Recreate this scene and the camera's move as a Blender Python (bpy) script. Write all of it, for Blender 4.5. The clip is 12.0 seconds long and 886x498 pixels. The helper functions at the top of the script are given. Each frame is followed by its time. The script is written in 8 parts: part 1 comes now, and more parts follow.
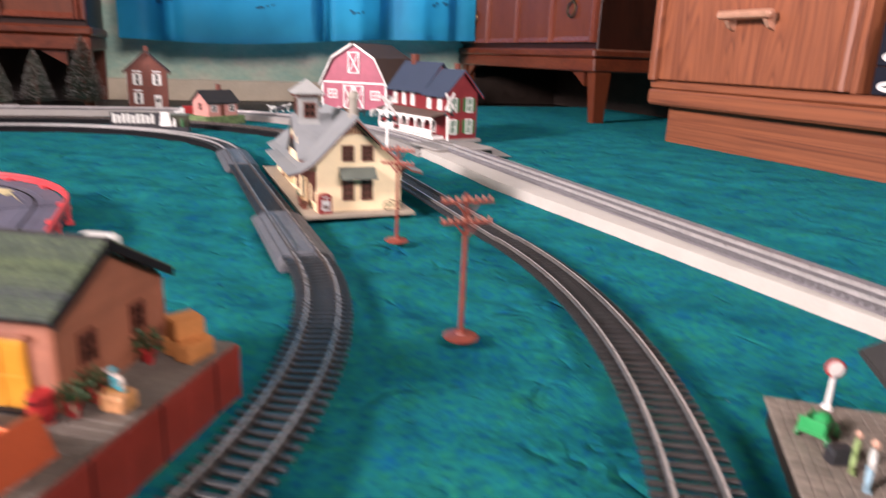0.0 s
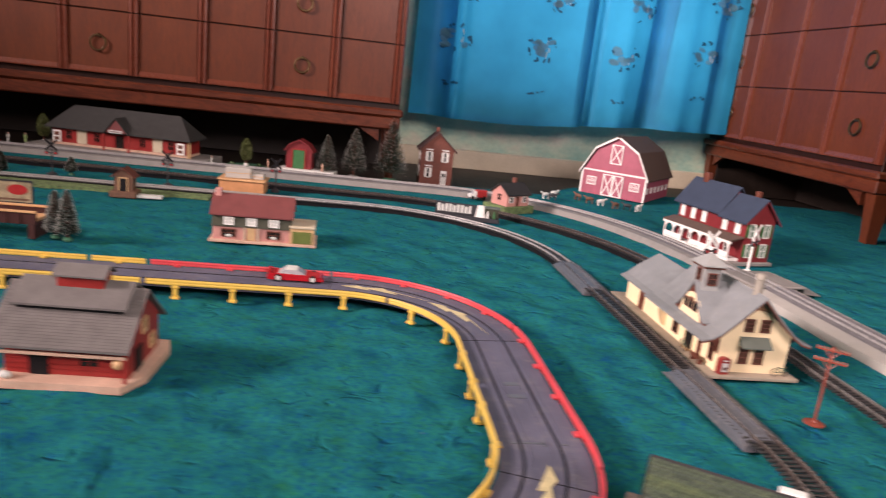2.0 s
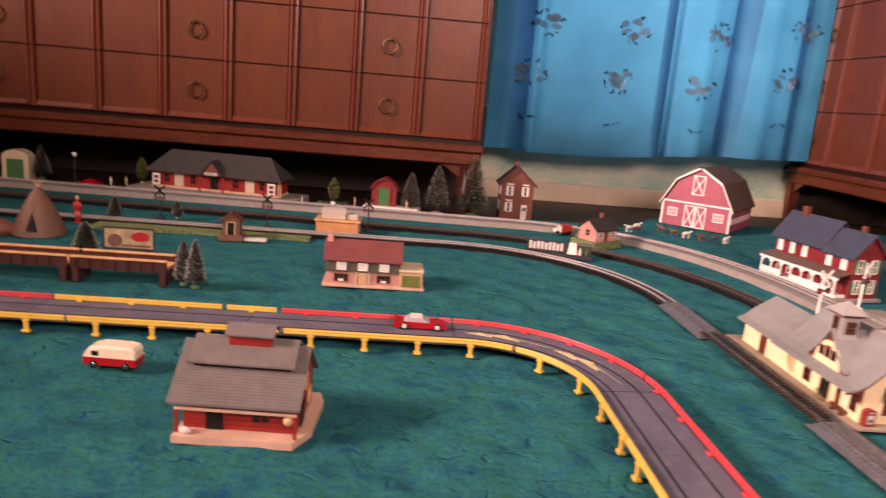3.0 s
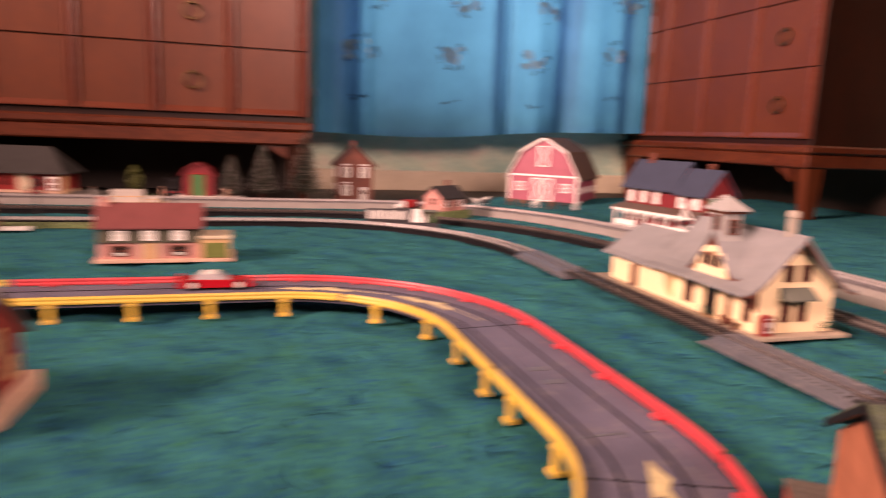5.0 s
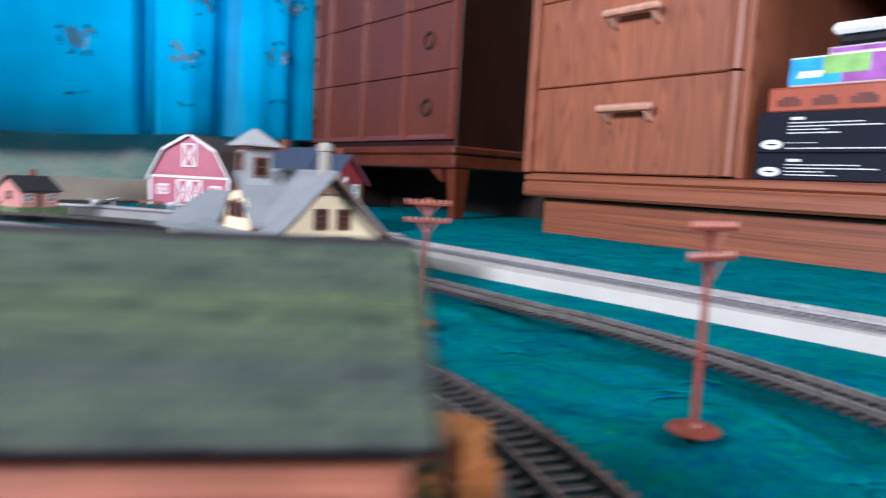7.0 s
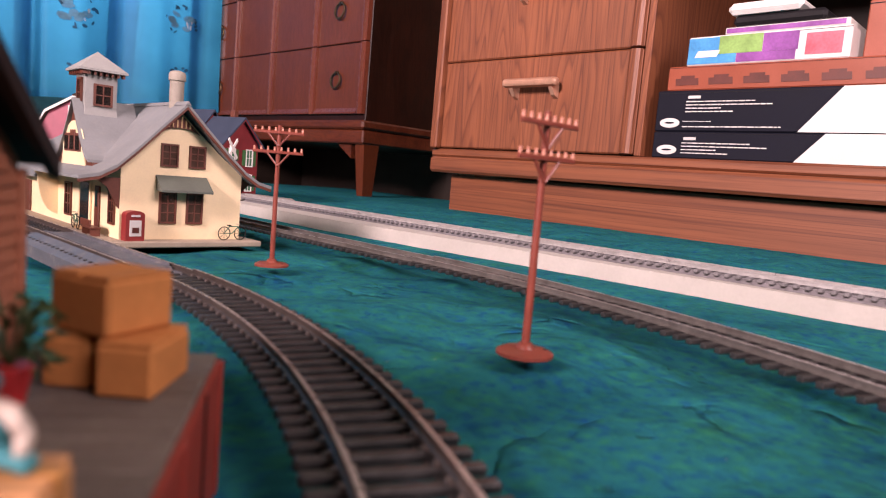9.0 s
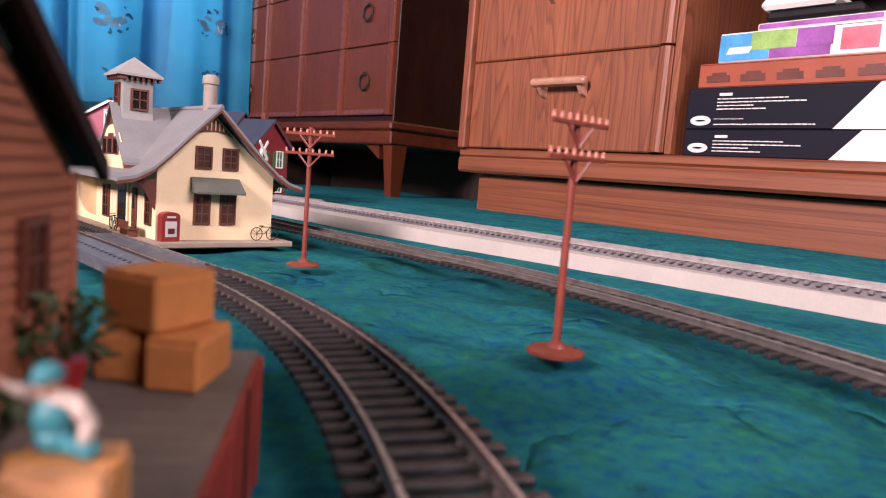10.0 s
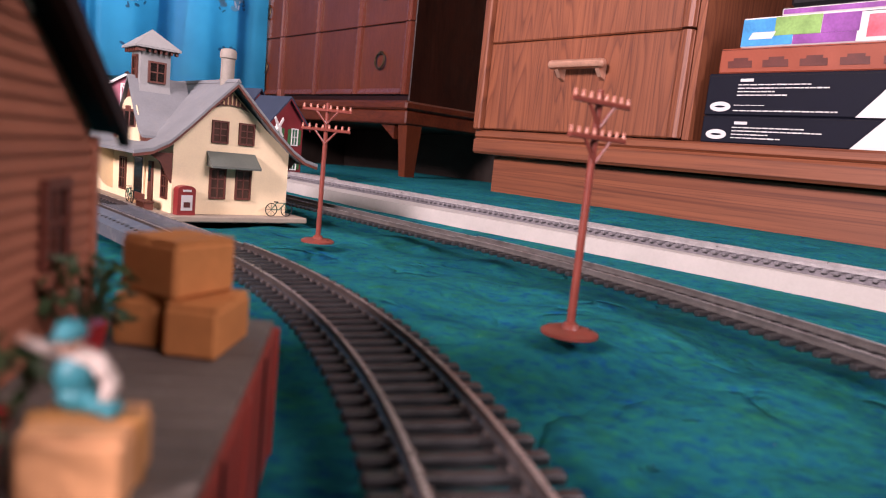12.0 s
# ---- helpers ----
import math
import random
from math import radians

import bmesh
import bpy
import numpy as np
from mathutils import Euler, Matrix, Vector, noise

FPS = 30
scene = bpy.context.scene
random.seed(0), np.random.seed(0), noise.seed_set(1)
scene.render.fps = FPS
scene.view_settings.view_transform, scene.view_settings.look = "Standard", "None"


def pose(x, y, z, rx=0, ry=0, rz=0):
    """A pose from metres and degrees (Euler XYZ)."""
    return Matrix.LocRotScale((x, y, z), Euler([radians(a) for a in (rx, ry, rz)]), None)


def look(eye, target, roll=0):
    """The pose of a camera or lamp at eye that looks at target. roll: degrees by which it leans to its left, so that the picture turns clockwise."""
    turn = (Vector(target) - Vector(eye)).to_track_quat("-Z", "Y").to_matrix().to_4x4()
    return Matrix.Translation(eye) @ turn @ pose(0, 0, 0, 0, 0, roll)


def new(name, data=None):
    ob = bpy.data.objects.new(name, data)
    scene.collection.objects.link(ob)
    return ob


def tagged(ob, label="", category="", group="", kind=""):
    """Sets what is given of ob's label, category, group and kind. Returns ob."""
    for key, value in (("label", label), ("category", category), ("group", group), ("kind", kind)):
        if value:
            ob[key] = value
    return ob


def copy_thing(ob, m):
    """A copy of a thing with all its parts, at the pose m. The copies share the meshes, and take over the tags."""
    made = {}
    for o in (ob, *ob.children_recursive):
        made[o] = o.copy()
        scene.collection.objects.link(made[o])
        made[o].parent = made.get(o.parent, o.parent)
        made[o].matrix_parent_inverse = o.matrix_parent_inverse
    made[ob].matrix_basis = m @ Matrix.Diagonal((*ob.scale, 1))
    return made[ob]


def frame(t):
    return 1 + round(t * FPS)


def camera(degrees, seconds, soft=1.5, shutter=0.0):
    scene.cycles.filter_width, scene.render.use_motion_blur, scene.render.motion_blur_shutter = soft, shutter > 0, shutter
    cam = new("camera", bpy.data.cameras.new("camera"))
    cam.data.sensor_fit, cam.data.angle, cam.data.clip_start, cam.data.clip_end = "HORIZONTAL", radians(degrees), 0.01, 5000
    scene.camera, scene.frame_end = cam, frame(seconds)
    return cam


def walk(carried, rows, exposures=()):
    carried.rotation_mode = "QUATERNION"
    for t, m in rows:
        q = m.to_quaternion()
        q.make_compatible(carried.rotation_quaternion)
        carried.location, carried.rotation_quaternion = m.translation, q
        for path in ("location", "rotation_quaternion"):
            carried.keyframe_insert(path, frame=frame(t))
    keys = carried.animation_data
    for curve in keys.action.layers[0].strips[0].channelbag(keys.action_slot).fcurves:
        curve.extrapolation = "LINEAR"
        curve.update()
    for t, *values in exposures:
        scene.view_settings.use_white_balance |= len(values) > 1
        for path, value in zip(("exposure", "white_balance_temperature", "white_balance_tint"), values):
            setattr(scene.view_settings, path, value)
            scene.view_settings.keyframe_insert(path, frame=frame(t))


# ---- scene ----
cam = camera(66.6, 12.0, 1.05, 0.9)
PATH = [
    (0, (0.0449, 0.0026, 0.1325), (0.7636, 1.7862, -0.4175), 2.18),
    (0.5, (0.0024, -0.0016, 0.1625), (0.5910, 1.8358, -0.3643), 0.79),
    (1, (-0.0767, -0.0067, 0.1965), (0.2808, 1.8751, -0.3788), -0.03),
    (1.5, (-0.1394, -0.0080, 0.2367), (0.2278, 1.9022, -0.2284), 6.72),
    (2, (-0.2089, -0.0164, 0.2472), (0.0778, 1.9022, -0.2394), 6.45),
    (2.5, (-0.2594, -0.0191, 0.2642), (-0.0216, 1.9187, -0.1697), 6.39),
    (2.7, (-0.2827, -0.0216, 0.2716), (-0.0924, 1.9201, -0.1686), 6.30),
    (4.3, (-0.3081, 0.0593, 0.1939), (-0.2685, 2.0289, -0.1510), -1.48),
    (4.5, (-0.2979, 0.0676, 0.1711), (-0.1381, 2.0302, -0.1793), 0.16),
    (5, (-0.2339, 0.1198, 0.1500), (0.3214, 2.0122, -0.1823), 2.26),
    (5.5, (-0.1663, 0.1531, 0.1228), (0.6674, 1.9482, -0.1646), 3.58),
    (6, (-0.1120, 0.1639, 0.1051), (0.8697, 1.8870, -0.1548), 2.19),
    (6.5, (-0.0829, 0.1640, 0.0870), (1.0186, 1.8177, -0.1418), 4.75),
    (7, (-0.0341, 0.1621, 0.0806), (1.2233, 1.7048, -0.1165), 3.01),
    (7.5, (0.0080, 0.1549, 0.0739), (1.3550, 1.6230, -0.1003), 2.95),
    (7.7, (0.0112, 0.1555, 0.0647), (1.3714, 1.6112, -0.1105), 3.29),
    (9.3, (0.0100, 0.1591, 0.0525), (1.4366, 1.5449, -0.1584), 5.06),
    (9.5, (0.0083, 0.1583, 0.0523), (1.3754, 1.6024, -0.1614), 4.93),
    (10, (0.0085, 0.1583, 0.0528), (1.3745, 1.6038, -0.1587), 4.57),
    (10.5, (0.0092, 0.1589, 0.0523), (1.3753, 1.6008, -0.1814), 4.81),
    (11, (0.0086, 0.1591, 0.0522), (1.3607, 1.6127, -0.1898), 5.03),
    (11.5, (0.0083, 0.1595, 0.0519), (1.3482, 1.6220, -0.2042), 5.57),
    (12, (0.0082, 0.1595, 0.0514), (1.3475, 1.6206, -0.2157), 5.86),
]
LIGHTNESS = [(0, -0.14, 6500, 27), (2.0, -0.47, 6900, 31), (2.5, -0.49, 7700, 42), (4.4, -0.26, 10700, 70), (5.0, -0.36, 9600, 64), (5.5, -0.34, 7900, 46), (6.0, -0.36, 6700, 30), (6.5, -0.46, 5400, 17), (6.8, -0.46, 5050, 5), (7.0, -0.38, 5300, 16), (7.5, -0.23, 5900, 21), (7.7, -0.28, 6150, 25), (9.4, -0.45, 7050, 45), (10, -0.46, 6750, 43), (12, -0.52, 6500, 41)]
DROP = Vector((0, 0, 0.001))
walk(cam, [(t, look(Vector(eye) - DROP, Vector(target) - DROP, roll)) for t, eye, target, roll in PATH], LIGHTNESS)
cam.data.dof.use_dof, cam.data.dof.focus_distance, cam.data.dof.aperture_fstop = True, 0.55, 22.0

# ---- daylight: three windows, one behind the curtain ----
world = bpy.data.worlds.new("sky")
scene.world = world
world.use_nodes = True
wn = world.node_tree.nodes
sky = wn.new("ShaderNodeTexSky")
sky.sky_type, sky.sun_disc, sky.sun_elevation, sky.sun_rotation = "NISHITA", False, radians(35), radians(250)
world.node_tree.links.new(sky.outputs["Color"], wn["Background"].inputs["Color"])
wn["Background"].inputs["Strength"].default_value = 0.1


def window_lamp(name, eye, target, w, h, power, colour):
    data = bpy.data.lights.new(name, "AREA")
    data.shape, data.size, data.size_y, data.energy, data.color = "RECTANGLE", w, h, power, colour
    data.spread = radians(120)
    ob = new(name, data)
    ob.matrix_world = look(eye, target)
    return ob


window_lamp("daylight_left", (-3.98, -0.50, 1.72), (0.0, 0.40, 0.25), 1.1, 1.05, 340, (1.0, 0.93, 0.86))
window_lamp("daylight_rear", (0.55, -1.88, 1.50), (0.15, 0.6, 0.0), 1.40, 0.85, 54, (1.0, 0.94, 0.88))
window_lamp("daylight_curtain", (0.40, 2.30, 0.84), (0.40, 0.0, 0.70), 1.2, 0.95, 8.8, (0.86, 0.95, 1.0))

# ---- materials ----


def shader(name):
    m = bpy.data.materials.new(name)
    m.use_nodes = True
    nt = m.node_tree
    return m, nt, nt.nodes["Principled BSDF"]


def ramp(nt, fac, stops):
    r = nt.nodes.new("ShaderNodeValToRGB")
    el = r.color_ramp.elements
    while len(el) < len(stops):
        el.new(0.5)
    for e, (p, c) in zip(el, stops):
        e.position, e.color = p, (*c, 1)
    nt.links.new(fac, r.inputs["Fac"])
    return r.outputs["Color"]


def noise_tex(nt, vec, scale, detail=3.0, rough=0.55, distort=0.0):
    n = nt.nodes.new("ShaderNodeTexNoise")
    n.inputs["Scale"].default_value, n.inputs["Detail"].default_value = scale, detail
    n.inputs["Roughness"].default_value, n.inputs["Distortion"].default_value = rough, distort
    nt.links.new(vec, n.inputs["Vector"])
    return n.outputs["Fac"]


def coords(nt, stretch=(1, 1, 1)):
    c = nt.nodes.new("ShaderNodeTexCoord")
    mp = nt.nodes.new("ShaderNodeMapping")
    mp.inputs["Scale"].default_value = stretch
    nt.links.new(c.outputs["Object"], mp.inputs["Vector"])
    return mp.outputs["Vector"]


def multiply(nt, a, b, fac=1.0):
    x = nt.nodes.new("ShaderNodeMix")
    x.data_type, x.blend_type = "RGBA", "MULTIPLY"
    x.inputs[0].default_value = fac
    nt.links.new(a, x.inputs[6])
    nt.links.new(b, x.inputs[7])
    return x.outputs[2]


def blend(nt, fac, a, b):
    x = nt.nodes.new("ShaderNodeMix")
    x.data_type = "RGBA"
    nt.links.new(fac, x.inputs[0])
    nt.links.new(a, x.inputs[6])
    nt.links.new(b, x.inputs[7])
    return x.outputs[2]


def relief(nt, bsdf, height, strength, distance):
    b = nt.nodes.new("ShaderNodeBump")
    b.inputs["Strength"].default_value, b.inputs["Distance"].default_value = strength, distance
    nt.links.new(height, b.inputs["Height"])
    nt.links.new(b.outputs["Normal"], bsdf.inputs["Normal"])


def shade(col, k):
    return tuple(min(1.0, max(0.0, c * k)) for c in col)


def plain(name, col, rough=0.55, metal=0.0, var=0.14, scale=70.0, fine=700.0, bump=0.12, dist=0.0004, rnd=0.0, dirt=0.0):
    """Paint, plastic, metal or card: two scales of variation, a little relief, dust in blotches."""
    m, nt, b = shader(name)
    v = coords(nt)
    big = noise_tex(nt, v, scale, 3.0)
    small = noise_tex(nt, v, fine, 2.0)
    c = ramp(nt, big, [(0.3, shade(col, 1 - var)), (0.7, shade(col, 1 + var))])
    c = multiply(nt, c, ramp(nt, small, [(0.25, (1 - var, 1 - var, 1 - var)), (0.75, (1, 1, 1))]))
    if dirt:
        spots = ramp(nt, noise_tex(nt, v, scale * 2.3, 5.0, 0.7), [(0.52, (0, 0, 0)), (0.75, (dirt, dirt, dirt))])
        dust = nt.nodes.new("ShaderNodeRGB")
        dust.outputs[0].default_value = (0.33, 0.29, 0.24, 1)
        c = blend(nt, spots, c, dust.outputs[0])
    if rnd:
        info = nt.nodes.new("ShaderNodeObjectInfo")
        c = multiply(nt, c, ramp(nt, info.outputs["Random"], [(0.0, (1 - rnd,) * 3), (1.0, (1, 1, 1))]))
    nt.links.new(c, b.inputs["Base Color"])
    nt.links.new(ramp(nt, big, [(0.2, (rough * 0.8,) * 3), (0.8, (min(1, rough * 1.2),) * 3)]), b.inputs["Roughness"])
    b.inputs["Metallic"].default_value = metal
    if bump:
        relief(nt, b, small, bump, dist)
    return m


def timber(name, dark, light, stretch, scale=9.0, rough=0.35, lines=0.5, bump=0.15, fine=60.0, coat=0.0):
    """Wood: long grain made of stretched noise and distorted bands."""
    m, nt, b = shader(name)
    v = coords(nt, stretch)
    w = nt.nodes.new("ShaderNodeTexWave")
    w.wave_type, w.bands_direction = "BANDS", "DIAGONAL"
    w.inputs["Scale"].default_value, w.inputs["Distortion"].default_value = scale, 16.0
    w.inputs["Detail"].default_value, w.inputs["Detail Scale"].default_value = 3.0, 1.6
    nt.links.new(v, w.inputs["Vector"])
    n1 = noise_tex(nt, v, scale * 0.8, 4.0, 0.6, 0.6)
    n2 = noise_tex(nt, v, fine, 3.0, 0.7)
    c = ramp(nt, n1, [(0.25, dark), (0.75, light)])
    c = multiply(nt, c, ramp(nt, w.outputs["Fac"], [(0.1, (1 - lines,) * 3), (0.55, (1, 1, 1))]))
    c = multiply(nt, c, ramp(nt, n2, [(0.3, (0.72, 0.7, 0.68)), (0.65, (1, 1, 1))]))
    nt.links.new(c, b.inputs["Base Color"])
    nt.links.new(ramp(nt, n2, [(0.2, (rough * 1.3,) * 3), (0.8, (rough * 0.8,) * 3)]), b.inputs["Roughness"])
    b.inputs["Coat Weight"].default_value, b.inputs["Coat Roughness"].default_value = coat, 0.3
    b.inputs["Specular IOR Level"].default_value = 0.3
    relief(nt, b, n2, bump, 0.0006)
    return m


def oak(name, stretch, pores, gain=1.0, rings=34.0):
    """Plain-sawn oak: growth rings as contour lines of long noise, and fine pores along the grain."""
    m, nt, b = shader(name)
    v = coords(nt, stretch)
    n = noise_tex(nt, v, 1.0, 2.5, 0.45, 0.25)
    mul = nt.nodes.new("ShaderNodeMath")
    mul.operation = "MULTIPLY"
    mul.inputs[1].default_value = rings
    nt.links.new(n, mul.inputs[0])
    saw = nt.nodes.new("ShaderNodeMath")
    saw.operation = "FRACT"
    nt.links.new(mul.outputs[0], saw.inputs[0])
    pore = noise_tex(nt, coords(nt, pores), 1.0, 3.0, 0.65)
    tone = noise_tex(nt, v, 1.7, 2.0)
    late, early = shade((0.140, 0.039, 0.016), gain), shade((0.240, 0.076, 0.031), gain)
    c = ramp(nt, saw.outputs[0], [(0.0, late), (0.13, shade((0.186, 0.056, 0.023), gain)), (0.45, shade((0.222, 0.070, 0.029), gain)), (0.84, early), (1.0, late)])
    c = multiply(nt, c, ramp(nt, tone, [(0.3, (0.80, 0.77, 0.75)), (0.7, (1.05, 1.04, 1.02))]))
    c = multiply(nt, c, ramp(nt, pore, [(0.34, (0.70, 0.66, 0.63)), (0.52, (1, 1, 1))]))
    nt.links.new(c, b.inputs["Base Color"])
    nt.links.new(ramp(nt, pore, [(0.3, (0.6,) * 3), (0.7, (0.46,) * 3)]), b.inputs["Roughness"])
    b.inputs["Coat Weight"].default_value, b.inputs["Coat Roughness"].default_value = 0.06, 0.4
    relief(nt, b, pore, 0.15, 0.0006)
    return m


def carpet_mat():
    """Short flattened pile: soft blue and green blotches, thin broken creases, small pits and lint."""
    m, nt, b = shader("teal_carpet")
    v = coords(nt)
    patch = noise_tex(nt, v, 26.0, 3.0, 0.55)
    tuft = noise_tex(nt, v, 150.0, 3.0, 0.65)
    fibre = noise_tex(nt, v, 1300.0, 2.0, 0.7)
    c = ramp(nt, patch, [(0.30, (0.001, 0.090, 0.122)), (0.46, (0.003, 0.131, 0.150)), (0.60, (0.004, 0.143, 0.150)), (0.76, (0.006, 0.133, 0.108))])
    c = multiply(nt, c, ramp(nt, noise_tex(nt, v, 62.0, 3.0, 0.6), [(0.30, (1.3, 0.96, 0.72)), (0.44, (1, 1, 1)), (0.58, (1, 1, 1)), (0.74, (0.5, 0.76, 1.30))]))
    c = multiply(nt, c, ramp(nt, noise_tex(nt, v, 260.0, 2.0, 0.5), [(0.32, (0.55, 0.68, 1.12)), (0.47, (1, 1, 1)), (0.56, (1, 1, 1)), (0.70, (1.9, 1.22, 0.82))]))
    c = multiply(nt, c, ramp(nt, noise_tex(nt, v, 4.0, 3.0), [(0.3, (0.88, 0.90, 0.92)), (0.7, (1, 1, 1))]))
    c = multiply(nt, c, ramp(nt, tuft, [(0.28, (0.76, 0.79, 0.82)), (0.55, (1.03, 1.03, 1.02))]))
    lint = ramp(nt, noise_tex(nt, v, 340.0, 2.0, 0.4), [(0.77, (0, 0, 0)), (0.82, (0.35, 0.35, 0.35))])
    pale = nt.nodes.new("ShaderNodeRGB")
    pale.outputs[0].default_value = (0.28, 0.36, 0.34, 1)
    c = blend(nt, lint, c, pale.outputs[0])
    # shade in small pits, painted into the colour
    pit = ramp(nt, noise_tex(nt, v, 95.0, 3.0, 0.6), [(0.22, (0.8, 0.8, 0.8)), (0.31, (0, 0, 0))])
    pit_shade = nt.nodes.new("ShaderNodeRGB")
    pit_shade.outputs[0].default_value = (0.010, 0.045, 0.055, 1)
    c = blend(nt, pit, c, pit_shade.outputs[0])
    nt.links.new(c, b.inputs["Base Color"])
    b.inputs["Roughness"].default_value = 0.95
    b.inputs["Specular IOR Level"].default_value = 0.03

    def steps(op, one, two):
        n = nt.nodes.new("ShaderNodeMath")
        n.operation = op
        for k, x in enumerate((one, two)):
            if isinstance(x, float):
                n.inputs[k].default_value = x
            else:
                nt.links.new(x, n.inputs[k])
        return n.outputs[0]

    # creases run along the contours of soft noise and break off where the pile lies flat
    swell = noise_tex(nt, v, 24.0, 2.5, 0.5, 0.4)
    crease = ramp(nt, steps("ABSOLUTE", steps("SUBTRACT", swell, 0.5), 0.0), [(0.0, (1, 1, 1)), (0.016, (0.55, 0.55, 0.55)), (0.05, (0, 0, 0))])
    here = ramp(nt, noise_tex(nt, v, 31.0, 2.0), [(0.52, (0, 0, 0)), (0.66, (0.75, 0.75, 0.75))])
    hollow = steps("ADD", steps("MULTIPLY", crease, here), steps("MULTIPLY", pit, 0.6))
    high = steps("SUBTRACT", steps("MULTIPLY", swell, 1.8), hollow)
    high = steps("ADD", high, steps("MULTIPLY", tuft, 0.36))
    high = steps("ADD", high, steps("MULTIPLY", fibre, 0.10))
    relief(nt, b, high, 1.0, 0.0029)
    return m


def cloth_mat():
    m, nt, b = shader("blue_curtain_cloth")
    v = coords(nt)
    n = noise_tex(nt, v, 6.0, 3.0)
    weave = noise_tex(nt, v, 900.0, 2.0)
    c = ramp(nt, n, [(0.3, (0.005, 0.29, 0.50)), (0.7, (0.010, 0.40, 0.66))])
    nt.links.new(c, b.inputs["Base Color"])
    b.inputs["Roughness"].default_value = 0.55
    b.inputs["Specular IOR Level"].default_value = 0.3
    relief(nt, b, weave, 0.2, 0.0005)
    tr = nt.nodes.new("ShaderNodeBsdfTranslucent")
    nt.links.new(c, tr.inputs["Color"])
    mix = nt.nodes.new("ShaderNodeMixShader")
    mix.inputs[0].default_value = 0.62
    nt.links.new(b.outputs[0], mix.inputs[1])
    nt.links.new(tr.outputs[0], mix.inputs[2])
    nt.links.new(mix.outputs[0], nt.nodes["Material Output"].inputs["Surface"])
    return m


def wallpaper_mat():
    m, nt, b = shader("mottled_mint_wallpaper")
    v = coords(nt, (1, 1, 1.6))
    n = noise_tex(nt, v, 9.0, 4.0, 0.6)
    n2 = noise_tex(nt, v, 55.0, 3.0)
    c = ramp(nt, n, [(0.32, (0.24, 0.43, 0.35)), (0.52, (0.42, 0.52, 0.39)), (0.7, (0.58, 0.53, 0.41))])
    c = multiply(nt, c, ramp(nt, n2, [(0.3, (0.82, 0.84, 0.84)), (0.7, (1, 1, 1))]))
    nt.links.new(c, b.inputs["Base Color"])
    b.inputs["Roughness"].default_value = 0.75
    relief(nt, b, n2, 0.1, 0.001)
    return m


CARPET, CLOTH, PAPER = carpet_mat(), cloth_mat(), wallpaper_mat()
CHERRY = timber("dark_cherry_wood", (0.070, 0.013, 0.006), (0.140, 0.033, 0.013), (1.6, 6, 6), 5.0, 0.38, 0.25, 0.08, 60, 0.15)
CHERRY_UP = timber("dark_cherry_wood_upright", (0.090, 0.018, 0.006), (0.128, 0.030, 0.010), (6, 6, 1.2), 3.0, 0.42, 0.10, 0.05, 60, 0.26)
# glossier cherry, also lightened to paint the highlights on stiles and bevels
CHERRY_HIGHLIGHT = timber("polished_cherry_highlight", (0.108, 0.024, 0.013), (0.158, 0.040, 0.021), (6, 6, 1.2), 3.0, 0.26, 0.08, 0.04, 60, 0.35)
# darkened copy of the cherry: shade on the side faces put into colour
CHERRY_SHADED = timber("shaded_cherry_side", (0.016, 0.004, 0.002), (0.034, 0.008, 0.004), (6, 6, 1.2), 5.0, 0.4, 0.3, 0.08, 60, 0.05)
OAK_UP = oak("red_oak_upright", (4, 9.5, 0.75), (300, 300, 8), 1.0)
OAK = oak("red_oak_lengthwise", (24, 0.45, 34), (300, 6, 300), 0.94, 12.0)
# board brown, darkened until it also stands for shade under the dressers
DARKWOOD_AND_SHADE = plain("dark_brown_board_and_shade", (0.014, 0.007, 0.004), 0.6, 0, 0.2, 30, 300)
FLOORDARK = timber("dark_floor_boards", (0.012, 0.008, 0.006), (0.03, 0.018, 0.012), (1, 8, 1), 5, 0.5, 0.4)
PLASTER = plain("dull_plaster", (0.10, 0.09, 0.077), 0.85, 0, 0.06, 6, 300, 0.1)
CEILING = plain("dull_ceiling_paint", (0.18, 0.17, 0.155), 0.9, 0, 0.04, 6, 300, 0.1)
CREAMPAINT = plain("cream_gloss_paint", (0.55, 0.46, 0.33), 0.45, 0, 0.1, 14, 200, 0.08)
BRASS = plain("aged_brass", (0.16, 0.10, 0.05), 0.35, 0.9, 0.3, 120, 900)
COPPER = plain("copper_finish", (0.56, 0.30, 0.20), 0.42, 0.35, 0.2, 60, 600)
RAIL = plain("brown_nickel_rail", (0.055, 0.041, 0.036), 0.5, 0.0, 0.25, 160, 1200)
RAILTOP = plain("polished_rail_head", (0.52, 0.50, 0.49), 0.30, 0.35, 0.12, 160, 1200)
# worn head, lightened so that its highlight sits in the diffuse colour
RAILWORN_LIT = plain("worn_rail_head_highlight", (0.37, 0.325, 0.30), 0.28, 0.4, 0.2, 160, 1200)
SPIKE = plain("glinting_spike_heads", (0.14, 0.11, 0.10), 0.4, 0.2, 0.25, 160, 1200)
RAILTAN = plain("dull_grey_rail", (0.19, 0.172, 0.160), 0.42, 0.5, 0.25, 160, 1200)
RAILBRIGHT = plain("bright_nickel_rail", (0.55, 0.53, 0.52), 0.32, 0.55, 0.15, 160, 1200)
TIE = plain("black_tie_plastic", (0.034, 0.032, 0.033), 0.34, 0, 0.3, 220, 1500, 0.10, 0.0003, 0.3, 0.06)
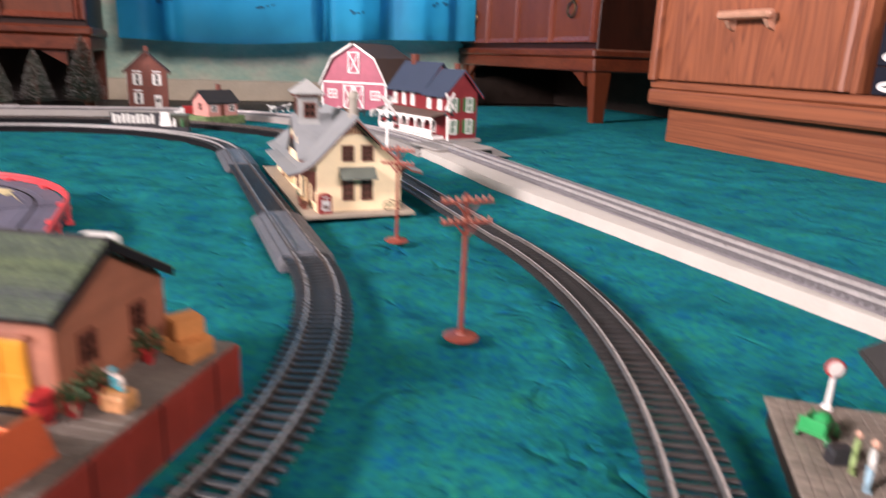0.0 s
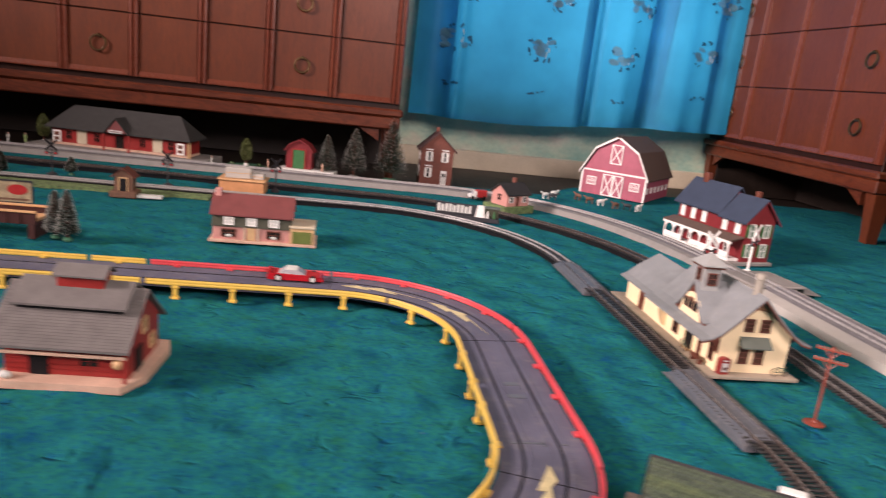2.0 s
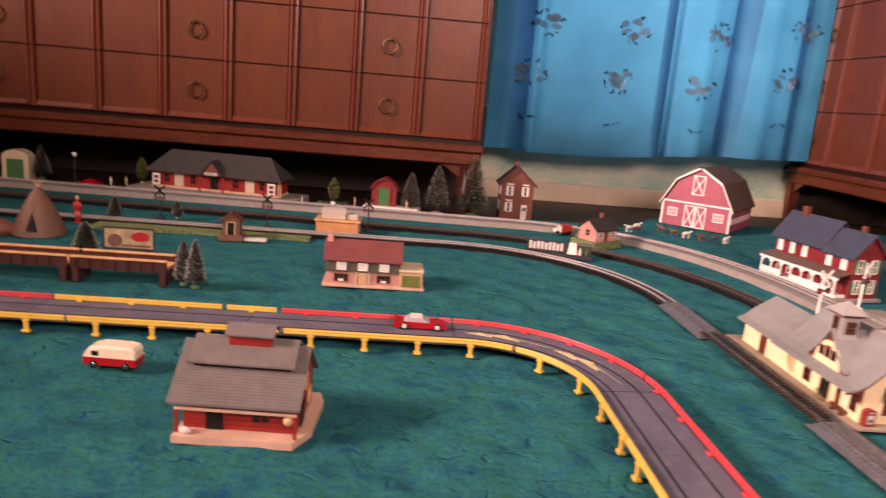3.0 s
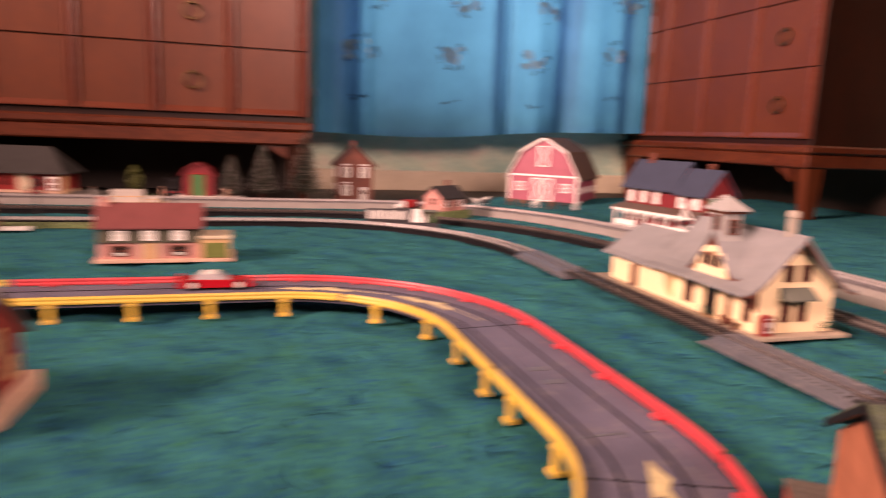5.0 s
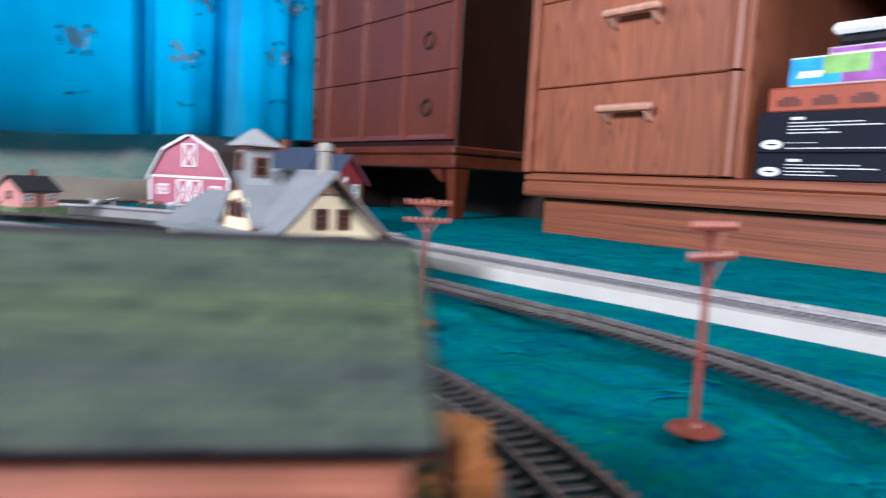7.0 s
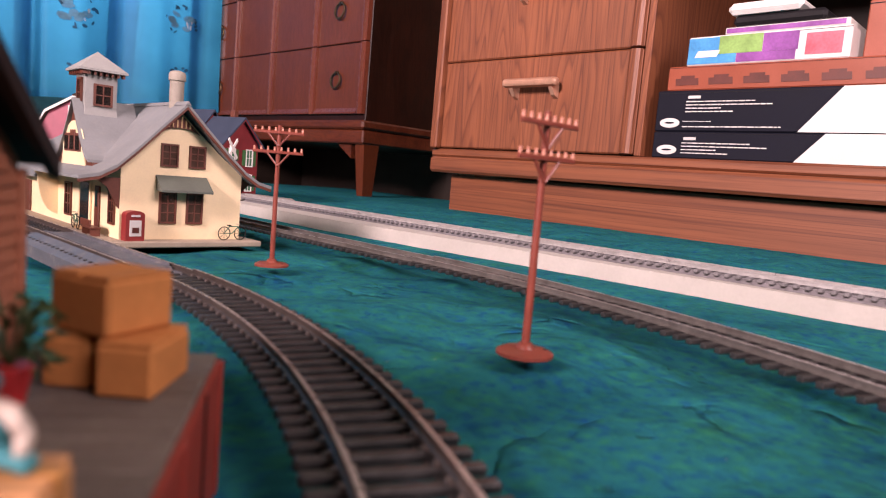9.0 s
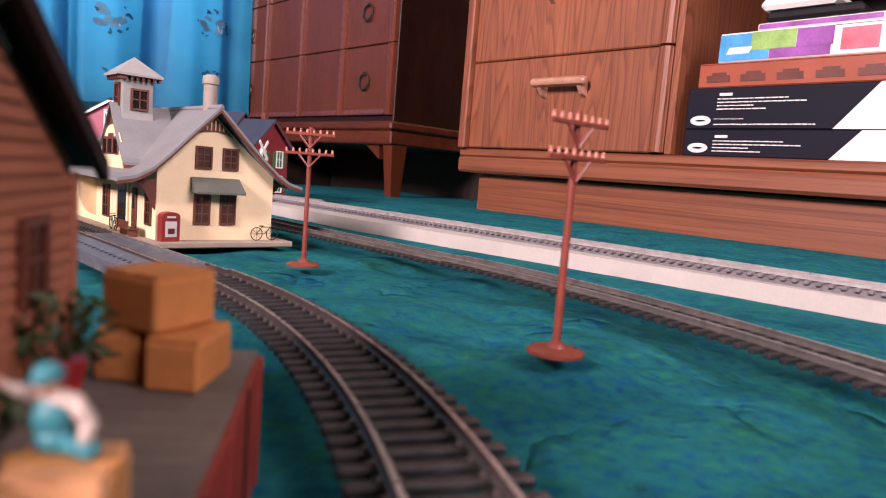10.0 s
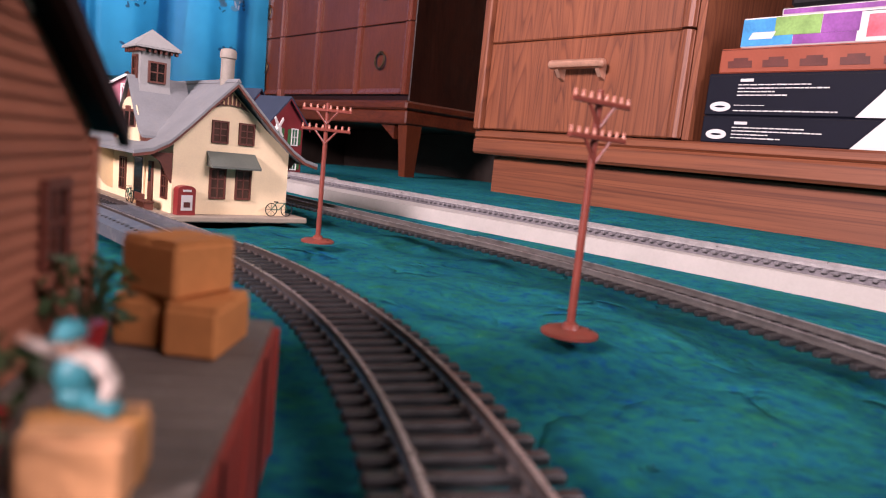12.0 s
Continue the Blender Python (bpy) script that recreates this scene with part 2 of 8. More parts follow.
TIEGREY = plain("grey_tie_plastic", (0.175, 0.168, 0.175), 0.6, 0, 0.2, 200, 1500, 0.25, 0.0003, 0.2)
BALLAST = plain("grey_roadbed_plastic", (0.175, 0.165, 0.175), 0.6, 0, 0.2, 150, 1600, 0.5, 0.0006, 0, 0.2)
RERAIL = plain("grey_rerailer_plastic", (0.098, 0.102, 0.118), 0.5, 0, 0.15, 90, 900, 0.15, 0.0003, 0, 0.4)
FOAM = plain("white_foam_board", (0.45, 0.42, 0.38), 0.8, 0, 0.07, 40, 500, 0.15, 0.0004, 0, 0.2)
BEDGREY = plain("pale_grey_roadbed", (0.225, 0.21, 0.195), 0.75, 0, 0.12, 60, 900, 0.3)
ROAD = plain("slate_slot_track_plastic", (0.128, 0.124, 0.172), 0.6, 0, 0.16, 25, 900, 0.15, 0.0003, 0.1, 0.3)
# black of the slots and joints, also used as shade below the ties
SLOT_AND_SHADE = plain("black_slot_and_tie_shade", (0.008, 0.008, 0.010), 0.9, 0, 0.2, 100, 900, 0.2, 0.0003, 0, 0.04)
REDGUARD = plain("red_guard_plastic", (0.62, 0.062, 0.070), 0.4, 0, 0.1, 60, 700, 0.1)
YELGUARD = plain("yellow_guard_plastic", (0.72, 0.47, 0.085), 0.42, 0, 0.1, 60, 700, 0.1)
DECAL = plain("cream_bolt_print", (0.62, 0.52, 0.28), 0.55, 0, 0.2, 90, 900, 0.1, 0.0003, 0, 0.2)
POLE = plain("rust_brown_plastic", (0.22, 0.047, 0.030), 0.4, 0, 0.15, 120, 900)
POLETIP = plain("pale_rust_tips", (0.55, 0.22, 0.15), 0.4, 0, 0.1, 120, 900)
STACREAM = plain("pale_yellow_station_paint", (0.88, 0.70, 0.44), 0.6, 0, 0.06, 50, 900, 0.12, 0.0003, 0, 0.12)
STABROWN = plain("maroon_brown_trim", (0.13, 0.035, 0.02), 0.5, 0, 0.2, 90, 900)
STAROOF = plain("blue_grey_station_roof", (0.205, 0.216, 0.222), 0.78, 0, 0.09, 60, 900, 0.2, 0.0003, 0, 0.2)
STATOWER = plain("grey_tower_shingle", (0.29, 0.295, 0.285), 0.65, 0, 0.09, 70, 900, 0.2, 0.0003, 0, 0.2)
STAGREEN = plain("grey_green_awning", (0.10, 0.115, 0.095), 0.6, 0, 0.12, 90, 900)
STONE = plain("tan_platform_base", (0.33, 0.27, 0.205), 0.75, 0, 0.15, 80, 900, 0.3, 0.0004, 0, 0.3)
CHIMNEY = plain("buff_chimney", (0.29, 0.26, 0.215), 0.75, 0, 0.12, 120, 900, 0.3)
BROWNPANE = plain("brown_window_pane", (0.075, 0.040, 0.028), 0.25, 0, 0.3, 90, 900, 0.0)
DARKPANE = plain("dark_window_pane", (0.022, 0.016, 0.014), 0.15, 0, 0.3, 90, 900, 0.0)
WHITE = plain("white_plastic", (0.80, 0.78, 0.74), 0.45, 0, 0.05, 90, 900, 0.1, 0.0003, 0, 0.1)
BARNRED = plain("barn_red_plastic", (0.36, 0.080, 0.120), 0.5, 0, 0.12, 60, 900, 0.15)
BARNROOF = plain("dark_brown_barn_roof", (0.115, 0.078, 0.064), 0.65, 0, 0.15, 60, 900, 0.3)
BRICK = plain("dull_red_brick", (0.20, 0.062, 0.042), 0.7, 0, 0.16, 160, 900, 0.35, 0.0004, 0.12)
ROOFDARK = plain("charcoal_roof", (0.035, 0.033, 0.034), 0.7, 0, 0.2, 90, 900, 0.3)
HOUSERED = plain("deep_red_clapboard", (0.20, 0.018, 0.022), 0.5, 0, 0.12, 80, 900)
BLUEROOF = plain("slate_blue_roof", (0.038, 0.050, 0.078), 0.7, 0, 0.1, 70, 900, 0.25)
GREENPAINT = plain("green_shutter_paint", (0.030, 0.14, 0.045), 0.5, 0, 0.15, 90, 900)
PINKBRICK = plain("salmon_pink_wall", (0.54, 0.25, 0.215), 0.6, 0, 0.1, 110, 900, 0.25)
MAROON = plain("maroon_shingle_roof", (0.17, 0.040, 0.038), 0.65, 0, 0.12, 80, 900, 0.3)
OLIVE = plain("dark_olive_shingle", (0.045, 0.045, 0.025), 0.65, 0, 0.15, 80, 900, 0.3)
TAN = plain("tan_plastic", (0.58, 0.36, 0.18), 0.55, 0, 0.12, 90, 900)
DEPOTRED = plain("freight_depot_red", (0.30, 0.022, 0.018), 0.5, 0, 0.13, 80, 900)
STATIONROOF = plain("dark_grey_station_shingle", (0.046, 0.044, 0.043), 0.75, 0, 0.14, 80, 900, 0.3)
DEPOTROOF = plain("grey_depot_shingle", (0.150, 0.135, 0.130), 0.7, 0, 0.12, 80, 900, 0.3, 0.0004, 0.04)
DEPOTBASE = plain("pinkish_cream_base", (0.60, 0.38, 0.28), 0.7, 0, 0.14, 60, 900, 0.25, 0.0004, 0, 0.25)


def shingle_mat():
    m, nt, b = shader("mossy_grey_green_shingle")
    v = coords(nt)
    info = nt.nodes.new("ShaderNodeObjectInfo")
    c = ramp(nt, noise_tex(nt, v, 80.0, 4.0, 0.7), [(0.34, (0.074, 0.080, 0.092)), (0.48, (0.070, 0.094, 0.068)), (0.62, (0.088, 0.122, 0.062)), (0.74, (0.118, 0.146, 0.066))])
    c = multiply(nt, c, ramp(nt, info.outputs["Random"], [(0.0, (0.58, 0.60, 0.66)), (0.12, (0.84, 0.86, 0.89)), (0.6, (1, 1, 1)), (1.0, (1.22, 1.16, 1.10))]))
    c = multiply(nt, c, ramp(nt, noise_tex(nt, v, 300.0, 2.0, 0.6), [(0.3, (0.76, 0.76, 0.80)), (0.6, (1.06, 1.06, 1.04))]))
    grit = noise_tex(nt, v, 1300.0, 2.0, 0.7)
    c = multiply(nt, c, ramp(nt, grit, [(0.3, (0.6, 0.6, 0.6)), (0.65, (1, 1, 1))]))
    nt.links.new(c, b.inputs["Base Color"])
    b.inputs["Roughness"].default_value = 0.7
    relief(nt, b, grit, 0.5, 0.0004)
    return m


GREENROOF = shingle_mat()
ORANGEWALL = plain("terracotta_clapboard", (0.34, 0.119, 0.064), 0.6, 0, 0.12, 60, 1200, 0.25, 0.0003, 0.16)
BLACKTRIM = plain("black_roof_trim", (0.014, 0.013, 0.015), 0.5, 0, 0.2, 90, 900)
AMBER = plain("amber_door_paint", (0.66, 0.30, 0.030), 0.4, 0, 0.12, 90, 900)
PLATTOP = plain("grey_brown_platform_planks", (0.145, 0.115, 0.095), 0.75, 0, 0.2, 60, 900, 0.4, 0.0004, 0.2, 0.3)
PLATRED = plain("brick_red_platform_side", (0.25, 0.030, 0.018), 0.55, 0, 0.14, 60, 900, 0.2)
CRATE = plain("orange_tan_crate", (0.56, 0.22, 0.070), 0.85, 0, 0.12, 70, 700, 0.25, 0.0004, 0.1)
TOYORANGE = plain("bright_orange_plastic", (0.85, 0.19, 0.045), 0.42, 0, 0.08, 60, 700)
STARED = plain("faded_maroon_red", (0.26, 0.028, 0.025), 0.45, 0, 0.12, 90, 900)
BARREL = plain("red_barrel_plastic", (0.40, 0.025, 0.025), 0.4, 0, 0.1, 90, 900)
LEAF = plain("dark_green_leaf", (0.042, 0.085, 0.026), 0.55, 0, 0.35, 200, 900, 0, 0.0003, 0.2)
OLIVELEAF = plain("olive_green_leaf", (0.115, 0.135, 0.035), 0.6, 0, 0.3, 200, 900, 0, 0.0003, 0.2)
NEEDLE = plain("bottle_brush_needle", (0.050, 0.100, 0.072), 0.6, 0, 0.35, 120, 900, 0)
FROST = plain("frosted_needle_tip", (0.80, 0.80, 0.76), 0.7, 0, 0.25, 120, 900, 0)
FELTGREEN = plain("green_grass_mat", (0.15, 0.22, 0.085), 0.9, 0, 0.5, 160, 1200, 0.6, 0.0008)
DARKGREEN = plain("dark_green_plastic", (0.035, 0.14, 0.08), 0.5, 0, 0.15, 90, 900)
BRIGHTGREEN = plain("bright_green_plastic", (0.02, 0.34, 0.10), 0.4, 0, 0.12, 90, 900)
PLANK = timber("weathered_plank", (0.20, 0.165, 0.14), (0.36, 0.30, 0.25), (1, 8, 1), 40, 0.75, 0.35, 0.3, 260)
TRESTLE = plain("dark_red_brown_girder", (0.055, 0.014, 0.011), 0.55, 0, 0.18, 70, 900)
DECKTAN = plain("orange_tan_deck", (0.66, 0.36, 0.17), 0.6, 0, 0.16, 60, 900)
BLACKBOX = plain("black_card_box", (0.008, 0.009, 0.016), 0.62, 0, 0.12, 20, 500, 0.05)
ORANGEBOX = plain("rust_orange_card_box", (0.27, 0.060, 0.028), 0.4, 0, 0.1, 20, 500, 0.05)
PAPERWHITE = plain("white_print", (0.58, 0.57, 0.55), 0.5, 0, 0.05, 30, 500, 0.03)
PRINTDARK = plain("dark_print", (0.10, 0.02, 0.012), 0.5, 0, 0.2, 60, 500, 0.03)
PRINTCYAN = plain("cyan_print", (0.03, 0.28, 0.58), 0.4, 0, 0.25, 40, 300, 0.03)
PRINTLIME = plain("lime_print", (0.20, 0.38, 0.10), 0.4, 0, 0.25, 40, 300, 0.03)
PRINTPURPLE = plain("purple_print", (0.26, 0.07, 0.30), 0.4, 0, 0.25, 40, 300, 0.03)
PRINTPINK = plain("pink_print", (0.75, 0.12, 0.16), 0.4, 0, 0.25, 40, 300, 0.03)


def print_mat(name, col, through_col):
    """Ink on thin cloth: part of the window's light comes through it."""
    m = plain(name, col, 0.55, 0, 0.3, 90, 900, 0)
    nt = m.node_tree
    tr = nt.nodes.new("ShaderNodeBsdfTranslucent")
    tr.inputs["Color"].default_value = (*through_col, 1)
    mix = nt.nodes.new("ShaderNodeMixShader")
    mix.inputs[0].default_value = 0.6
    nt.links.new(nt.nodes["Principled BSDF"].outputs[0], mix.inputs[1])
    nt.links.new(tr.outputs[0], mix.inputs[2])
    nt.links.new(mix.outputs[0], nt.nodes["Material Output"].inputs["Surface"])
    return m


FLOWERDARK = print_mat("dark_blue_flower_print", (0.012, 0.10, 0.17), (0.02, 0.18, 0.28))
FLOWERGLINT = print_mat("whitish_flower_print", (0.62, 0.70, 0.70), (0.62, 0.74, 0.76))
FLOWERPALE = print_mat("pale_flower_print", (0.14, 0.38, 0.48), (0.16, 0.46, 0.58))
SKIN = plain("buff_figure_paint", (0.62, 0.36, 0.26), 0.6, 0, 0.1, 200, 900)
BLUETOY = plain("teal_figure_paint", (0.02, 0.22, 0.26), 0.5, 0, 0.15, 200, 900)
PALETOY = plain("pale_figure_paint", (0.62, 0.62, 0.58), 0.55, 0, 0.12, 200, 900)
GREENTOY = plain("sage_figure_paint", (0.30, 0.42, 0.16), 0.55, 0, 0.12, 200, 900)
DARKTOY = plain("dark_figure_paint", (0.03, 0.03, 0.035), 0.5, 0, 0.2, 200, 900)
COWBROWN = plain("brown_figure_paint", (0.16, 0.075, 0.045), 0.6, 0, 0.2, 200, 900)
RUBBER = plain("black_rubber", (0.014, 0.014, 0.015), 0.7, 0, 0.2, 200, 900)
CARRED = plain("glossy_car_red", (0.42, 0.012, 0.018), 0.2, 0, 0.06, 90, 900, 0)
CARWHITE = plain("glossy_cream_van_paint", (0.78, 0.68, 0.52), 0.25, 0, 0.06, 90, 900, 0)
CHROME = plain("chrome", (0.7, 0.7, 0.7), 0.15, 1.0, 0.1, 90, 900, 0)
for dull in (BLACKBOX, SLOT_AND_SHADE, BLACKTRIM, ROAD, RUBBER, ROOFDARK, BARNROOF, CRATE, STATIONROOF, BLUEROOF, DEPOTROOF, STAROOF):
    dull.node_tree.nodes["Principled BSDF"].inputs["Specular IOR Level"].default_value = 0.12
CARGLASS = plain("smoky_car_glass", (0.42, 0.42, 0.44), 0.12, 0, 0.1, 90, 900, 0)

# ---- building helpers ----


class Geo:
    """Vertices and faces of one part."""

    def __init__(self):
        self.v, self.f = [], []

    def add(self, verts, faces):
        n = len(self.v)
        self.v.extend(tuple(p) for p in verts)
        self.f.extend(tuple(i + n for i in f) for f in faces)
        return self

    def box(self, x0, x1, y0, y1, z0, z1, c=0.0, m=None):
        if c <= 0:
            vs = [(x, y, z) for x in (x0, x1) for y in (y0, y1) for z in (z0, z1)]
            fs = [(0, 1, 3, 2), (4, 6, 7, 5), (0, 4, 5, 1), (2, 3, 7, 6), (0, 2, 6, 4), (1, 5, 7, 3)]
        else:
            vs, idx = [], {}
            lo, hi = (x0, y0, z0), (x1, y1, z1)
            for sx in (0, 1):
                for sy in (0, 1):
                    for sz in (0, 1):
                        s = (sx, sy, sz)
                        for a in range(3):
                            p = [0, 0, 0]
                            for k in range(3):
                                edge = hi[k] if s[k] else lo[k]
                                p[k] = edge if k == a else edge + (-c if s[k] else c)
                            idx[s, a] = len(vs)
                            vs.append(tuple(p))
            fs = []
            for a in range(3):
                b1, b2 = (a + 1) % 3, (a + 2) % 3
                for side in (0, 1):
                    q = []
                    for u, w in ((0, 0), (1, 0), (1, 1), (0, 1)):
                        s = [0, 0, 0]
                        s[a], s[b1], s[b2] = side, u, w
                        q.append(idx[tuple(s), a])
                    fs.append(tuple(q))
                for u in (0, 1):
                    for w in (0, 1):
                        s0, s1 = [0, 0, 0], [0, 0, 0]
                        s0[a], s1[a] = 0, 1
                        s0[b1] = s1[b1] = u
                        s0[b2] = s1[b2] = w
                        s0, s1 = tuple(s0), tuple(s1)
                        fs.append((idx[s0, b1], idx[s1, b1], idx[s1, b2], idx[s0, b2]))
            for sx in (0, 1):
                for sy in (0, 1):
                    for sz in (0, 1):
                        fs.append(tuple(idx[(sx, sy, sz), a] for a in range(3)))
        if m is not None:
            vs = [m @ Vector(p) for p in vs]
        return self.add(vs, fs)

    def prism(self, poly, axis, a, b, m=None):
        """A flat outline drawn out from a to b along an axis; the outline is in the other two axes, in order."""
        n, vs = len(poly), []
        for t in (a, b):
            for p, q in poly:
                vs.append({"x": (t, p, q), "y": (p, t, q), "z": (p, q, t)}[axis])
        fs = [tuple(range(n)), tuple(range(2 * n - 1, n - 1, -1))]
        fs += [(i, (i + 1) % n, n + (i + 1) % n, n + i) for i in range(n)]
        if m is not None:
            vs = [m @ Vector(p) for p in vs]
        return self.add(vs, fs)

    def cyl(self, p0, p1, r0, r1=None, n=10):
        r1 = r0 if r1 is None else r1
        p0, p1 = Vector(p0), Vector(p1)
        q = (p1 - p0).to_track_quat("Z", "Y")
        vs = []
        for p, r in ((p0, r0), (p1, r1)):
            for i in range(n):
                a = 2 * math.pi * i / n
                vs.append(p + q @ Vector((r * math.cos(a), r * math.sin(a), 0)))
        fs = [(i, (i + 1) % n, n + (i + 1) % n, n + i) for i in range(n)]
        fs += [tuple(range(n - 1, -1, -1)), tuple(range(n, 2 * n))]
        return self.add(vs, fs)

    def lathe(self, profile, n=14, at=(0, 0, 0)):
        vs, fs = [], []
        for r, z in profile:
            for i in range(n):
                a = 2 * math.pi * i / n
                vs.append((at[0] + r * math.cos(a), at[1] + r * math.sin(a), at[2] + z))
        for k in range(len(profile) - 1):
            for i in range(n):
                j = (i + 1) % n
                fs.append((k * n + i, k * n + j, (k + 1) * n + j, (k + 1) * n + i))
        fs.append(tuple(range(n - 1, -1, -1)))
        k = (len(profile) - 1) * n
        fs.append(tuple(range(k, k + n)))
        return self.add(vs, fs)

    def ball(self, c, r, n=10):
        rx, ry, rz = (r, r, r) if isinstance(r, (int, float)) else r
        vs, fs, h = [], [], max(4, n // 2)
        for k in range(h + 1):
            th = math.pi * (0.02 + 0.96 * k / h)
            for i in range(n):
                a = 2 * math.pi * i / n
                vs.append((c[0] + rx * math.sin(th) * math.cos(a), c[1] + ry * math.sin(th) * math.sin(a), c[2] + rz * math.cos(th)))
        for k in range(h):
            for i in range(n):
                j = (i + 1) % n
                fs.append((k * n + i, (k + 1) * n + i, (k + 1) * n + j, k * n + j))
        fs += [tuple(range(n)), tuple(range((h + 1) * n - 1, h * n - 1, -1))]
        return self.add(vs, fs)

    def sweep(self, path, profile, lift=0.0):
        """A profile of (aside, up) carried along a path of (x, y); aside is to the right of the way."""
        n, vs, fs = len(profile), [], []
        for i, p in enumerate(path):
            a, b = path[max(0, i - 1)], path[min(len(path) - 1, i + 1)]
            d = Vector((b[0] - a[0], b[1] - a[1], 0)).normalized()
            s = Vector((d.y, -d.x, 0))
            for u, z in profile:
                vs.append((p[0] + s.x * u, p[1] + s.y * u, z + lift))
        for i in range(len(path) - 1):
            for k in range(n):
                j = (k + 1) % n
                fs.append((i * n + k, i * n + j, (i + 1) * n + j, (i + 1) * n + k))
        fs += [tuple(range(n)), tuple(range(len(vs) - 1, len(vs) - n - 1, -1))]
        return self.add(vs, fs)

    def mesh(self, name, smooth=False):
        me = bpy.data.meshes.new(name)
        me.from_pydata(self.v, [], self.f)
        if len(self.f) < 60000:
            bm = bmesh.new()
            bm.from_mesh(me)
            bmesh.ops.recalc_face_normals(bm, faces=bm.faces)
            bm.to_mesh(me)
            bm.free()
        if smooth:
            me.polygons.foreach_set("use_smooth", [True] * len(me.polygons))
            me.set_sharp_from_angle(angle=radians(42))
        me.update()
        return me


def thing(name, label, category, at=(0, 0, 0), turn=0.0, group=""):
    """An Empty at the base of a thing that holds its parts."""
    ob = tagged(new(name), label, category, group)
    ob.empty_display_size = 0.01
    ob.matrix_world = pose(at[0], at[1], at[2], 0, 0, turn)
    return ob


def part(name, geo, material, parent=None, label="", smooth=False, at=None, kind=""):
    """One mesh under a thing or under a part."""
    me = geo if isinstance(geo, bpy.types.Mesh) else geo.mesh(name, smooth)
    if not me.materials:
        me.materials.append(material)
    ob = new(name, me)
    if parent is not None:
        ob.parent = parent
    if at is not None:
        ob.matrix_basis = at
    return tagged(ob, label, kind=kind)


def structure(name, geo, material, label, category, smooth=False):
    return tagged(part(name, geo, material, None, "", smooth), label, category, "", "structure")


def arc(cx, cy, r, a0, a1, n):
    return [(cx + r * math.cos(radians(a0 + (a1 - a0) * i / n)), cy + r * math.sin(radians(a0 + (a1 - a0) * i / n))) for i in range(n + 1)]


def line(p, q, n):
    return [(p[0] + (q[0] - p[0]) * i / n, p[1] + (q[1] - p[1]) * i / n) for i in range(n + 1)]


def walked(path, step):
    """Points and headings at even steps along a path."""
    out, left = [], step / 2
    for a, b in zip(path[:-1], path[1:]):
        d = math.hypot(b[0] - a[0], b[1] - a[1])
        while left <= d and d > 0:
            k = left / d
            out.append((a[0] + (b[0] - a[0]) * k, a[1] + (b[1] - a[1]) * k, math.degrees(math.atan2(b[1] - a[1], b[0] - a[0]))))
            left += step
        left -= d
    return out


def pane_window(parent, x, z, w, h, y, frame_mat, pane_mat=None, name="window", bars=(1, 1), depth=0.0012, m=None, rim=0.0011, label=""):
    """A small window set on a wall that faces -y at y: proud rim, bars and a dark pane; m turns it to another wall."""
    r = rim
    out = [(x - w / 2 - r, z - r), (x + w / 2 + r, z - r), (x + w / 2 + r, z + h + r), (x - w / 2 - r, z + h + r)]
    inn = [(x - w / 2, z), (x + w / 2, z), (x + w / 2, z + h), (x - w / 2, z + h)]
    vs = [(u, yy, q) for yy in (y - depth, y) for u, q in out + inn]
    fs = []
    for i in range(4):
        k = (i + 1) % 4
        fs += [(i, k, 4 + k, 4 + i), (8 + i, 8 + k, k, i), (4 + i, 4 + k, 12 + k, 12 + i), (8 + i, 12 + i, 12 + k, 8 + k)]
    if m is not None:
        vs = [m @ Vector(v) for v in vs]
    ob = part(name, Geo().add(vs, fs), frame_mat, parent, label)
    for i in range(bars[0]):
        u = x - w / 2 + w * (i + 1) / (bars[0] + 1)
        part("glazing_bar", Geo().box(u - r * 0.3, u + r * 0.3, y - depth * 0.75, y, z, z + h, 0, m), frame_mat, ob)
    for i in range(bars[1]):
        u = z + h * (i + 1) / (bars[1] + 1)
        part("glazing_bar", Geo().box(x - w / 2, x + w / 2, y - depth * 0.7, y, u - r * 0.3, u + r * 0.3, 0, m), frame_mat, ob)
    part("pane", Geo().box(x - w / 2, x + w / 2, y - depth * 0.4, y + 0.0002, z, z + h, 0, m), pane_mat or DARKPANE, ob)
    return ob


def slabs(path, normal_drop, thick):
    """Closed outline of a roof skin of even thickness under a line of (across, up) points."""
    return list(path) + [(p, q - thick) for p, q in reversed(path)]

# ---- the room ----


def soft_noise(xs, ys, cell, seed):
    """Smooth value noise on a grid of places, -1 to 1."""
    rng = np.random.RandomState(seed)
    nx, ny = int((xs[-1] - xs[0]) / cell) + 4, int((ys[-1] - ys[0]) / cell) + 4
    val = rng.uniform(-1, 1, (nx, ny))
    fx, fy = (xs - xs[0]) / cell, (ys - ys[0]) / cell
    ix, iy = fx.astype(int), fy.astype(int)
    tx, ty = fx - ix, fy - iy
    tx, ty = tx * tx * (3 - 2 * tx), ty * ty * (3 - 2 * ty)
    tx, ty = tx[:, None], ty[None, :]
    a, b = val[np.ix_(ix, iy)], val[np.ix_(ix + 1, iy)]
    c, d = val[np.ix_(ix, iy + 1)], val[np.ix_(ix + 1, iy + 1)]
    return (a * (1 - tx) + b * tx) * (1 - ty) + (c * (1 - tx) + d * tx) * ty


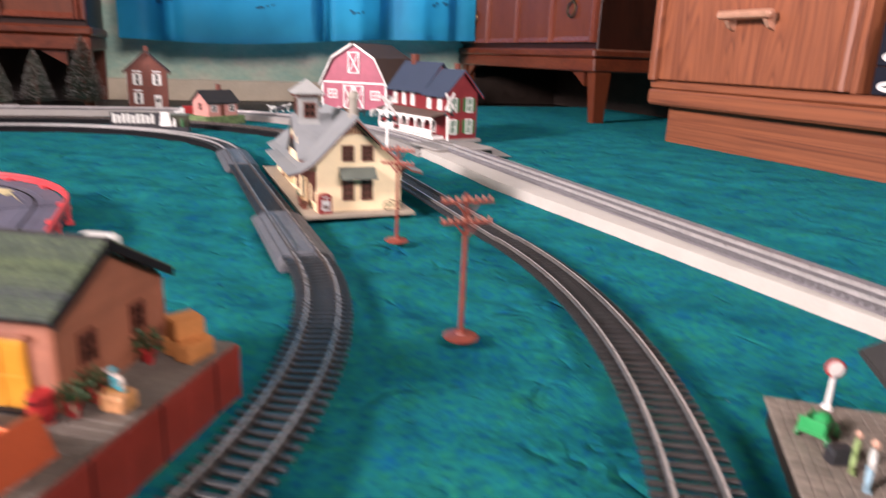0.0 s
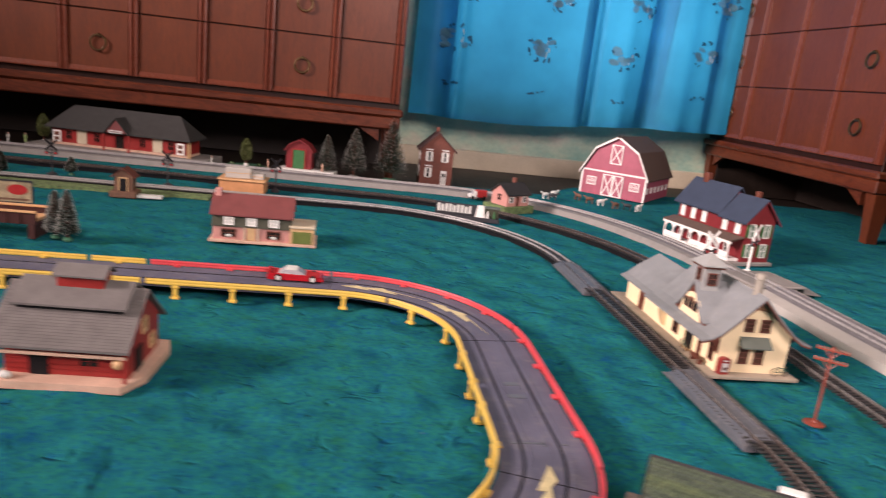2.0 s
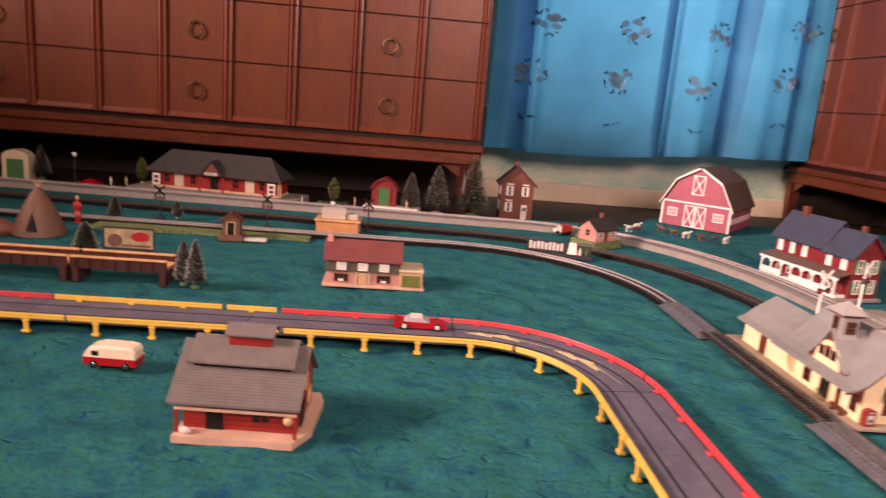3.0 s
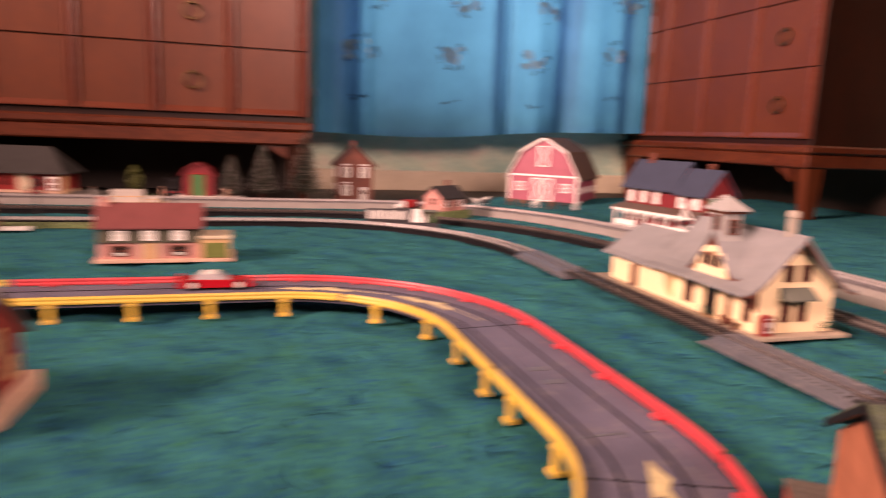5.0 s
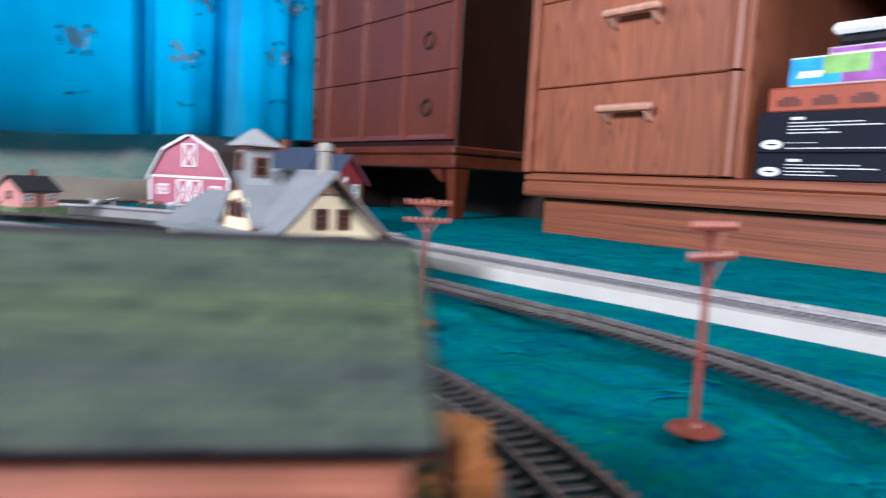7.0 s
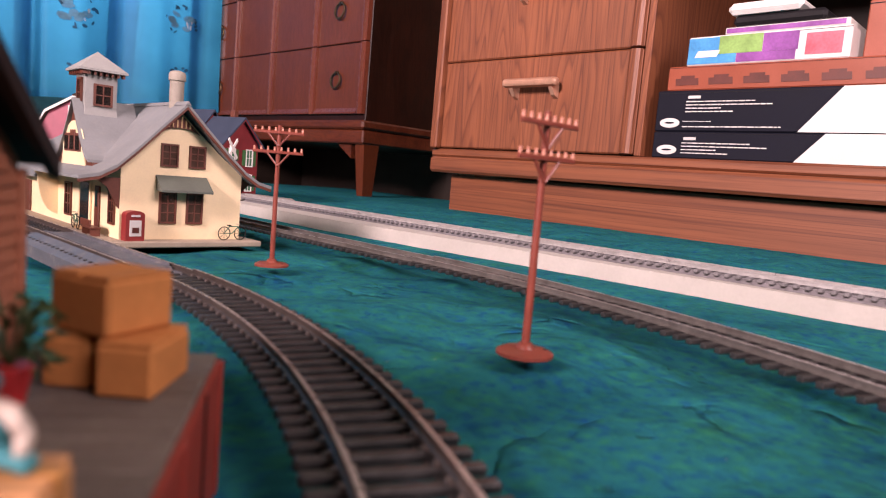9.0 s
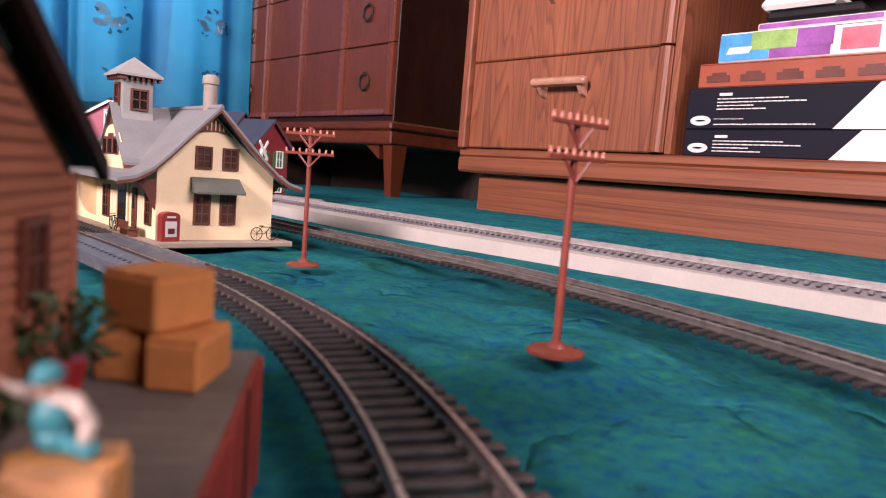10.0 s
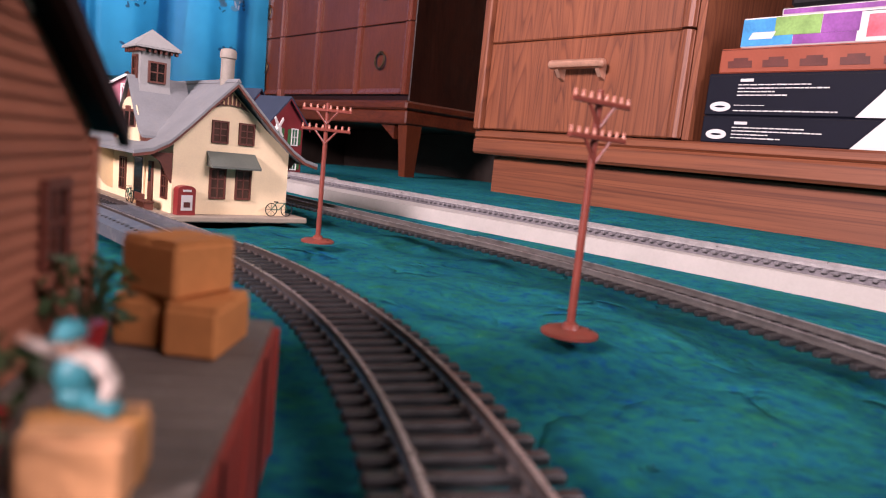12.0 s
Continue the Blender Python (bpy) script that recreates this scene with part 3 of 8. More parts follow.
def make_carpet():
    xs, ys = np.arange(-1.5, 1.36, 0.0055), np.arange(-0.5, 1.74, 0.0055)
    z = 0.0024 * soft_noise(xs, ys, 0.030, 1) + 0.0009 * soft_noise(xs, ys, 0.014, 2) + 0.0012 * soft_noise(xs, ys, 0.055, 3)
    z = z * (1.0 - 0.65 * np.clip((ys - 0.95) / 0.2, 0.0, 1.0))[None, :]
    z = z * (1.0 - 0.8 * np.clip((xs - 0.72) / 0.08, 0.0, 1.0))[:, None]
    near = np.clip((np.abs(xs - 0.387) - 0.036) / 0.03, 0.0, 1.0)[:, None]
    z = z * (0.12 + 0.88 * near) - 0.0034 * near
    z = np.maximum(z, -0.0085) + 0.0052 * np.clip((xs - 0.60) / 0.15, 0.0, 1.0)[:, None]
    gx, gy = np.meshgrid(xs, ys, indexing="ij")
    gx = gx + 0.0015 * soft_noise(xs, ys, 0.011, 4)
    gy = gy + 0.0015 * soft_noise(xs, ys, 0.011, 5)
    nx, ny = len(xs), len(ys)
    i = np.arange(nx * ny).reshape(nx, ny)
    quads = np.stack([i[:-1, :-1], i[1:, :-1], i[1:, 1:], i[:-1, 1:]], -1).reshape(-1, 4)
    # the carpet stops short of the wall, further out beside the barn
    mid = gx[:-1, :-1].reshape(-1)
    stop = 1.592 + 0.16 * np.clip((mid - 0.26) / 0.14, 0.0, 1.0)
    quads = quads[gy[:-1, :-1].reshape(-1) < stop]
    me = bpy.data.meshes.new("floor_carpet")
    me.from_pydata(np.stack([gx, gy, z], -1).reshape(-1, 3).tolist(), [], quads.tolist())
    me.polygons.foreach_set("use_smooth", [True] * len(me.polygons))
    me.update()
    return tagged(part("floor_carpet", me, CARPET), "teal blue-green short-pile carpet with lumpy worn pile", "carpet", "", "structure")


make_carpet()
structure("floor", Geo().box(-4.2, 1.6, -2.2, 2.3, -0.06, -0.0105), FLOORDARK, "dark bare floor at the edge of the carpet", "floor")

# back wall with the window opening behind the curtain
g = Geo()
g.box(-4.0, -0.03, 2.02, 2.14, -0.012, 2.4).box(0.84, 1.5, 2.02, 2.14, -0.012, 2.4)
g.box(-0.03, 0.84, 2.02, 2.14, -0.012, 0.26).box(-0.03, 0.84, 2.02, 2.14, 1.26, 2.4)
structure("wall_north", g, PAPER, "mottled mint and cream papered wall behind the curtain", "wall")
g = Geo().box(-4.0, 1.36, 2.004, 2.02, -0.012, 0.046, 0.003)
structure("baseboard", g, CREAMPAINT, "cream painted baseboard along the papered wall", "baseboard")
w = tagged(new("window_1"), "white framed window behind a blue curtain", "window", "", "structure")
g = Geo().box(-0.03, 0.84, 2.03, 2.07, 0.26, 0.28, 0.004).box(-0.03, 0.84, 2.03, 2.07, 1.23, 1.26, 0.004)
g.box(-0.03, 0.0, 2.03, 2.07, 0.28, 1.23, 0.004).box(0.81, 0.84, 2.03, 2.07, 0.28, 1.23, 0.004)
part("window_frame", g, WHITE, w)
part("window_sill", Geo().box(-0.06, 0.87, 1.985, 2.019, 0.24, 0.26, 0.004), WHITE, w)

# side and rear walls with their window openings
g = Geo()
g.box(-4.12, -4.0, -1.9, -1.17, -0.012, 2.4).box(-4.12, -4.0, 0.17, 2.02, -0.012, 2.4)
g.box(-4.12, -4.0, -1.17, 0.17, -0.012, 1.16).box(-4.12, -4.0, -1.17, 0.17, 2.28, 2.4)
structure("wall_west", g, PLASTER, "plain dull wall with a window opening", "wall")
g = Geo()
g.box(-4.12, -0.18, -2.02, -1.9, -0.012, 2.4).box(1.28, 1.5, -2.02, -1.9, -0.012, 2.4)
g.box(-0.18, 1.28, -2.02, -1.9, -0.012, 1.05).box(-0.18, 1.28, -2.02, -1.9, 1.97, 2.4)
structure("wall_south", g, PLASTER, "plain dull wall with a window opening", "wall")
structure("wall_east", Geo().box(1.36, 1.48, -1.9, 2.02, -0.012, 2.4), PAPER, "mottled mint and cream papered wall behind the furniture", "wall")
# unseen wall, added to block the left lamp low over the carpet
structure("shade_wall_left", Geo().box(-2.22, -2.10, -1.9, 2.02, -0.012, 0.86), PLASTER, "unseen low wall added to shade the left of the carpet", "wall")
# added out of view to keep the rear lamp off the nearest floor
structure("shade_wall_rear", Geo().box(-2.09, 1.35, -0.80, -0.70, -0.012, 0.64), PLASTER, "unseen low wall added to shade the near carpet", "wall")
structure("ceiling", Geo().box(-4.12, 1.5, -2.02, 2.14, 2.4, 2.5), CEILING, "plain dull beige ceiling", "ceiling")

# ---- curtain ----


def make_curtain():
    cur = thing("curtain", "bright blue translucent window curtain with printed flower motifs and soft folds", "curtain", (0.395, 1.90, 0.0))

    def fold(x):
        soft = sum(d * math.exp(-((x - at) / w) ** 2) for at, d, w in ((-0.40, 0.030, 0.050), (-0.34, -0.022, 0.018), (0.015, -0.016, 0.040), (0.048, 0.030, 0.016), (0.14, -0.012, 0.030), (0.235, 0.034, 0.036), (0.32, -0.014, 0.030), (0.43, 0.012, 0.022), (-0.12, -0.008, 0.080)))
        return soft + 0.0022 * math.sin(x * 43.0)

    def hem(x):
        return 0.153 + 0.042 * x + 0.035 * x * x + 0.005 * math.sin(x * 9.0)

    verts, faces, nx, nz = [], [], 150, 44
    for i in range(nx + 1):
        x = -0.460 + 0.945 * i / nx
        for k in range(nz + 1):
            s = k / nz
            z = hem(x) + (1.72 - hem(x)) * s ** 1.3
            verts.append((x * (1 - 0.02 * s), fold(x) * (1.15 - 0.5 * s) - 0.012 * (1 - s), z))
    for i in range(nx):
        for k in range(nz):
            a = i * (nz + 1) + k
            faces.append((a, a + nz + 1, a + nz + 2, a + 1))
    me = bpy.data.meshes.new("cloth")
    me.from_pydata(verts, [], faces)
    me.polygons.foreach_set("use_smooth", [True] * len(me.polygons))
    part("cloth", me, CLOTH, cur)
    g = Geo()
    for i in range(nx):
        x0, x1 = -0.460 + 0.945 * i / nx, -0.460 + 0.945 * (i + 1) / nx
        y0, y1 = fold(x0) * 1.15 - 0.012, fold(x1) * 1.15 - 0.012
        g.add([(x0, y0 - 0.0015, hem(x0)), (x1, y1 - 0.0015, hem(x1)), (x1, y1 - 0.0015, hem(x1) + 0.014), (x0, y0 - 0.0015, hem(x0) + 0.014)], [(0, 1, 2, 3)])
    part("hem", g, CLOTH, cur)

    def blot(g, x, z, rx, rz, tilt):
        c, s = math.cos(tilt), math.sin(tilt)
        ring = []
        for i in range(9):
            a = 2 * math.pi * i / 9
            u, w = rx * math.cos(a), rz * math.sin(a)
            px, pz = x + u * c - w * s, z + u * s + w * c
            sz = max(0.0, (pz - hem(px)) / (1.72 - hem(px))) ** (1 / 1.3)
            ring.append((px, fold(px) * (1.15 - 0.5 * sz) - 0.012 * (1 - sz) - 0.003, pz))
        g.add(ring, [tuple(range(9))])

    rnd = random.Random(5)
    dark, pale, glint = Geo(), Geo(), Geo()
    for row in range(5):
        for col in range(4):
            x = -0.335 + col * 0.242 + (0.02 if row % 2 else -0.015)
            z = 0.357 + row * 0.138 + 0.035 * (col == 3)
            for i in range(13):
                q = rnd.uniform(0, 6.28)
                blot(dark, x + 0.046 * math.cos(q) * rnd.uniform(0.75, 1.0), z + 0.038 * math.sin(q) * rnd.uniform(0.75, 1.0), rnd.uniform(0.003, 0.008), rnd.uniform(0.0016, 0.004), rnd.uniform(0, 3))
            for i in range(9):
                blot(pale, x + rnd.uniform(-0.034, 0.028), z + rnd.uniform(-0.020, 0.022), rnd.uniform(0.009, 0.016), rnd.uniform(0.005, 0.010), rnd.uniform(-0.4, 0.4))
            for i in range(3):
                blot(glint, x + 0.022 + rnd.uniform(-0.012, 0.006), z + rnd.uniform(-0.022, 0.018), 0.0026, rnd.uniform(0.004, 0.010), rnd.uniform(-0.3, 0.3))
            if row == 0:
                for i in range(4):
                    blot(dark, x - 0.022 + i * 0.012 + rnd.uniform(-0.004, 0.004), z - 0.120 + rnd.uniform(-0.006, 0.006), rnd.uniform(0.004, 0.008), rnd.uniform(0.002, 0.0045), rnd.uniform(-0.5, 0.5))
    part("leaf_print", dark, FLOWERDARK, cur, "dark blue printed leaves", kind="stuff")
    part("flower_print", pale, FLOWERPALE, cur, "pale printed flowers", kind="stuff")
    part("petal_print", glint, FLOWERGLINT, cur, "whitish printed petals", kind="stuff")
    for lo, hi, lean in ((-0.455, -0.352, 0.0), (0.004, 0.046, 0.0), (0.196, 0.262, 0.05), (0.395, 0.440, 0.02)):
        verts, faces, nu = [], [], 12
        for i in range(nu + 1):
            for k in range(nz + 1):
                q = k / nz
                x = lo + (hi - lo) * i / nu + lean * q
                z = hem(x) + 0.004 + (1.71 - hem(x)) * q ** 1.3
                verts.append((x * (1 - 0.02 * q), fold(x) * (1.15 - 0.5 * q) - 0.012 * (1 - q) + 0.0045 + 0.003 * math.sin(math.pi * i / nu), z))
        for i in range(nu):
            for k in range(nz):
                a = i * (nz + 1) + k
                faces.append((a, a + nz + 1, a + nz + 2, a + 1))
        me = bpy.data.meshes.new("pleat")
        me.from_pydata(verts, [], faces)
        me.polygons.foreach_set("use_smooth", [True] * len(me.polygons))
        part("pleat", me, CLOTH, cur, "doubled cloth of a pleat")
    rod = Geo().cyl((-0.56, 0.02, 1.73), (0.56, 0.02, 1.73), 0.008, 0.008, 12)
    part("curtain_rod", rod, BRASS, cur, "thin brass rod")


make_curtain()

# ---- dressers of dark cherry wood ----


def dresser(label, at, turn, panels, pw, rows, knobs, depth):
    d = thing("dresser", label, "dresser", at, turn, "cherry wood dressers")
    wide = panels * pw + 0.024
    top, low = rows[-1] + 0.03, rows[0]
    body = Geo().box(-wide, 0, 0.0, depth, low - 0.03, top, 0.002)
    part("body", body, CHERRY_SHADED, d)
    base = Geo().box(-wide - 0.008, 0.008, -0.012, depth, low - 0.030, low - 0.012, 0.004)
    base.box(-wide - 0.003, 0.003, -0.006, depth, low - 0.060, low - 0.0305, 0.003)
    part("base_moulding", base, CHERRY, d)
    part("top", Geo().box(-wide - 0.012, 0.012, -0.015, depth, top + 0.0005, top + 0.022, 0.004), CHERRY, d)
    # two dark boards added in place of the deep shade among the legs
    part("shade_board_back", Geo().box(-wide + 0.03, -0.03, depth * 0.75, depth * 0.75 + 0.012, 0.001, low - 0.0605), DARKWOOD_AND_SHADE, d, "dark board added for the shade under the dresser")
    part("shade_board_end", Geo().box(-wide + 0.024, -wide + 0.034, 0.030, depth * 0.75 - 0.001, 0.001, low - 0.0605), DARKWOOD_AND_SHADE, d, "dark end board added for the shade under the dresser")
    leg = Geo()
    h = low - 0.0605
    leg.add([(-0.008, -0.018, h), (0.022, -0.018, h), (0.022, 0.022, h), (-0.008, 0.022, h), (0.000, -0.010, 0), (0.019, -0.010, 0), (0.019, 0.014, 0), (0.000, 0.014, 0)],
            [(0, 1, 2, 3), (7, 6, 5, 4), (0, 4, 5, 1), (1, 5, 6, 2), (2, 6, 7, 3), (3, 7, 4, 0)])
    leg_mesh = leg.mesh("leg")
    for x in (-0.022, -wide + 0.022):
        for y in (0.020, depth - 0.025):
            part("leg", leg_mesh, CHERRY_UP, d, "tapered wooden leg", at=pose(x, y, 0) if x > -0.5 * wide else pose(x, y, 0) @ Matrix.Scale(-1, 4, (1, 0, 0)))
    for x in (-0.045, -wide + 0.045):
        s = 1 if x > -0.5 * wide else -1
        part("apron_bracket", Geo().prism([(x, h), (x - s * 0.05, h), (x, h - 0.03)], "y", 0.004, 0.016), CHERRY, d)
    for i in range(panels + 1):
        x = -0.012 - i * pw
        for k in range(len(rows) - 1):
            z0, z1 = rows[k] + 0.0012, rows[k + 1] - 0.0012
            part("stile", Geo().prism([(x - 0.011, -0.0005), (x - 0.009, -0.009), (x - 0.004, -0.010), (x - 0.001, -0.006), (x + 0.001, -0.006), (x + 0.004, -0.010), (x + 0.009, -0.009), (x + 0.011, -0.0005)], "z", z0, z1), CHERRY_HIGHLIGHT, d)
    ring = Geo()
    n, k = 18, 6
    for i in range(n):
        a = 2 * math.pi * i / n
        for j in range(k):
            b = 2 * math.pi * j / k
            r = 0.0165 + 0.0024 * math.cos(b)
            ring.v.append((r * math.cos(a), -0.0055 + 0.0020 * math.sin(b) - 0.0012 * (1 - math.sin(a)), r * math.sin(a)))
    for i in range(n):
        for j in range(k):
            ring.f.append((i * k + j, ((i + 1) % n) * k + j, ((i + 1) % n) * k + (j + 1) % k, i * k + (j + 1) % k))
    ring_mesh = ring.mesh("ring_pull", True)
    boss_mesh = Geo().cyl((0, 0, 0.0165), (0, -0.008, 0.0165), 0.0045, 0.003, 10).mesh("boss", True)
    for i in range(panels):
        x1, x0 = -0.012 - i * pw - 0.0115, -0.012 - (i + 1) * pw + 0.0115
        for k in range(len(rows) - 1):
            z0, z1 = rows[k] + 0.0014, rows[k + 1] - 0.0014
            dr = part("drawer_panel", Geo().box(x0, x1, -0.004, -0.0004, z0, z1, 0.001), CHERRY_UP, d)
            if k == 0:
                part("bevel", Geo().prism([(-0.0092, z0), (-0.0092, z0 + 0.003), (-0.0042, z0 + 0.012), (-0.0042, z0)], "x", x0, x1), CHERRY_HIGHLIGHT, dr)
            if k == len(rows) - 2:
                part("bevel", Geo().prism([(-0.0042, z1 - 0.010), (-0.0085, z1 - 0.002), (-0.0085, z1), (-0.0042, z1)], "x", x0, x1), CHERRY_HIGHLIGHT, dr)
            if i in knobs:
                p = part("ring_pull", ring_mesh, BRASS, dr, "aged brass ring pull", at=pose((x0 + x1) / 2, -0.003, (z0 + z1) / 2 - 0.002))
                part("boss", boss_mesh, BRASS, p)
    return d


ROWS_Z = [0.183, 0.319, 0.454, 0.588, 0.723]
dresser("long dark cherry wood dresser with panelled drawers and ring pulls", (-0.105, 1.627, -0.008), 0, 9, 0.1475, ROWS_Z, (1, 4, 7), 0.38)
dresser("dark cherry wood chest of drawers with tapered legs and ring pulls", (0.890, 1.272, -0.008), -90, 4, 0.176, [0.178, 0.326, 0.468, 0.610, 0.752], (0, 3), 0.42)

# ---- oak cabinet with open shelf ----


def oak_cabinet():
    c = thing("cabinet", "red oak cabinet with copper-handled drawers and an open shelf", "cabinet", (0.83, 1.013, -0.006))
    # local: -y runs along the front, x runs into the cabinet
    L, D, H = 1.35, 0.45, 0.82
    part("plinth", Geo().box(0.020, D, -L + 0.01, -0.040, 0.0, 0.068, 0.001), OAK, c)
    base = Geo().box(-0.006, D, -L, -0.009, 0.070, 0.096, 0.004).box(0.0, D, -L, -0.006, 0.0965, 0.110, 0.003)
    part("base_moulding", base, OAK, c)
    part("side_panel", Geo().box(0.004, D, -0.020, -0.004, 0.1105, H, 0.001), OAK_UP, c)
    part("side_panel", Geo().box(0.002, D, -0.4005, -0.3910, 0.1105, H, 0.001), OAK_UP, c)
    part("side_panel", Geo().box(0.004, D, -L, -L + 0.02, 0.1105, H, 0.001), OAK_UP, c)
    part("back_panel", Geo().box(D - 0.012, D, -L + 0.02, -0.4010, 0.1105, H), DARKWOOD_AND_SHADE, c)
    part("carcass", Geo().box(0.03, D - 0.013, -0.3905, -0.0205, 0.1105, H - 0.002), DARKWOOD_AND_SHADE, c)
    part("shelf_board", Geo().box(0.012, D - 0.013, -L + 0.0205, -0.4010, 0.46, 0.478, 0.001), OAK, c)
    part("top", Geo().box(-0.01, D, -L - 0.01, 0.01, H + 0.0005, H + 0.03, 0.004), OAK, c)
    part("stile", Geo().box(-0.010, 0.024, -0.026, -0.0105, 0.1105, H - 0.001, 0.002), OAK_UP, c, "proud upright edge board")
    for z0, z1 in ((0.112, 0.2515), (0.253, 0.3935), (0.395, 0.5355), (0.537, 0.6775), (0.679, 0.815)):
        dr = part("drawer_front", Geo().box(0.000, 0.020, -0.3900, -0.0265, z0, z1, 0.002), OAK_UP, c)
        part("bead", Geo().prism([(0.0005, -0.3890), (-0.0040, -0.3880), (-0.0068, -0.3830), (-0.0060, -0.3760), (-0.0025, -0.3710), (0.0005, -0.3700)], "z", z0 + 0.001, z1 - 0.001), OAK_UP, dr, "rounded raised edge")
        zc = z0 + (z1 - z0) * 0.69
        bar = Geo().prism([(-0.025, zc - 0.003), (-0.027, zc), (-0.0265, zc + 0.005), (-0.022, zc + 0.008), (-0.014, zc + 0.0078), (-0.011, zc + 0.003), (-0.012, zc - 0.002), (-0.017, zc - 0.005)], "y", -0.268, -0.176)
        h = part("handle", bar, COPPER, dr, "copper-coloured bar handle with rounded ends", True)
        for y in (-0.268, -0.176):
            part("end_cap", Geo().ball((-0.0190, y, zc + 0.0015), (0.0078, 0.0035, 0.0064), 10), COPPER, h, "", True)
        for y in (-0.262, -0.189):
            part("foot", Geo().prism([(-0.0005, zc - 0.020), (-0.0005, zc + 0.002), (-0.016, zc + 0.002), (-0.018, zc - 0.006), (-0.010, zc - 0.016)], "y", y, y + 0.007), COPPER, h)
    return c


oak_cabinet()

# ---- railway track ----
# inner loop: rear bend, straight beside the station, bend towards the house platform
A_NEAR = arc(-0.2655, 0.400, 0.3828, -78, 0, 60)
A_MID = line((0.1173, 0.400), (0.1115, 0.905), 30)
A_FAR = arc(-0.205, 0.905, 0.3165, 0, 90, 46) + line((-0.205, 1.2215), (-1.35, 1.235), 40)[1:]
B_NEAR = arc(-0.300, 0.415, 0.559, -62, 0, 60)
B_MID = line((0.259, 0.415), (0.267, 0.885), 30)
B_FAR = arc(-0.190, 0.885, 0.457, 0, 90, 50) + line((-0.190, 1.342), (-1.35, 1.43), 40)[1:]


def corner(cx, cy, a, b, n, e):
    out = []
    for i in range(n + 1):
        t = math.pi / 2 * i / n
        out.append((cx + a * math.cos(t) ** (2 / e), cy + b * math.sin(t) ** (2 / e)))
    return out


C_NEAR = line((0.388, -0.35), (0.386, 0.86), 40)
C_FAR = corner(-0.09, 0.86, 0.474, 0.635, 60, 2.4) + line((-0.09, 1.495), (-1.40, 1.580), 30)[1:]

RAIL_PROFILE = [(-0.00075, 0), (0.00075, 0), (0.00075, 0.0003), (0.00025, 0.0006), (0.00025, 0.0015), (0.00048, 0.0018), (0.00048, 0.0024), (-0.00048, 0.0024), (-0.00048, 0.0018), (-0.00025, 0.0015), (-0.00025, 0.0006), (-0.00075, 0.0003)]


def tie_geo(spikes=True):
    g = Geo().box(-0.00125, 0.00125, -0.0146, 0.0146, 0.0, 0.0019, 0.0004)
    if spikes:
        for y in (-0.0079, 0.0079):
            for s in (-1, 1):
                g.box(-0.0008, 0.0008, y + s * 0.0014 - 0.0004, y + s * 0.0014 + 0.0004, 0.0019, 0.0026)
    return g


TIE_MESH, TIEGREY_MESH, TIEBARE_MESH = tie_geo().mesh("tie"), tie_geo(False).mesh("tie"), tie_geo(False).mesh("tie")
TIEBARE_MESH.materials.append(TIE)
# the spikes are lighter: their glints are put into the colour
TIE_MESH.materials.append(TIE)
TIE_MESH.materials.append(SPIKE)
for face in TIE_MESH.polygons:
    face.material_index = 1 if face.center.z > 0.00215 else 0


def track(label, path, lift, rail_mat, tie_mat, tie_mesh, single, step=0.0058):
    """A length of track: two rails, slim stringers, ties laid one by one (or joined where far off)."""
    t = thing("railway_track", label, "railway track", (0, 0, lift), 0, "lengths of model railway track")
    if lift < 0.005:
        # black strip added for the shade between and under the ties
        part("tie_shade_strip", Geo().sweep(path, [(-0.0120, -0.0075), (0.0120, -0.0075), (0.0120, 0.0002), (-0.0120, 0.0002)]), SLOT_AND_SHADE, t)
    for s in (-0.0079, 0.0079):
        steel = Geo().sweep(path, [(u + s, z + 0.0019) for u, z in RAIL_PROFILE]).mesh("rail")
        steel.materials.append(rail_mat)
        steel.materials.append({RAIL: RAILWORN_LIT, RAILTAN: RAILTOP}.get(rail_mat, RAILTOP))
        for face in steel.polygons:
            face.material_index = 1 if face.normal.z > 0.8 and face.center.z > 0.0038 else 0
        part("rail", steel, rail_mat, t)
        part("stringer", Geo().sweep(path, [(s - 0.002, 0.0001), (s + 0.002, 0.0001), (s + 0.002, 0.0009), (s - 0.002, 0.0009)]), tie_mat, t)
    spots = walked(path, step)
    if single:
        for x, y, a in spots:
            covered = x < 0.2 and (0.400 < y < 0.549 or 0.766 < y < 0.914)
            part("tie", TIEBARE_MESH if covered else tie_mesh, tie_mat, t, at=pose(x, y, 0, 0, 0, a))
    else:
        g = Geo()
        base = tie_geo(False)
        for x, y, a in spots:
            m = pose(x, y, 0, 0, 0, a)
            g.add([m @ Vector(p) for p in base.v], base.f)
        part("tie", g, tie_mat, t, kind="stuff")
    return t


track("curved black-tied model track with brownish rails beside the house platform", A_NEAR, 0.0062, RAIL, TIE, TIE_MESH, True)
track("straight black-tied model track running past the yellow station", A_MID, 0.0056, RAIL, TIE, TIE_MESH, True)
track("far bend of black-tied model track on the carpet", A_FAR, 0.0036, RAILBRIGHT, TIE, TIE_MESH, False)
track("curved black-tied model track between pole and white roadbed", B_NEAR, 0.0062, RAILTAN, TIE, TIEBARE_MESH, True)
track("straight black-tied model track behind the yellow station", B_MID, 0.0056, RAILTAN, TIE, TIE_MESH, False)
track("far bend of dark model track on the carpet", B_FAR, 0.0036, RAIL, TIE, TIE_MESH, False)


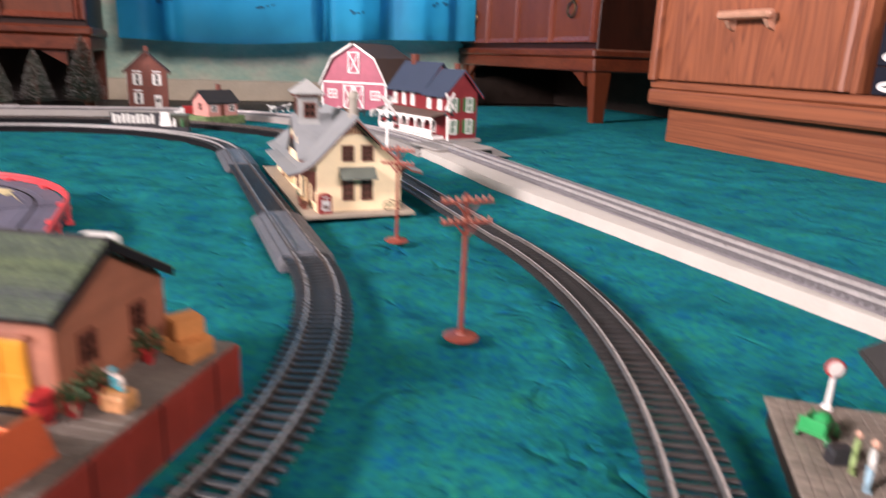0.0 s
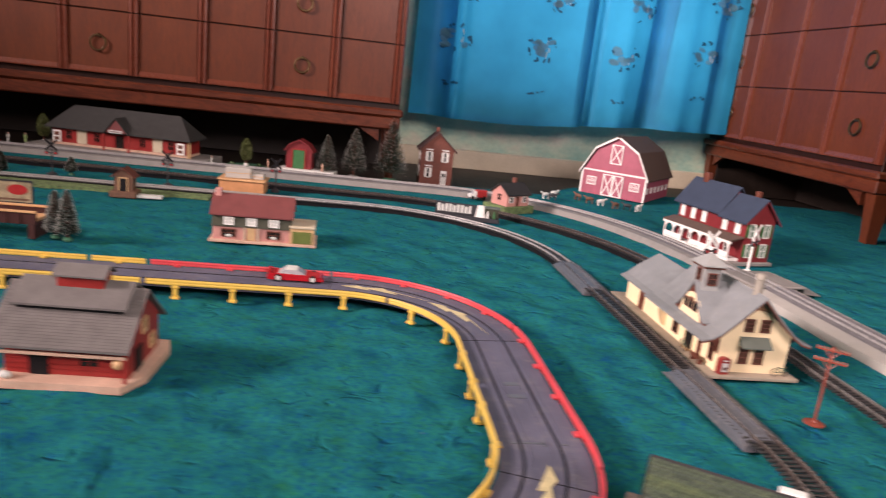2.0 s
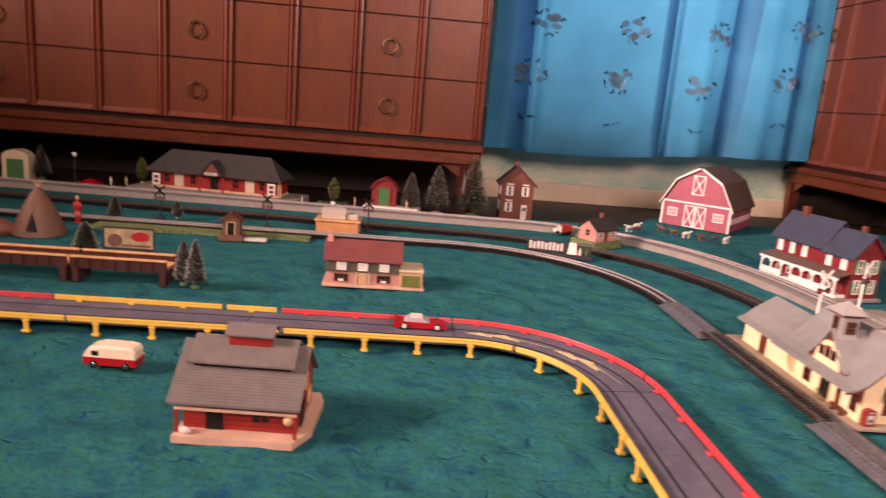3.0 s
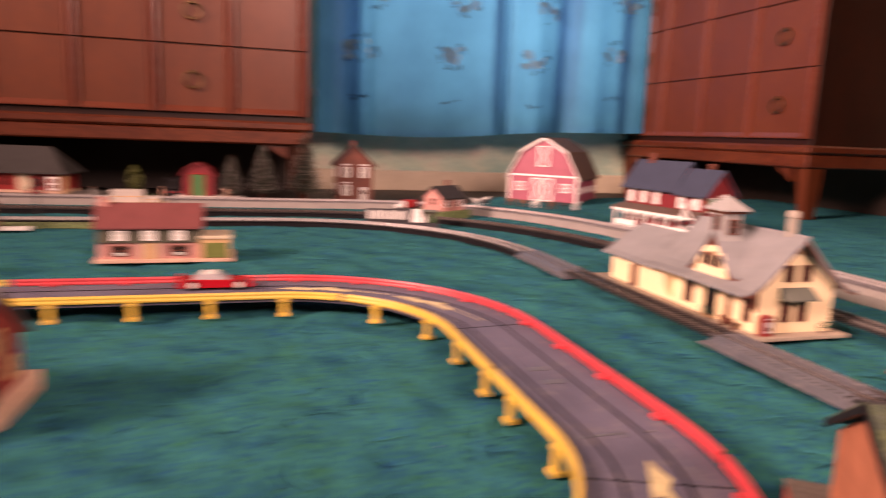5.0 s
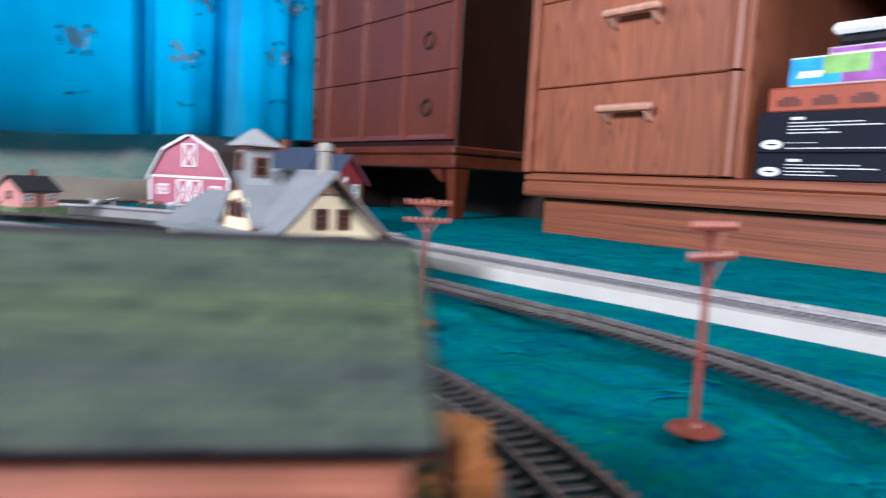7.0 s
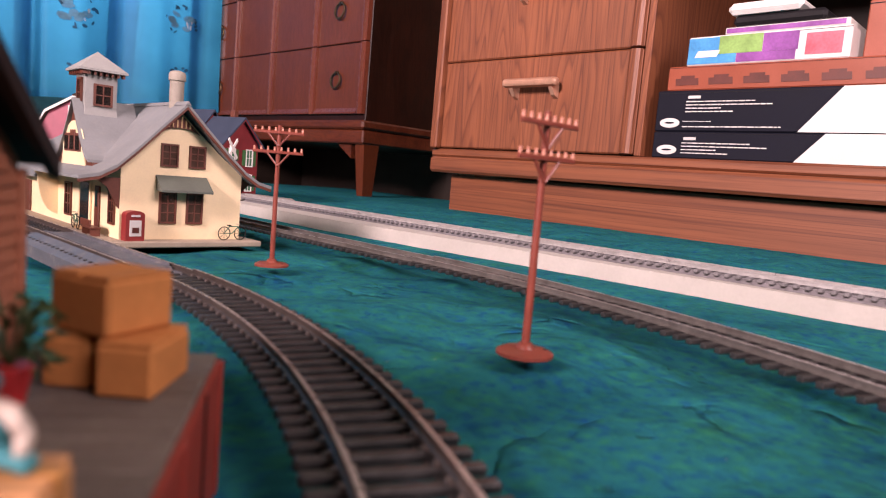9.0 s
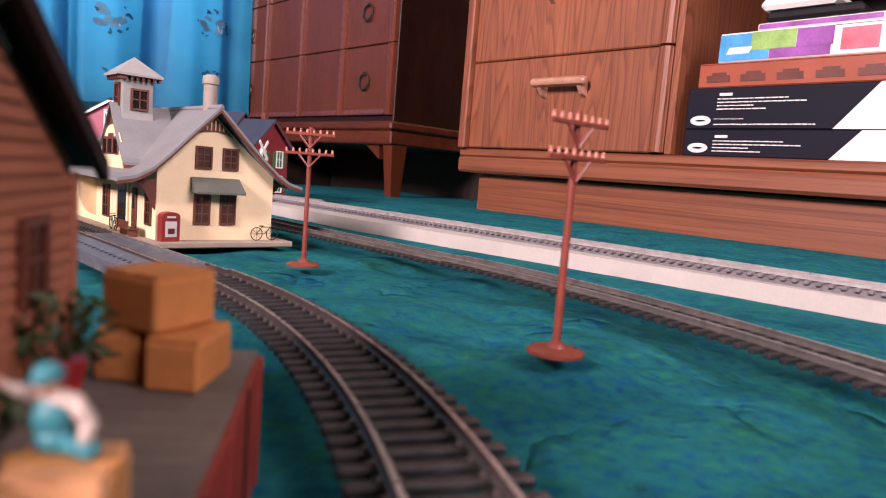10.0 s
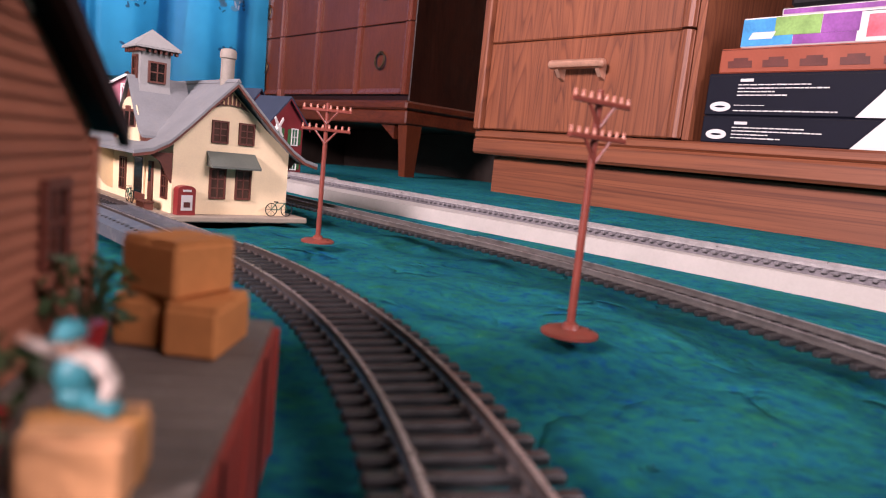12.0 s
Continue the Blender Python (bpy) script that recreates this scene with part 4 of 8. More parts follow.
def rerailer(y0, y1, label):
    """Sloped grey plastic plate that fills the track, with two flange grooves."""
    r = thing("rerailer", label, "rerailer", (0.1175 - 0.0119 * ((y0 + y1) / 2 - 0.400), (y0 + y1) / 2, 0.0062), 0.57)
    h = (y1 - y0) / 2
    out = Geo()
    for a, b in ((-0.0185, -0.0094), (-0.0066, 0.0066), (0.0094, 0.0185)):
        za = -0.0006 if a < -0.015 else 0.0028
        zb = -0.0006 if b > 0.015 else 0.0028
        out.add([(a, -h, -0.006), (b, -h, -0.006), (b, h, -0.006), (a, h, -0.006), (a * 0.97, -h + 0.012, za), (b * 0.97, -h + 0.012, zb), (b, h - 0.012, zb), (a, h - 0.012, za)],
                [(0, 1, 2, 3), (4, 5, 6, 7), (0, 1, 5, 4), (1, 2, 6, 5), (2, 3, 7, 6), (3, 0, 4, 7)])
    part("plate", out, RERAIL, r)
    for s in (-1, 1):
        part("groove_bed", Geo().box(s * 0.0080 - 0.0018, s * 0.0080 + 0.0018, -h + 0.003, h - 0.003, -0.0055, 0.0016), RERAIL, r)
    for s in (-1, 1):
        g = Geo().prism([(s * 0.0065, -h + 0.014), (s * 0.0045, -h + 0.024), (s * 0.0045, h - 0.024), (s * 0.0065, h - 0.014)], "z", 0.0022, 0.0040)
        part("guide_rib", g, RERAIL, r)
    return r


rerailer(0.404, 0.545, "grey plastic rerailer plate set into the track")
rerailer(0.770, 0.910, "grey plastic rerailer plate further along the track")

# white foam roadbed with grey track
bed = thing("roadbed", "long white foam-board roadbed carrying grey straight track", "roadbed")
near, far = ((0.3710, -0.35), (0.3745, 0.22), (0.3500, 0.62), (0.3530, 0.86)), ((0.4300, -0.35), (0.4300, 0.86))
outline = list(near) + list(reversed(far))
part("foam_strip", Geo().prism(outline, "z", -0.006, 0.0100), FOAM, bed)
bed2 = thing("roadbed", "pale grey roadbed curving past the barn", "roadbed")
part("foam_strip", Geo().sweep(C_FAR, [(-0.037, -0.003), (-0.030, 0.0075), (0.030, 0.0075), (0.036, -0.003)]), BEDGREY, bed2)
part("ballast", Geo().sweep(C_FAR, [(-0.0165, 0.0070), (-0.0140, 0.0077), (0.0140, 0.0077), (0.0165, 0.0070)]), BALLAST, bed2)
part("ballast", Geo().sweep([(x + 0.006, y) for x, y in C_NEAR], [(-0.0125, 0.0101), (-0.0105, 0.0122), (0.0300, 0.0122), (0.0345, 0.0101)]), BALLAST, bed)
track("straight grey track with bright rails on white roadbed", [(x + 0.006, y) for x, y in C_NEAR], 0.0122, RAILBRIGHT, TIEGREY, TIEGREY_MESH, False)
track("curved grey track with bright rails on pale roadbed", C_FAR, 0.0077, RAILBRIGHT, TIEGREY, TIEGREY_MESH, False)
# level crossing plate by the red house
cr = thing("level_crossing", "grey plastic road crossing plate between the rails", "crossing", (0.392, 0.868, 0.0100), 8)
part("road_slab", Geo().box(-0.035, 0.052, -0.040, 0.040, 0.0, 0.0042, 0.0015), BEDGREY, cr)
for x in (-0.006, 0.010):
    part("groove", Geo().box(x - 0.001, x + 0.001, -0.039, 0.039, 0.0043, 0.0048), RAILBRIGHT, cr)
part("ramp", Geo().prism([(0.053, 0.0040), (0.053, -0.008), (0.085, -0.0105), (0.085, -0.0095)], "y", -0.036, 0.036), BEDGREY, cr)

# ---- slot-car road ----
S_PATH = line((-1.25, 0.7015), (-0.215, 0.7015), 60) + arc(-0.215, 0.553, 0.1485, 90, 0, 34)[1:] + line((-0.0665, 0.553), (-0.0665, 0.387), 12)[1:] + arc(-0.215, 0.387, 0.1485, 0, -90, 34)[1:] + line((-0.215, 0.2385), (-0.62, 0.2385), 20)[1:]


def offset(path, d):
    out = []
    for i, p in enumerate(path):
        a, b = path[max(0, i - 1)], path[min(len(path) - 1, i + 1)]
        v = Vector((b[0] - a[0], b[1] - a[1])).normalized()
        out.append((p[0] + v.y * d, p[1] - v.x * d))
    return out


def clip_path(path, s0, s1):
    out, s = [], 0.0
    for i, p in enumerate(path):
        if i:
            s += math.hypot(p[0] - path[i - 1][0], p[1] - path[i - 1][1])
        if s0 <= s <= s1:
            out.append(p)
    return out


def path_length(path):
    return sum(math.hypot(b[0] - a[0], b[1] - a[1]) for a, b in zip(path[:-1], path[1:]))


S_PATH = [(x, y) for x, y, a in walked(S_PATH, 0.0028)]
slot = thing("slot_car_track", "raised slate-grey two-lane slot car track with bolt prints", "slot car track")
part("road_deck", Geo().sweep(S_PATH, [(-0.031, 0.0100), (0.031, 0.0100), (0.031, 0.0130), (-0.031, 0.0130)]), ROAD, slot)
for lane in (-0.0120, 0.0150):
    lane_path = offset(S_PATH, lane)
    part("slot_groove", Geo().sweep(lane_path, [(-0.0009, 0.0128), (0.0009, 0.0128), (0.0009, 0.01325), (-0.0009, 0.01325)]), SLOT_AND_SHADE, slot)
    for s in (-0.0062, 0.0062):
        part("contact_rail", Geo().sweep(offset(S_PATH, lane + s), [(-0.0004, 0.0128), (0.0004, 0.0128), (0.0004, 0.01335), (-0.0004, 0.01335)]), ROAD, slot)
for x, y, a in walked(S_PATH, 0.228):
    part("section_joint", Geo().box(-0.0004, 0.0004, -0.0305, 0.0305, 0.0128, 0.0132), SLOT_AND_SHADE, slot, at=pose(x, y, 0, 0, 0, a))


def bolt(cx, cy, start):
    """A printed bolt that bends with the curve: angle past its tip and distance from the curve's centre."""
    shape = [(0, 0.1495), (6.4, 0.1546), (9.6, 0.1512), (17.4, 0.1572), (19.0, 0.1530), (38.2, 0.1515), (23.2, 0.1506), (24.6, 0.1448), (11.6, 0.1488), (12.2, 0.1436)]
    pts = [(cx + r * math.cos(radians(start - a)), cy + r * math.sin(radians(start - a))) for a, r in shape]
    part("bolt_print", Geo().prism(pts, "z", 0.0134, 0.0137), DECAL, slot, "cream printed lightning bolt")


for cy, start in ((0.387, -11.6), (0.387, -51.2), (0.553, 48.5), (0.553, 88.0)):
    bolt(-0.215, cy, start)
# worn dark marks of the clips between the lanes
for x0, x1, y0, y1 in ((-0.0800, -0.0640, 0.3828, 0.3848), (-0.0655, -0.0636, 0.3795, 0.3880), (-0.0745, -0.0610, 0.4500, 0.4560), (-0.0735, -0.0615, 0.4715, 0.4775), (-0.0880, -0.0840, 0.3822, 0.3840), (-0.0520, -0.0480, 0.3822, 0.3840)):
    part("clip_mark", Geo().box(x0, x1, y0, y1, 0.0131, 0.01345, 0.0001), RERAIL, slot)


def guard(label, path, material, inward):
    """Guard rail: a moulded beam with posts that reach the carpet."""
    t = thing("guard_rail", label, "guard rail", (0, 0, 0), 0, "guard rails of the slot car track")
    part("beam", Geo().sweep(path, [(-0.0011, 0.0132), (0.0011, 0.0132), (0.0015, 0.0145), (0.0011, 0.0160), (0.0015, 0.0175), (0.0011, 0.0188), (-0.0011, 0.0188), (-0.0011, 0.0150)]), material, t)
    post = Geo().box(-0.0023, 0.0023, -0.0014, 0.0014, 0.0, 0.0158, 0.0004).box(-0.0038, 0.0038, -0.0030, 0.0030, -0.0015, 0.0012, 0.0004).box(-0.0034, 0.0034, -0.0019, 0.0019, 0.0100, 0.0126, 0.0004)
    post.box(-0.0032, 0.0032, min(0.0, inward), max(0.0, inward), 0.0131, 0.0152, 0.0004)
    mesh = post.mesh("post")
    for x, y, a in walked(path, 0.057):
        part("post", mesh, material, t, at=pose(x, y, 0, 0, 0, a))


OUT, INN = offset(S_PATH, -0.0335), offset(S_PATH, 0.0335)
n_out, n_in = path_length(OUT), path_length(INN)
s_a, s_b = 1.25 - 0.675, 1.25 - 0.424
for lo, hi, mat_, txt in ((0.0, s_a, REDGUARD, "red"), (s_a, s_a + 0.188, YELGUARD, "yellow"), (s_a + 0.191, s_b, YELGUARD, "yellow"), (s_b, s_b + 0.20, REDGUARD, "red"), (s_b + 0.2, s_b + 0.45, REDGUARD, "red"), (s_b + 0.45, s_b + 0.70, REDGUARD, "red"), (s_b + 0.70, n_out, REDGUARD, "red")):
    guard(txt + " plastic guard rail with short posts along the outer road edge", clip_path(OUT, lo + 0.0004, hi - 0.0004), mat_, -0.0065)
marks = [0.0, 0.38, 0.62, 0.84, 1.09, 1.30, 1.52, 1.75, n_in]
for lo, hi in zip(marks[:-1], marks[1:]):
    guard("yellow plastic guard rail with short posts along the inner road edge", clip_path(INN, lo + 0.0004, hi - 0.0004), YELGUARD, 0.0045)

# ---- yellow station ----


def boards(parent, name, x0, x1, z0, z1, y, pitch, material, m=None, proud=0.0006, top=None):
    """Clapboards on a wall facing -y: one lapped board after another; top(x-range) may trim them to a gable."""
    z = z0
    while z < z1 - 1e-5:
        h = min(pitch, z1 - z)
        a, b = (x0, x1) if top is None else top(z + h * 0.5)
        if b - a > 0.002:
            g = Geo().prism([(y, z), (y - proud, z), (y - 0.0001, z + h), (y, z + h)], "x", a, b, m)
            part(name, g, material, parent)
        z += pitch


def station():
    # local: x across the track, y along it from the near gable
    s = thing("train_station", "pale yellow model train station with grey flared roof, tower and porch", "station", (0.186, 0.545, 0.0035))
    part("base", Geo().box(-0.049, 0.046, -0.011, 0.242, -0.0035, 0.0, 0.0006), STONE, s, "tan platform base")
    hw = 0.036
    # gable walls and side walls
    prof = [(-hw, 0.0), (-hw, 0.042), (-0.0265, 0.052), (-0.0155, 0.063), (-0.0040, 0.074), (0.0075, 0.063), (0.0200, 0.052), (0.0320, 0.0425), (hw, 0.0395), (hw, 0.0)]
    part("wall", Geo().prism(prof, "y", 0.0, 0.116), STACREAM, s)
    part("wall", Geo().prism([(-hw, 0.0), (-hw, 0.030), (-0.02, 0.0435), (0.0, 0.0560), (0.02, 0.0435), (hw, 0.030), (hw, 0.0)], "y", 0.1161, 0.222), STACREAM, s)
    # flared roofs
    # the ridge stands a little towards the porch, whose eave reaches further out
    full = [(-0.060, 0.0345), (-0.050, 0.0365), (-0.041, 0.0415), (-0.0305, 0.0515), (-0.0175, 0.0650), (-0.0040, 0.0785)]
    full += [(0.0095, 0.0650), (0.0235, 0.0515), (0.0345, 0.0420), (0.0430, 0.0368), (0.0520, 0.0345)]
    part("roof", Geo().prism(slabs(full, 0, 0.0018), "y", -0.009, 0.124), STAROOF, s)
    low_l = [(-0.0455, 0.0285), (-0.0385, 0.0315), (-0.0250, 0.0430), (0.0, 0.0590)]
    low = low_l + [(-x, z) for x, z in reversed(low_l[:-1])]
    part("roof", Geo().prism(slabs(low, 0, 0.0018), "y", 0.1245, 0.227), STAROOF, s)
    part("ridge_cap", Geo().prism([(-0.0056, 0.0775), (-0.0040, 0.0797), (-0.0024, 0.0775)], "y", -0.0095, 0.1242), STAROOF, s)
    part("bargeboard", Geo().prism(slabs([(x, z - 0.0019) for x, z in full], 0, 0.0016), "y", -0.0088, -0.0070), STABROWN, s)
    # slatted gable ornament
    gable_fan(s)
    # front windows
    for x, z, h in ((-0.0097, 0.0430, 0.0110), (0.0068, 0.0430, 0.0110), (-0.0097, 0.0103, 0.0160), (0.0063, 0.0103, 0.0160)):
        pane_window(s, x, z, 0.0079, h, 0.0, STABROWN, BROWNPANE, "window", (1, 2))
    part("awning", Geo().prism([(-0.0002, 0.0370), (-0.0100, 0.0290), (-0.0100, 0.0278), (-0.0002, 0.0355)], "x", -0.0171, 0.0131), STAGREEN, s, "grey-green awning")
    for x in (-0.0166, 0.0124):
        part("awning_side", Geo().prism([(-0.0002, 0.0354), (-0.0098, 0.0277), (-0.0002, 0.0285)], "x", x, x + 0.0005), STAGREEN, s)
    # porch side facing the inner track
    side = Matrix.Translation((-hw, 0, 0)) @ pose(0, 0, 0, 0, 0, -90)
    for y, w, h, z, nm in ((0.0105, 0.0070, 0.018, 0.0085, "window"), (0.033, 0.0070, 0.0270, 0.0004, "door"), (0.086, 0.0100, 0.019, 0.0065, "window")):
        if nm == "window":
            pane_window(s, -y, z, w, h, 0.0, STABROWN, None, "window", (1, 2), 0.0012, side)
        else:
            d = part("door", Geo().box(-y - w / 2, -y + w / 2, -0.0012, -0.0001, z, z + h, 0.0003, side), STABROWN, s, "maroon panelled door")
            part("door_pane", Geo().box(-y - w / 4, -y + w / 4, -0.0014, -0.0012, z + h * 0.55, z + h * 0.9, 0, side), DARKPANE, d)
    part("door", Geo().box(-0.176 - 0.0065, -0.176 + 0.0065, -0.0014, -0.0001, 0.0003, 0.0225, 0.0004, side), STABROWN, s, "maroon freight door")
    # entry recess painted as dark shade, a step, low skirting, arched eave end brackets
    part("entry", Geo().box(-0.0625, -0.0475, -0.0010, -0.0001, 0.0003, 0.0285, 0.0002, side), DARKPANE, s, "dark panel standing in for the shade of an entry recess")
    part("entry_step", Geo().box(-0.0360 - 0.0050, -0.0361, 0.0475, 0.0625, 0.0001, 0.0016, 0.0004), TAN, s)
    for y in (0.0450, 0.0650):
        part("entry_jamb", Geo().box(-0.0360 - 0.0013, -0.0361, y - 0.0010, y + 0.0010, 0.0001, 0.0300, 0.0003), STACREAM, s)
    bend = [(-0.0361, 0.0340), (-0.0500, 0.0340), (-0.0497, 0.0310)] + [(-0.0361 - 0.0120 * math.cos(q), 0.0290 - 0.0250 * math.sin(q)) for q in [math.pi / 2 * i / 6 for i in range(7)]]
    for y in (0.1085, 0.0005):
        part("arched_bracket", Geo().prism(bend if y > 0.05 else [(-0.0361, 0.0340), (-0.0500, 0.0340), (-0.0430, 0.0290), (-0.0375, 0.0190), (-0.0361, 0.0170)], "y", y, y + 0.0022), STACREAM if y > 0.05 else STABROWN, s)
    part("porch_beam", Geo().box(-0.0500, -0.0484, 0.0, 0.116, 0.0341, 0.0353), STABROWN, s)
    for y in (0.004, 0.018):
        part("eave_bracket", Geo().prism([(0.0361, 0.040), (0.0361, 0.026), (0.046, 0.0375)], "y", y, y + 0.001), STABROWN, s)
    # cross gable over the porch with an arched panel and three windows
    half = [(0.0165, 0.0425), (0.0225, 0.0450), (0.0320, 0.0555), (0.0400, 0.0665), (0.0470, 0.0770)]
    crest = half + [(0.094 - y, z) for y, z in reversed(half[:-1])]
    dor = part("cross_gable", Geo().prism([(0.0165, 0.0360)] + [(y, z - 0.0016) for y, z in crest] + [(0.0775, 0.0360)], "x", -0.0455, -0.020), STABROWN, s, "maroon topped cross gable")
    arch = [(0.0250, 0.0370)] + [(0.0470 + 0.0190 * math.cos(q), 0.0445 + 0.0195 * math.sin(q)) for q in [math.pi * (1 - i / 12) for i in range(13)]] + [(0.0690, 0.0370)]
    part("gable_panel", Geo().prism(arch, "x", -0.0462, -0.0456), STACREAM, dor, "cream arched panel")
    for k in (-1, 0, 1):
        y = 0.0470 + k * 0.0098
        w = part("gable_window", Geo().box(-0.0470, -0.0463, y - 0.0042, y + 0.0042, 0.0462, 0.0462 + (0.0105 if k else 0.0125), 0.0003), STABROWN, dor)
        part("pane", Geo().box(-0.0473, -0.0471, y - 0.0030, y + 0.0030, 0.0472, 0.0552, 0), DARKPANE, w)
    part("gable_roof", Geo().prism(slabs(crest, 0, 0.0015), "x", -0.0478, -0.0130), STAROOF, dor)
    # tower
    cx, cy = -0.0335, 0.0500
    rings = [(0.0120, 0.0400), (0.0098, 0.0620), (0.0086, 0.0720), (0.0086, 0.0925)]
    vs = [(cx + u * r, cy + v * r, z) for r, z in rings for u, v in ((-1, -1), (1, -1), (1, 1), (-1, 1))]
    fs = [(3, 2, 1, 0), (12, 13, 14, 15)] + [(4 * k + i, 4 * k + (i + 1) % 4, 4 * k + 4 + (i + 1) % 4, 4 * k + 4 + i) for k in range(3) for i in range(4)]
    t = part("tower", Geo().add(vs, fs), STATOWER, s, "grey shingled tower")
    r = 0.0132
    vs = [(cx + u * r, cy + v * r, z) for z in (0.0930, 0.0942) for u, v in ((-1, -1), (1, -1), (1, 1), (-1, 1))] + [(cx, cy, 0.1055)]
    part("tower_roof", Geo().add(vs, [(3, 2, 1, 0)] + [(i, (i + 1) % 4, 4 + (i + 1) % 4, 4 + i) for i in range(4)] + [(4 + i, 4 + (i + 1) % 4, 8) for i in range(4)]), STATOWER, t)
    for i in range(8):
        x = cx - 0.0112 + i * 0.0032
        part("dentil", Geo().box(x - 0.0007, x + 0.0007, cy - 0.0118, cy - 0.0087, 0.0908, 0.0929), STABROWN, t)
        part("dentil", Geo().box(cx - 0.0118, cx - 0.0087, cy - 0.0112 + i * 0.0032 - 0.0007, cy - 0.0112 + i * 0.0032 + 0.0007, 0.0908, 0.0929), STABROWN, t)
    pane_window(s, cx + 0.0008, 0.0745, 0.0082, 0.0105, cy - 0.0086, STABROWN, None, "tower_window", (1, 1))
    pane_window(s, -cy, 0.0735, 0.0062, 0.0145, 0.0, STABROWN, None, "tower_window", (1, 1), 0.0012, Matrix.Translation((cx - 0.0087, 0, 0)) @ pose(0, 0, 0, 0, 0, -90))
    # chimney
    part("chimney", Geo().lathe([(0.0040, 0.068), (0.0040, 0.0915), (0.0048, 0.0920), (0.0048, 0.0955), (0.0042, 0.0968), (0.0022, 0.0976)], 14, (-0.0028, 0.0100, 0)), CHIMNEY, s, "", True)
    return s


def gable_fan(s):
    """Slatted fan in the peak of the station gable."""
    mid = -0.0040
    peak = [(-0.0115, 0.0615), (0.0, 0.0720), (0.0115, 0.0615), (0.006, 0.0638), (0.0, 0.0645), (-0.006, 0.0638)]
    g = part("gable_fan", Geo().prism([(x + mid, z) for x, z in peak], "y", -0.0012, -0.0001), STABROWN, s)
    for i in range(7):
        x = -0.0075 + i * 0.0025
        part("fan_slat", Geo().box(mid + x - 0.0004, mid + x + 0.0004, -0.0018, -0.0012, 0.0645, 0.0712 - abs(x) * 0.85), TAN, g)


station()


def vending_machine():
    v = thing("vending_machine", "red vintage drinks cabinet with a white front panel", "vending machine", (0.1558, 0.5405, 0.0035), 6)
    v.matrix_world = v.matrix_world @ Matrix.Scale(0.88, 4)
    pts = [(-0.006, 0), (0.006, 0), (0.006, 0.0165)] + [(0.006 * math.cos(a), 0.0165 + 0.0025 * math.sin(a)) for a in [math.pi * i / 6 for i in range(1, 6)]] + [(-0.006, 0.0165)]
    part("body", Geo().prism(pts, "y", -0.003, 0.003), STARED, v)
    p = part("front_panel", Geo().box(-0.0038, 0.0038, -0.0034, -0.0031, 0.003, 0.0130, 0.0001), PAPERWHITE, v)
    part("emblem", Geo().box(-0.0022, 0.0022, -0.0036, -0.0034, 0.0050, 0.0085), PRINTDARK, p)
    part("emblem", Geo().box(-0.0028, 0.0028, -0.0036, -0.0031, 0.0152, 0.0164), PAPERWHITE, v)


vending_machine()


def bench(at, turn):
    b = thing("bench", "small maroon plastic station bench on the platform", "bench", at, turn)
    part("seat", Geo().box(-0.008, 0.008, -0.003, 0.003, 0.0042, 0.0050, 0.0002), STABROWN, b)
    part("backrest", Geo().box(-0.008, 0.008, 0.0026, 0.0034, 0.0055, 0.0092, 0.0002), STABROWN, b)
    for x in (-0.007, 0.0062):
        part("leg", Geo().box(x, x + 0.0008, -0.0026, 0.0026, 0.0, 0.0041), STABROWN, b)


bench((0.1425, 0.566, 0.0035), 90)


def bicycle(at, turn):
    b = thing("bicycle", "tiny dark model bicycle leaning at the station wall", "bicycle", at, turn)
    for x in (-0.0055, 0.0055):
        w = Geo()
        for i in range(16):
            a0, a1 = 2 * math.pi * i / 16, 2 * math.pi * (i + 1) / 16
            w.cyl((x + 0.004 * math.cos(a0), 0, 0.0043 + 0.004 * math.sin(a0)), (x + 0.004 * math.cos(a1), 0, 0.0043 + 0.004 * math.sin(a1)), 0.0003, 0.0003, 5)
        for i in range(4):
            a = math.pi * i / 4
            w.cyl((x - 0.004 * math.cos(a), 0, 0.0043 - 0.004 * math.sin(a)), (x + 0.004 * math.cos(a), 0, 0.0043 + 0.004 * math.sin(a)), 0.00012, 0.00012, 4)
        part("wheel", w, RUBBER, b)
    f = Geo().cyl((-0.0055, 0, 0.0043), (-0.002, 0, 0.0085), 0.0003).cyl((-0.002, 0, 0.0085), (0.0040, 0, 0.0085), 0.0003).cyl((0.0040, 0, 0.0085), (0.0055, 0, 0.0043), 0.0003).cyl((0, 0, 0.0043), (0.004, 0, 0.0085), 0.0003).cyl((-0.0055, 0, 0.0043), (0, 0, 0.0043), 0.0003)
    part("bike_frame", f, DARKGREEN, b)
    part("saddle", Geo().box(-0.0036, -0.0010, -0.0007, 0.0007, 0.0088, 0.0095, 0.0002), RUBBER, b)
    part("handlebar", Geo().cyl((0.0038, -0.002, 0.0098), (0.0038, 0.002, 0.0098), 0.0003), CHROME, b)


bicycle((0.2150, 0.5400, 0.0035), 4)
bicycle((0.1440, 0.598, 0.0035), 86)

# ---- barn ----


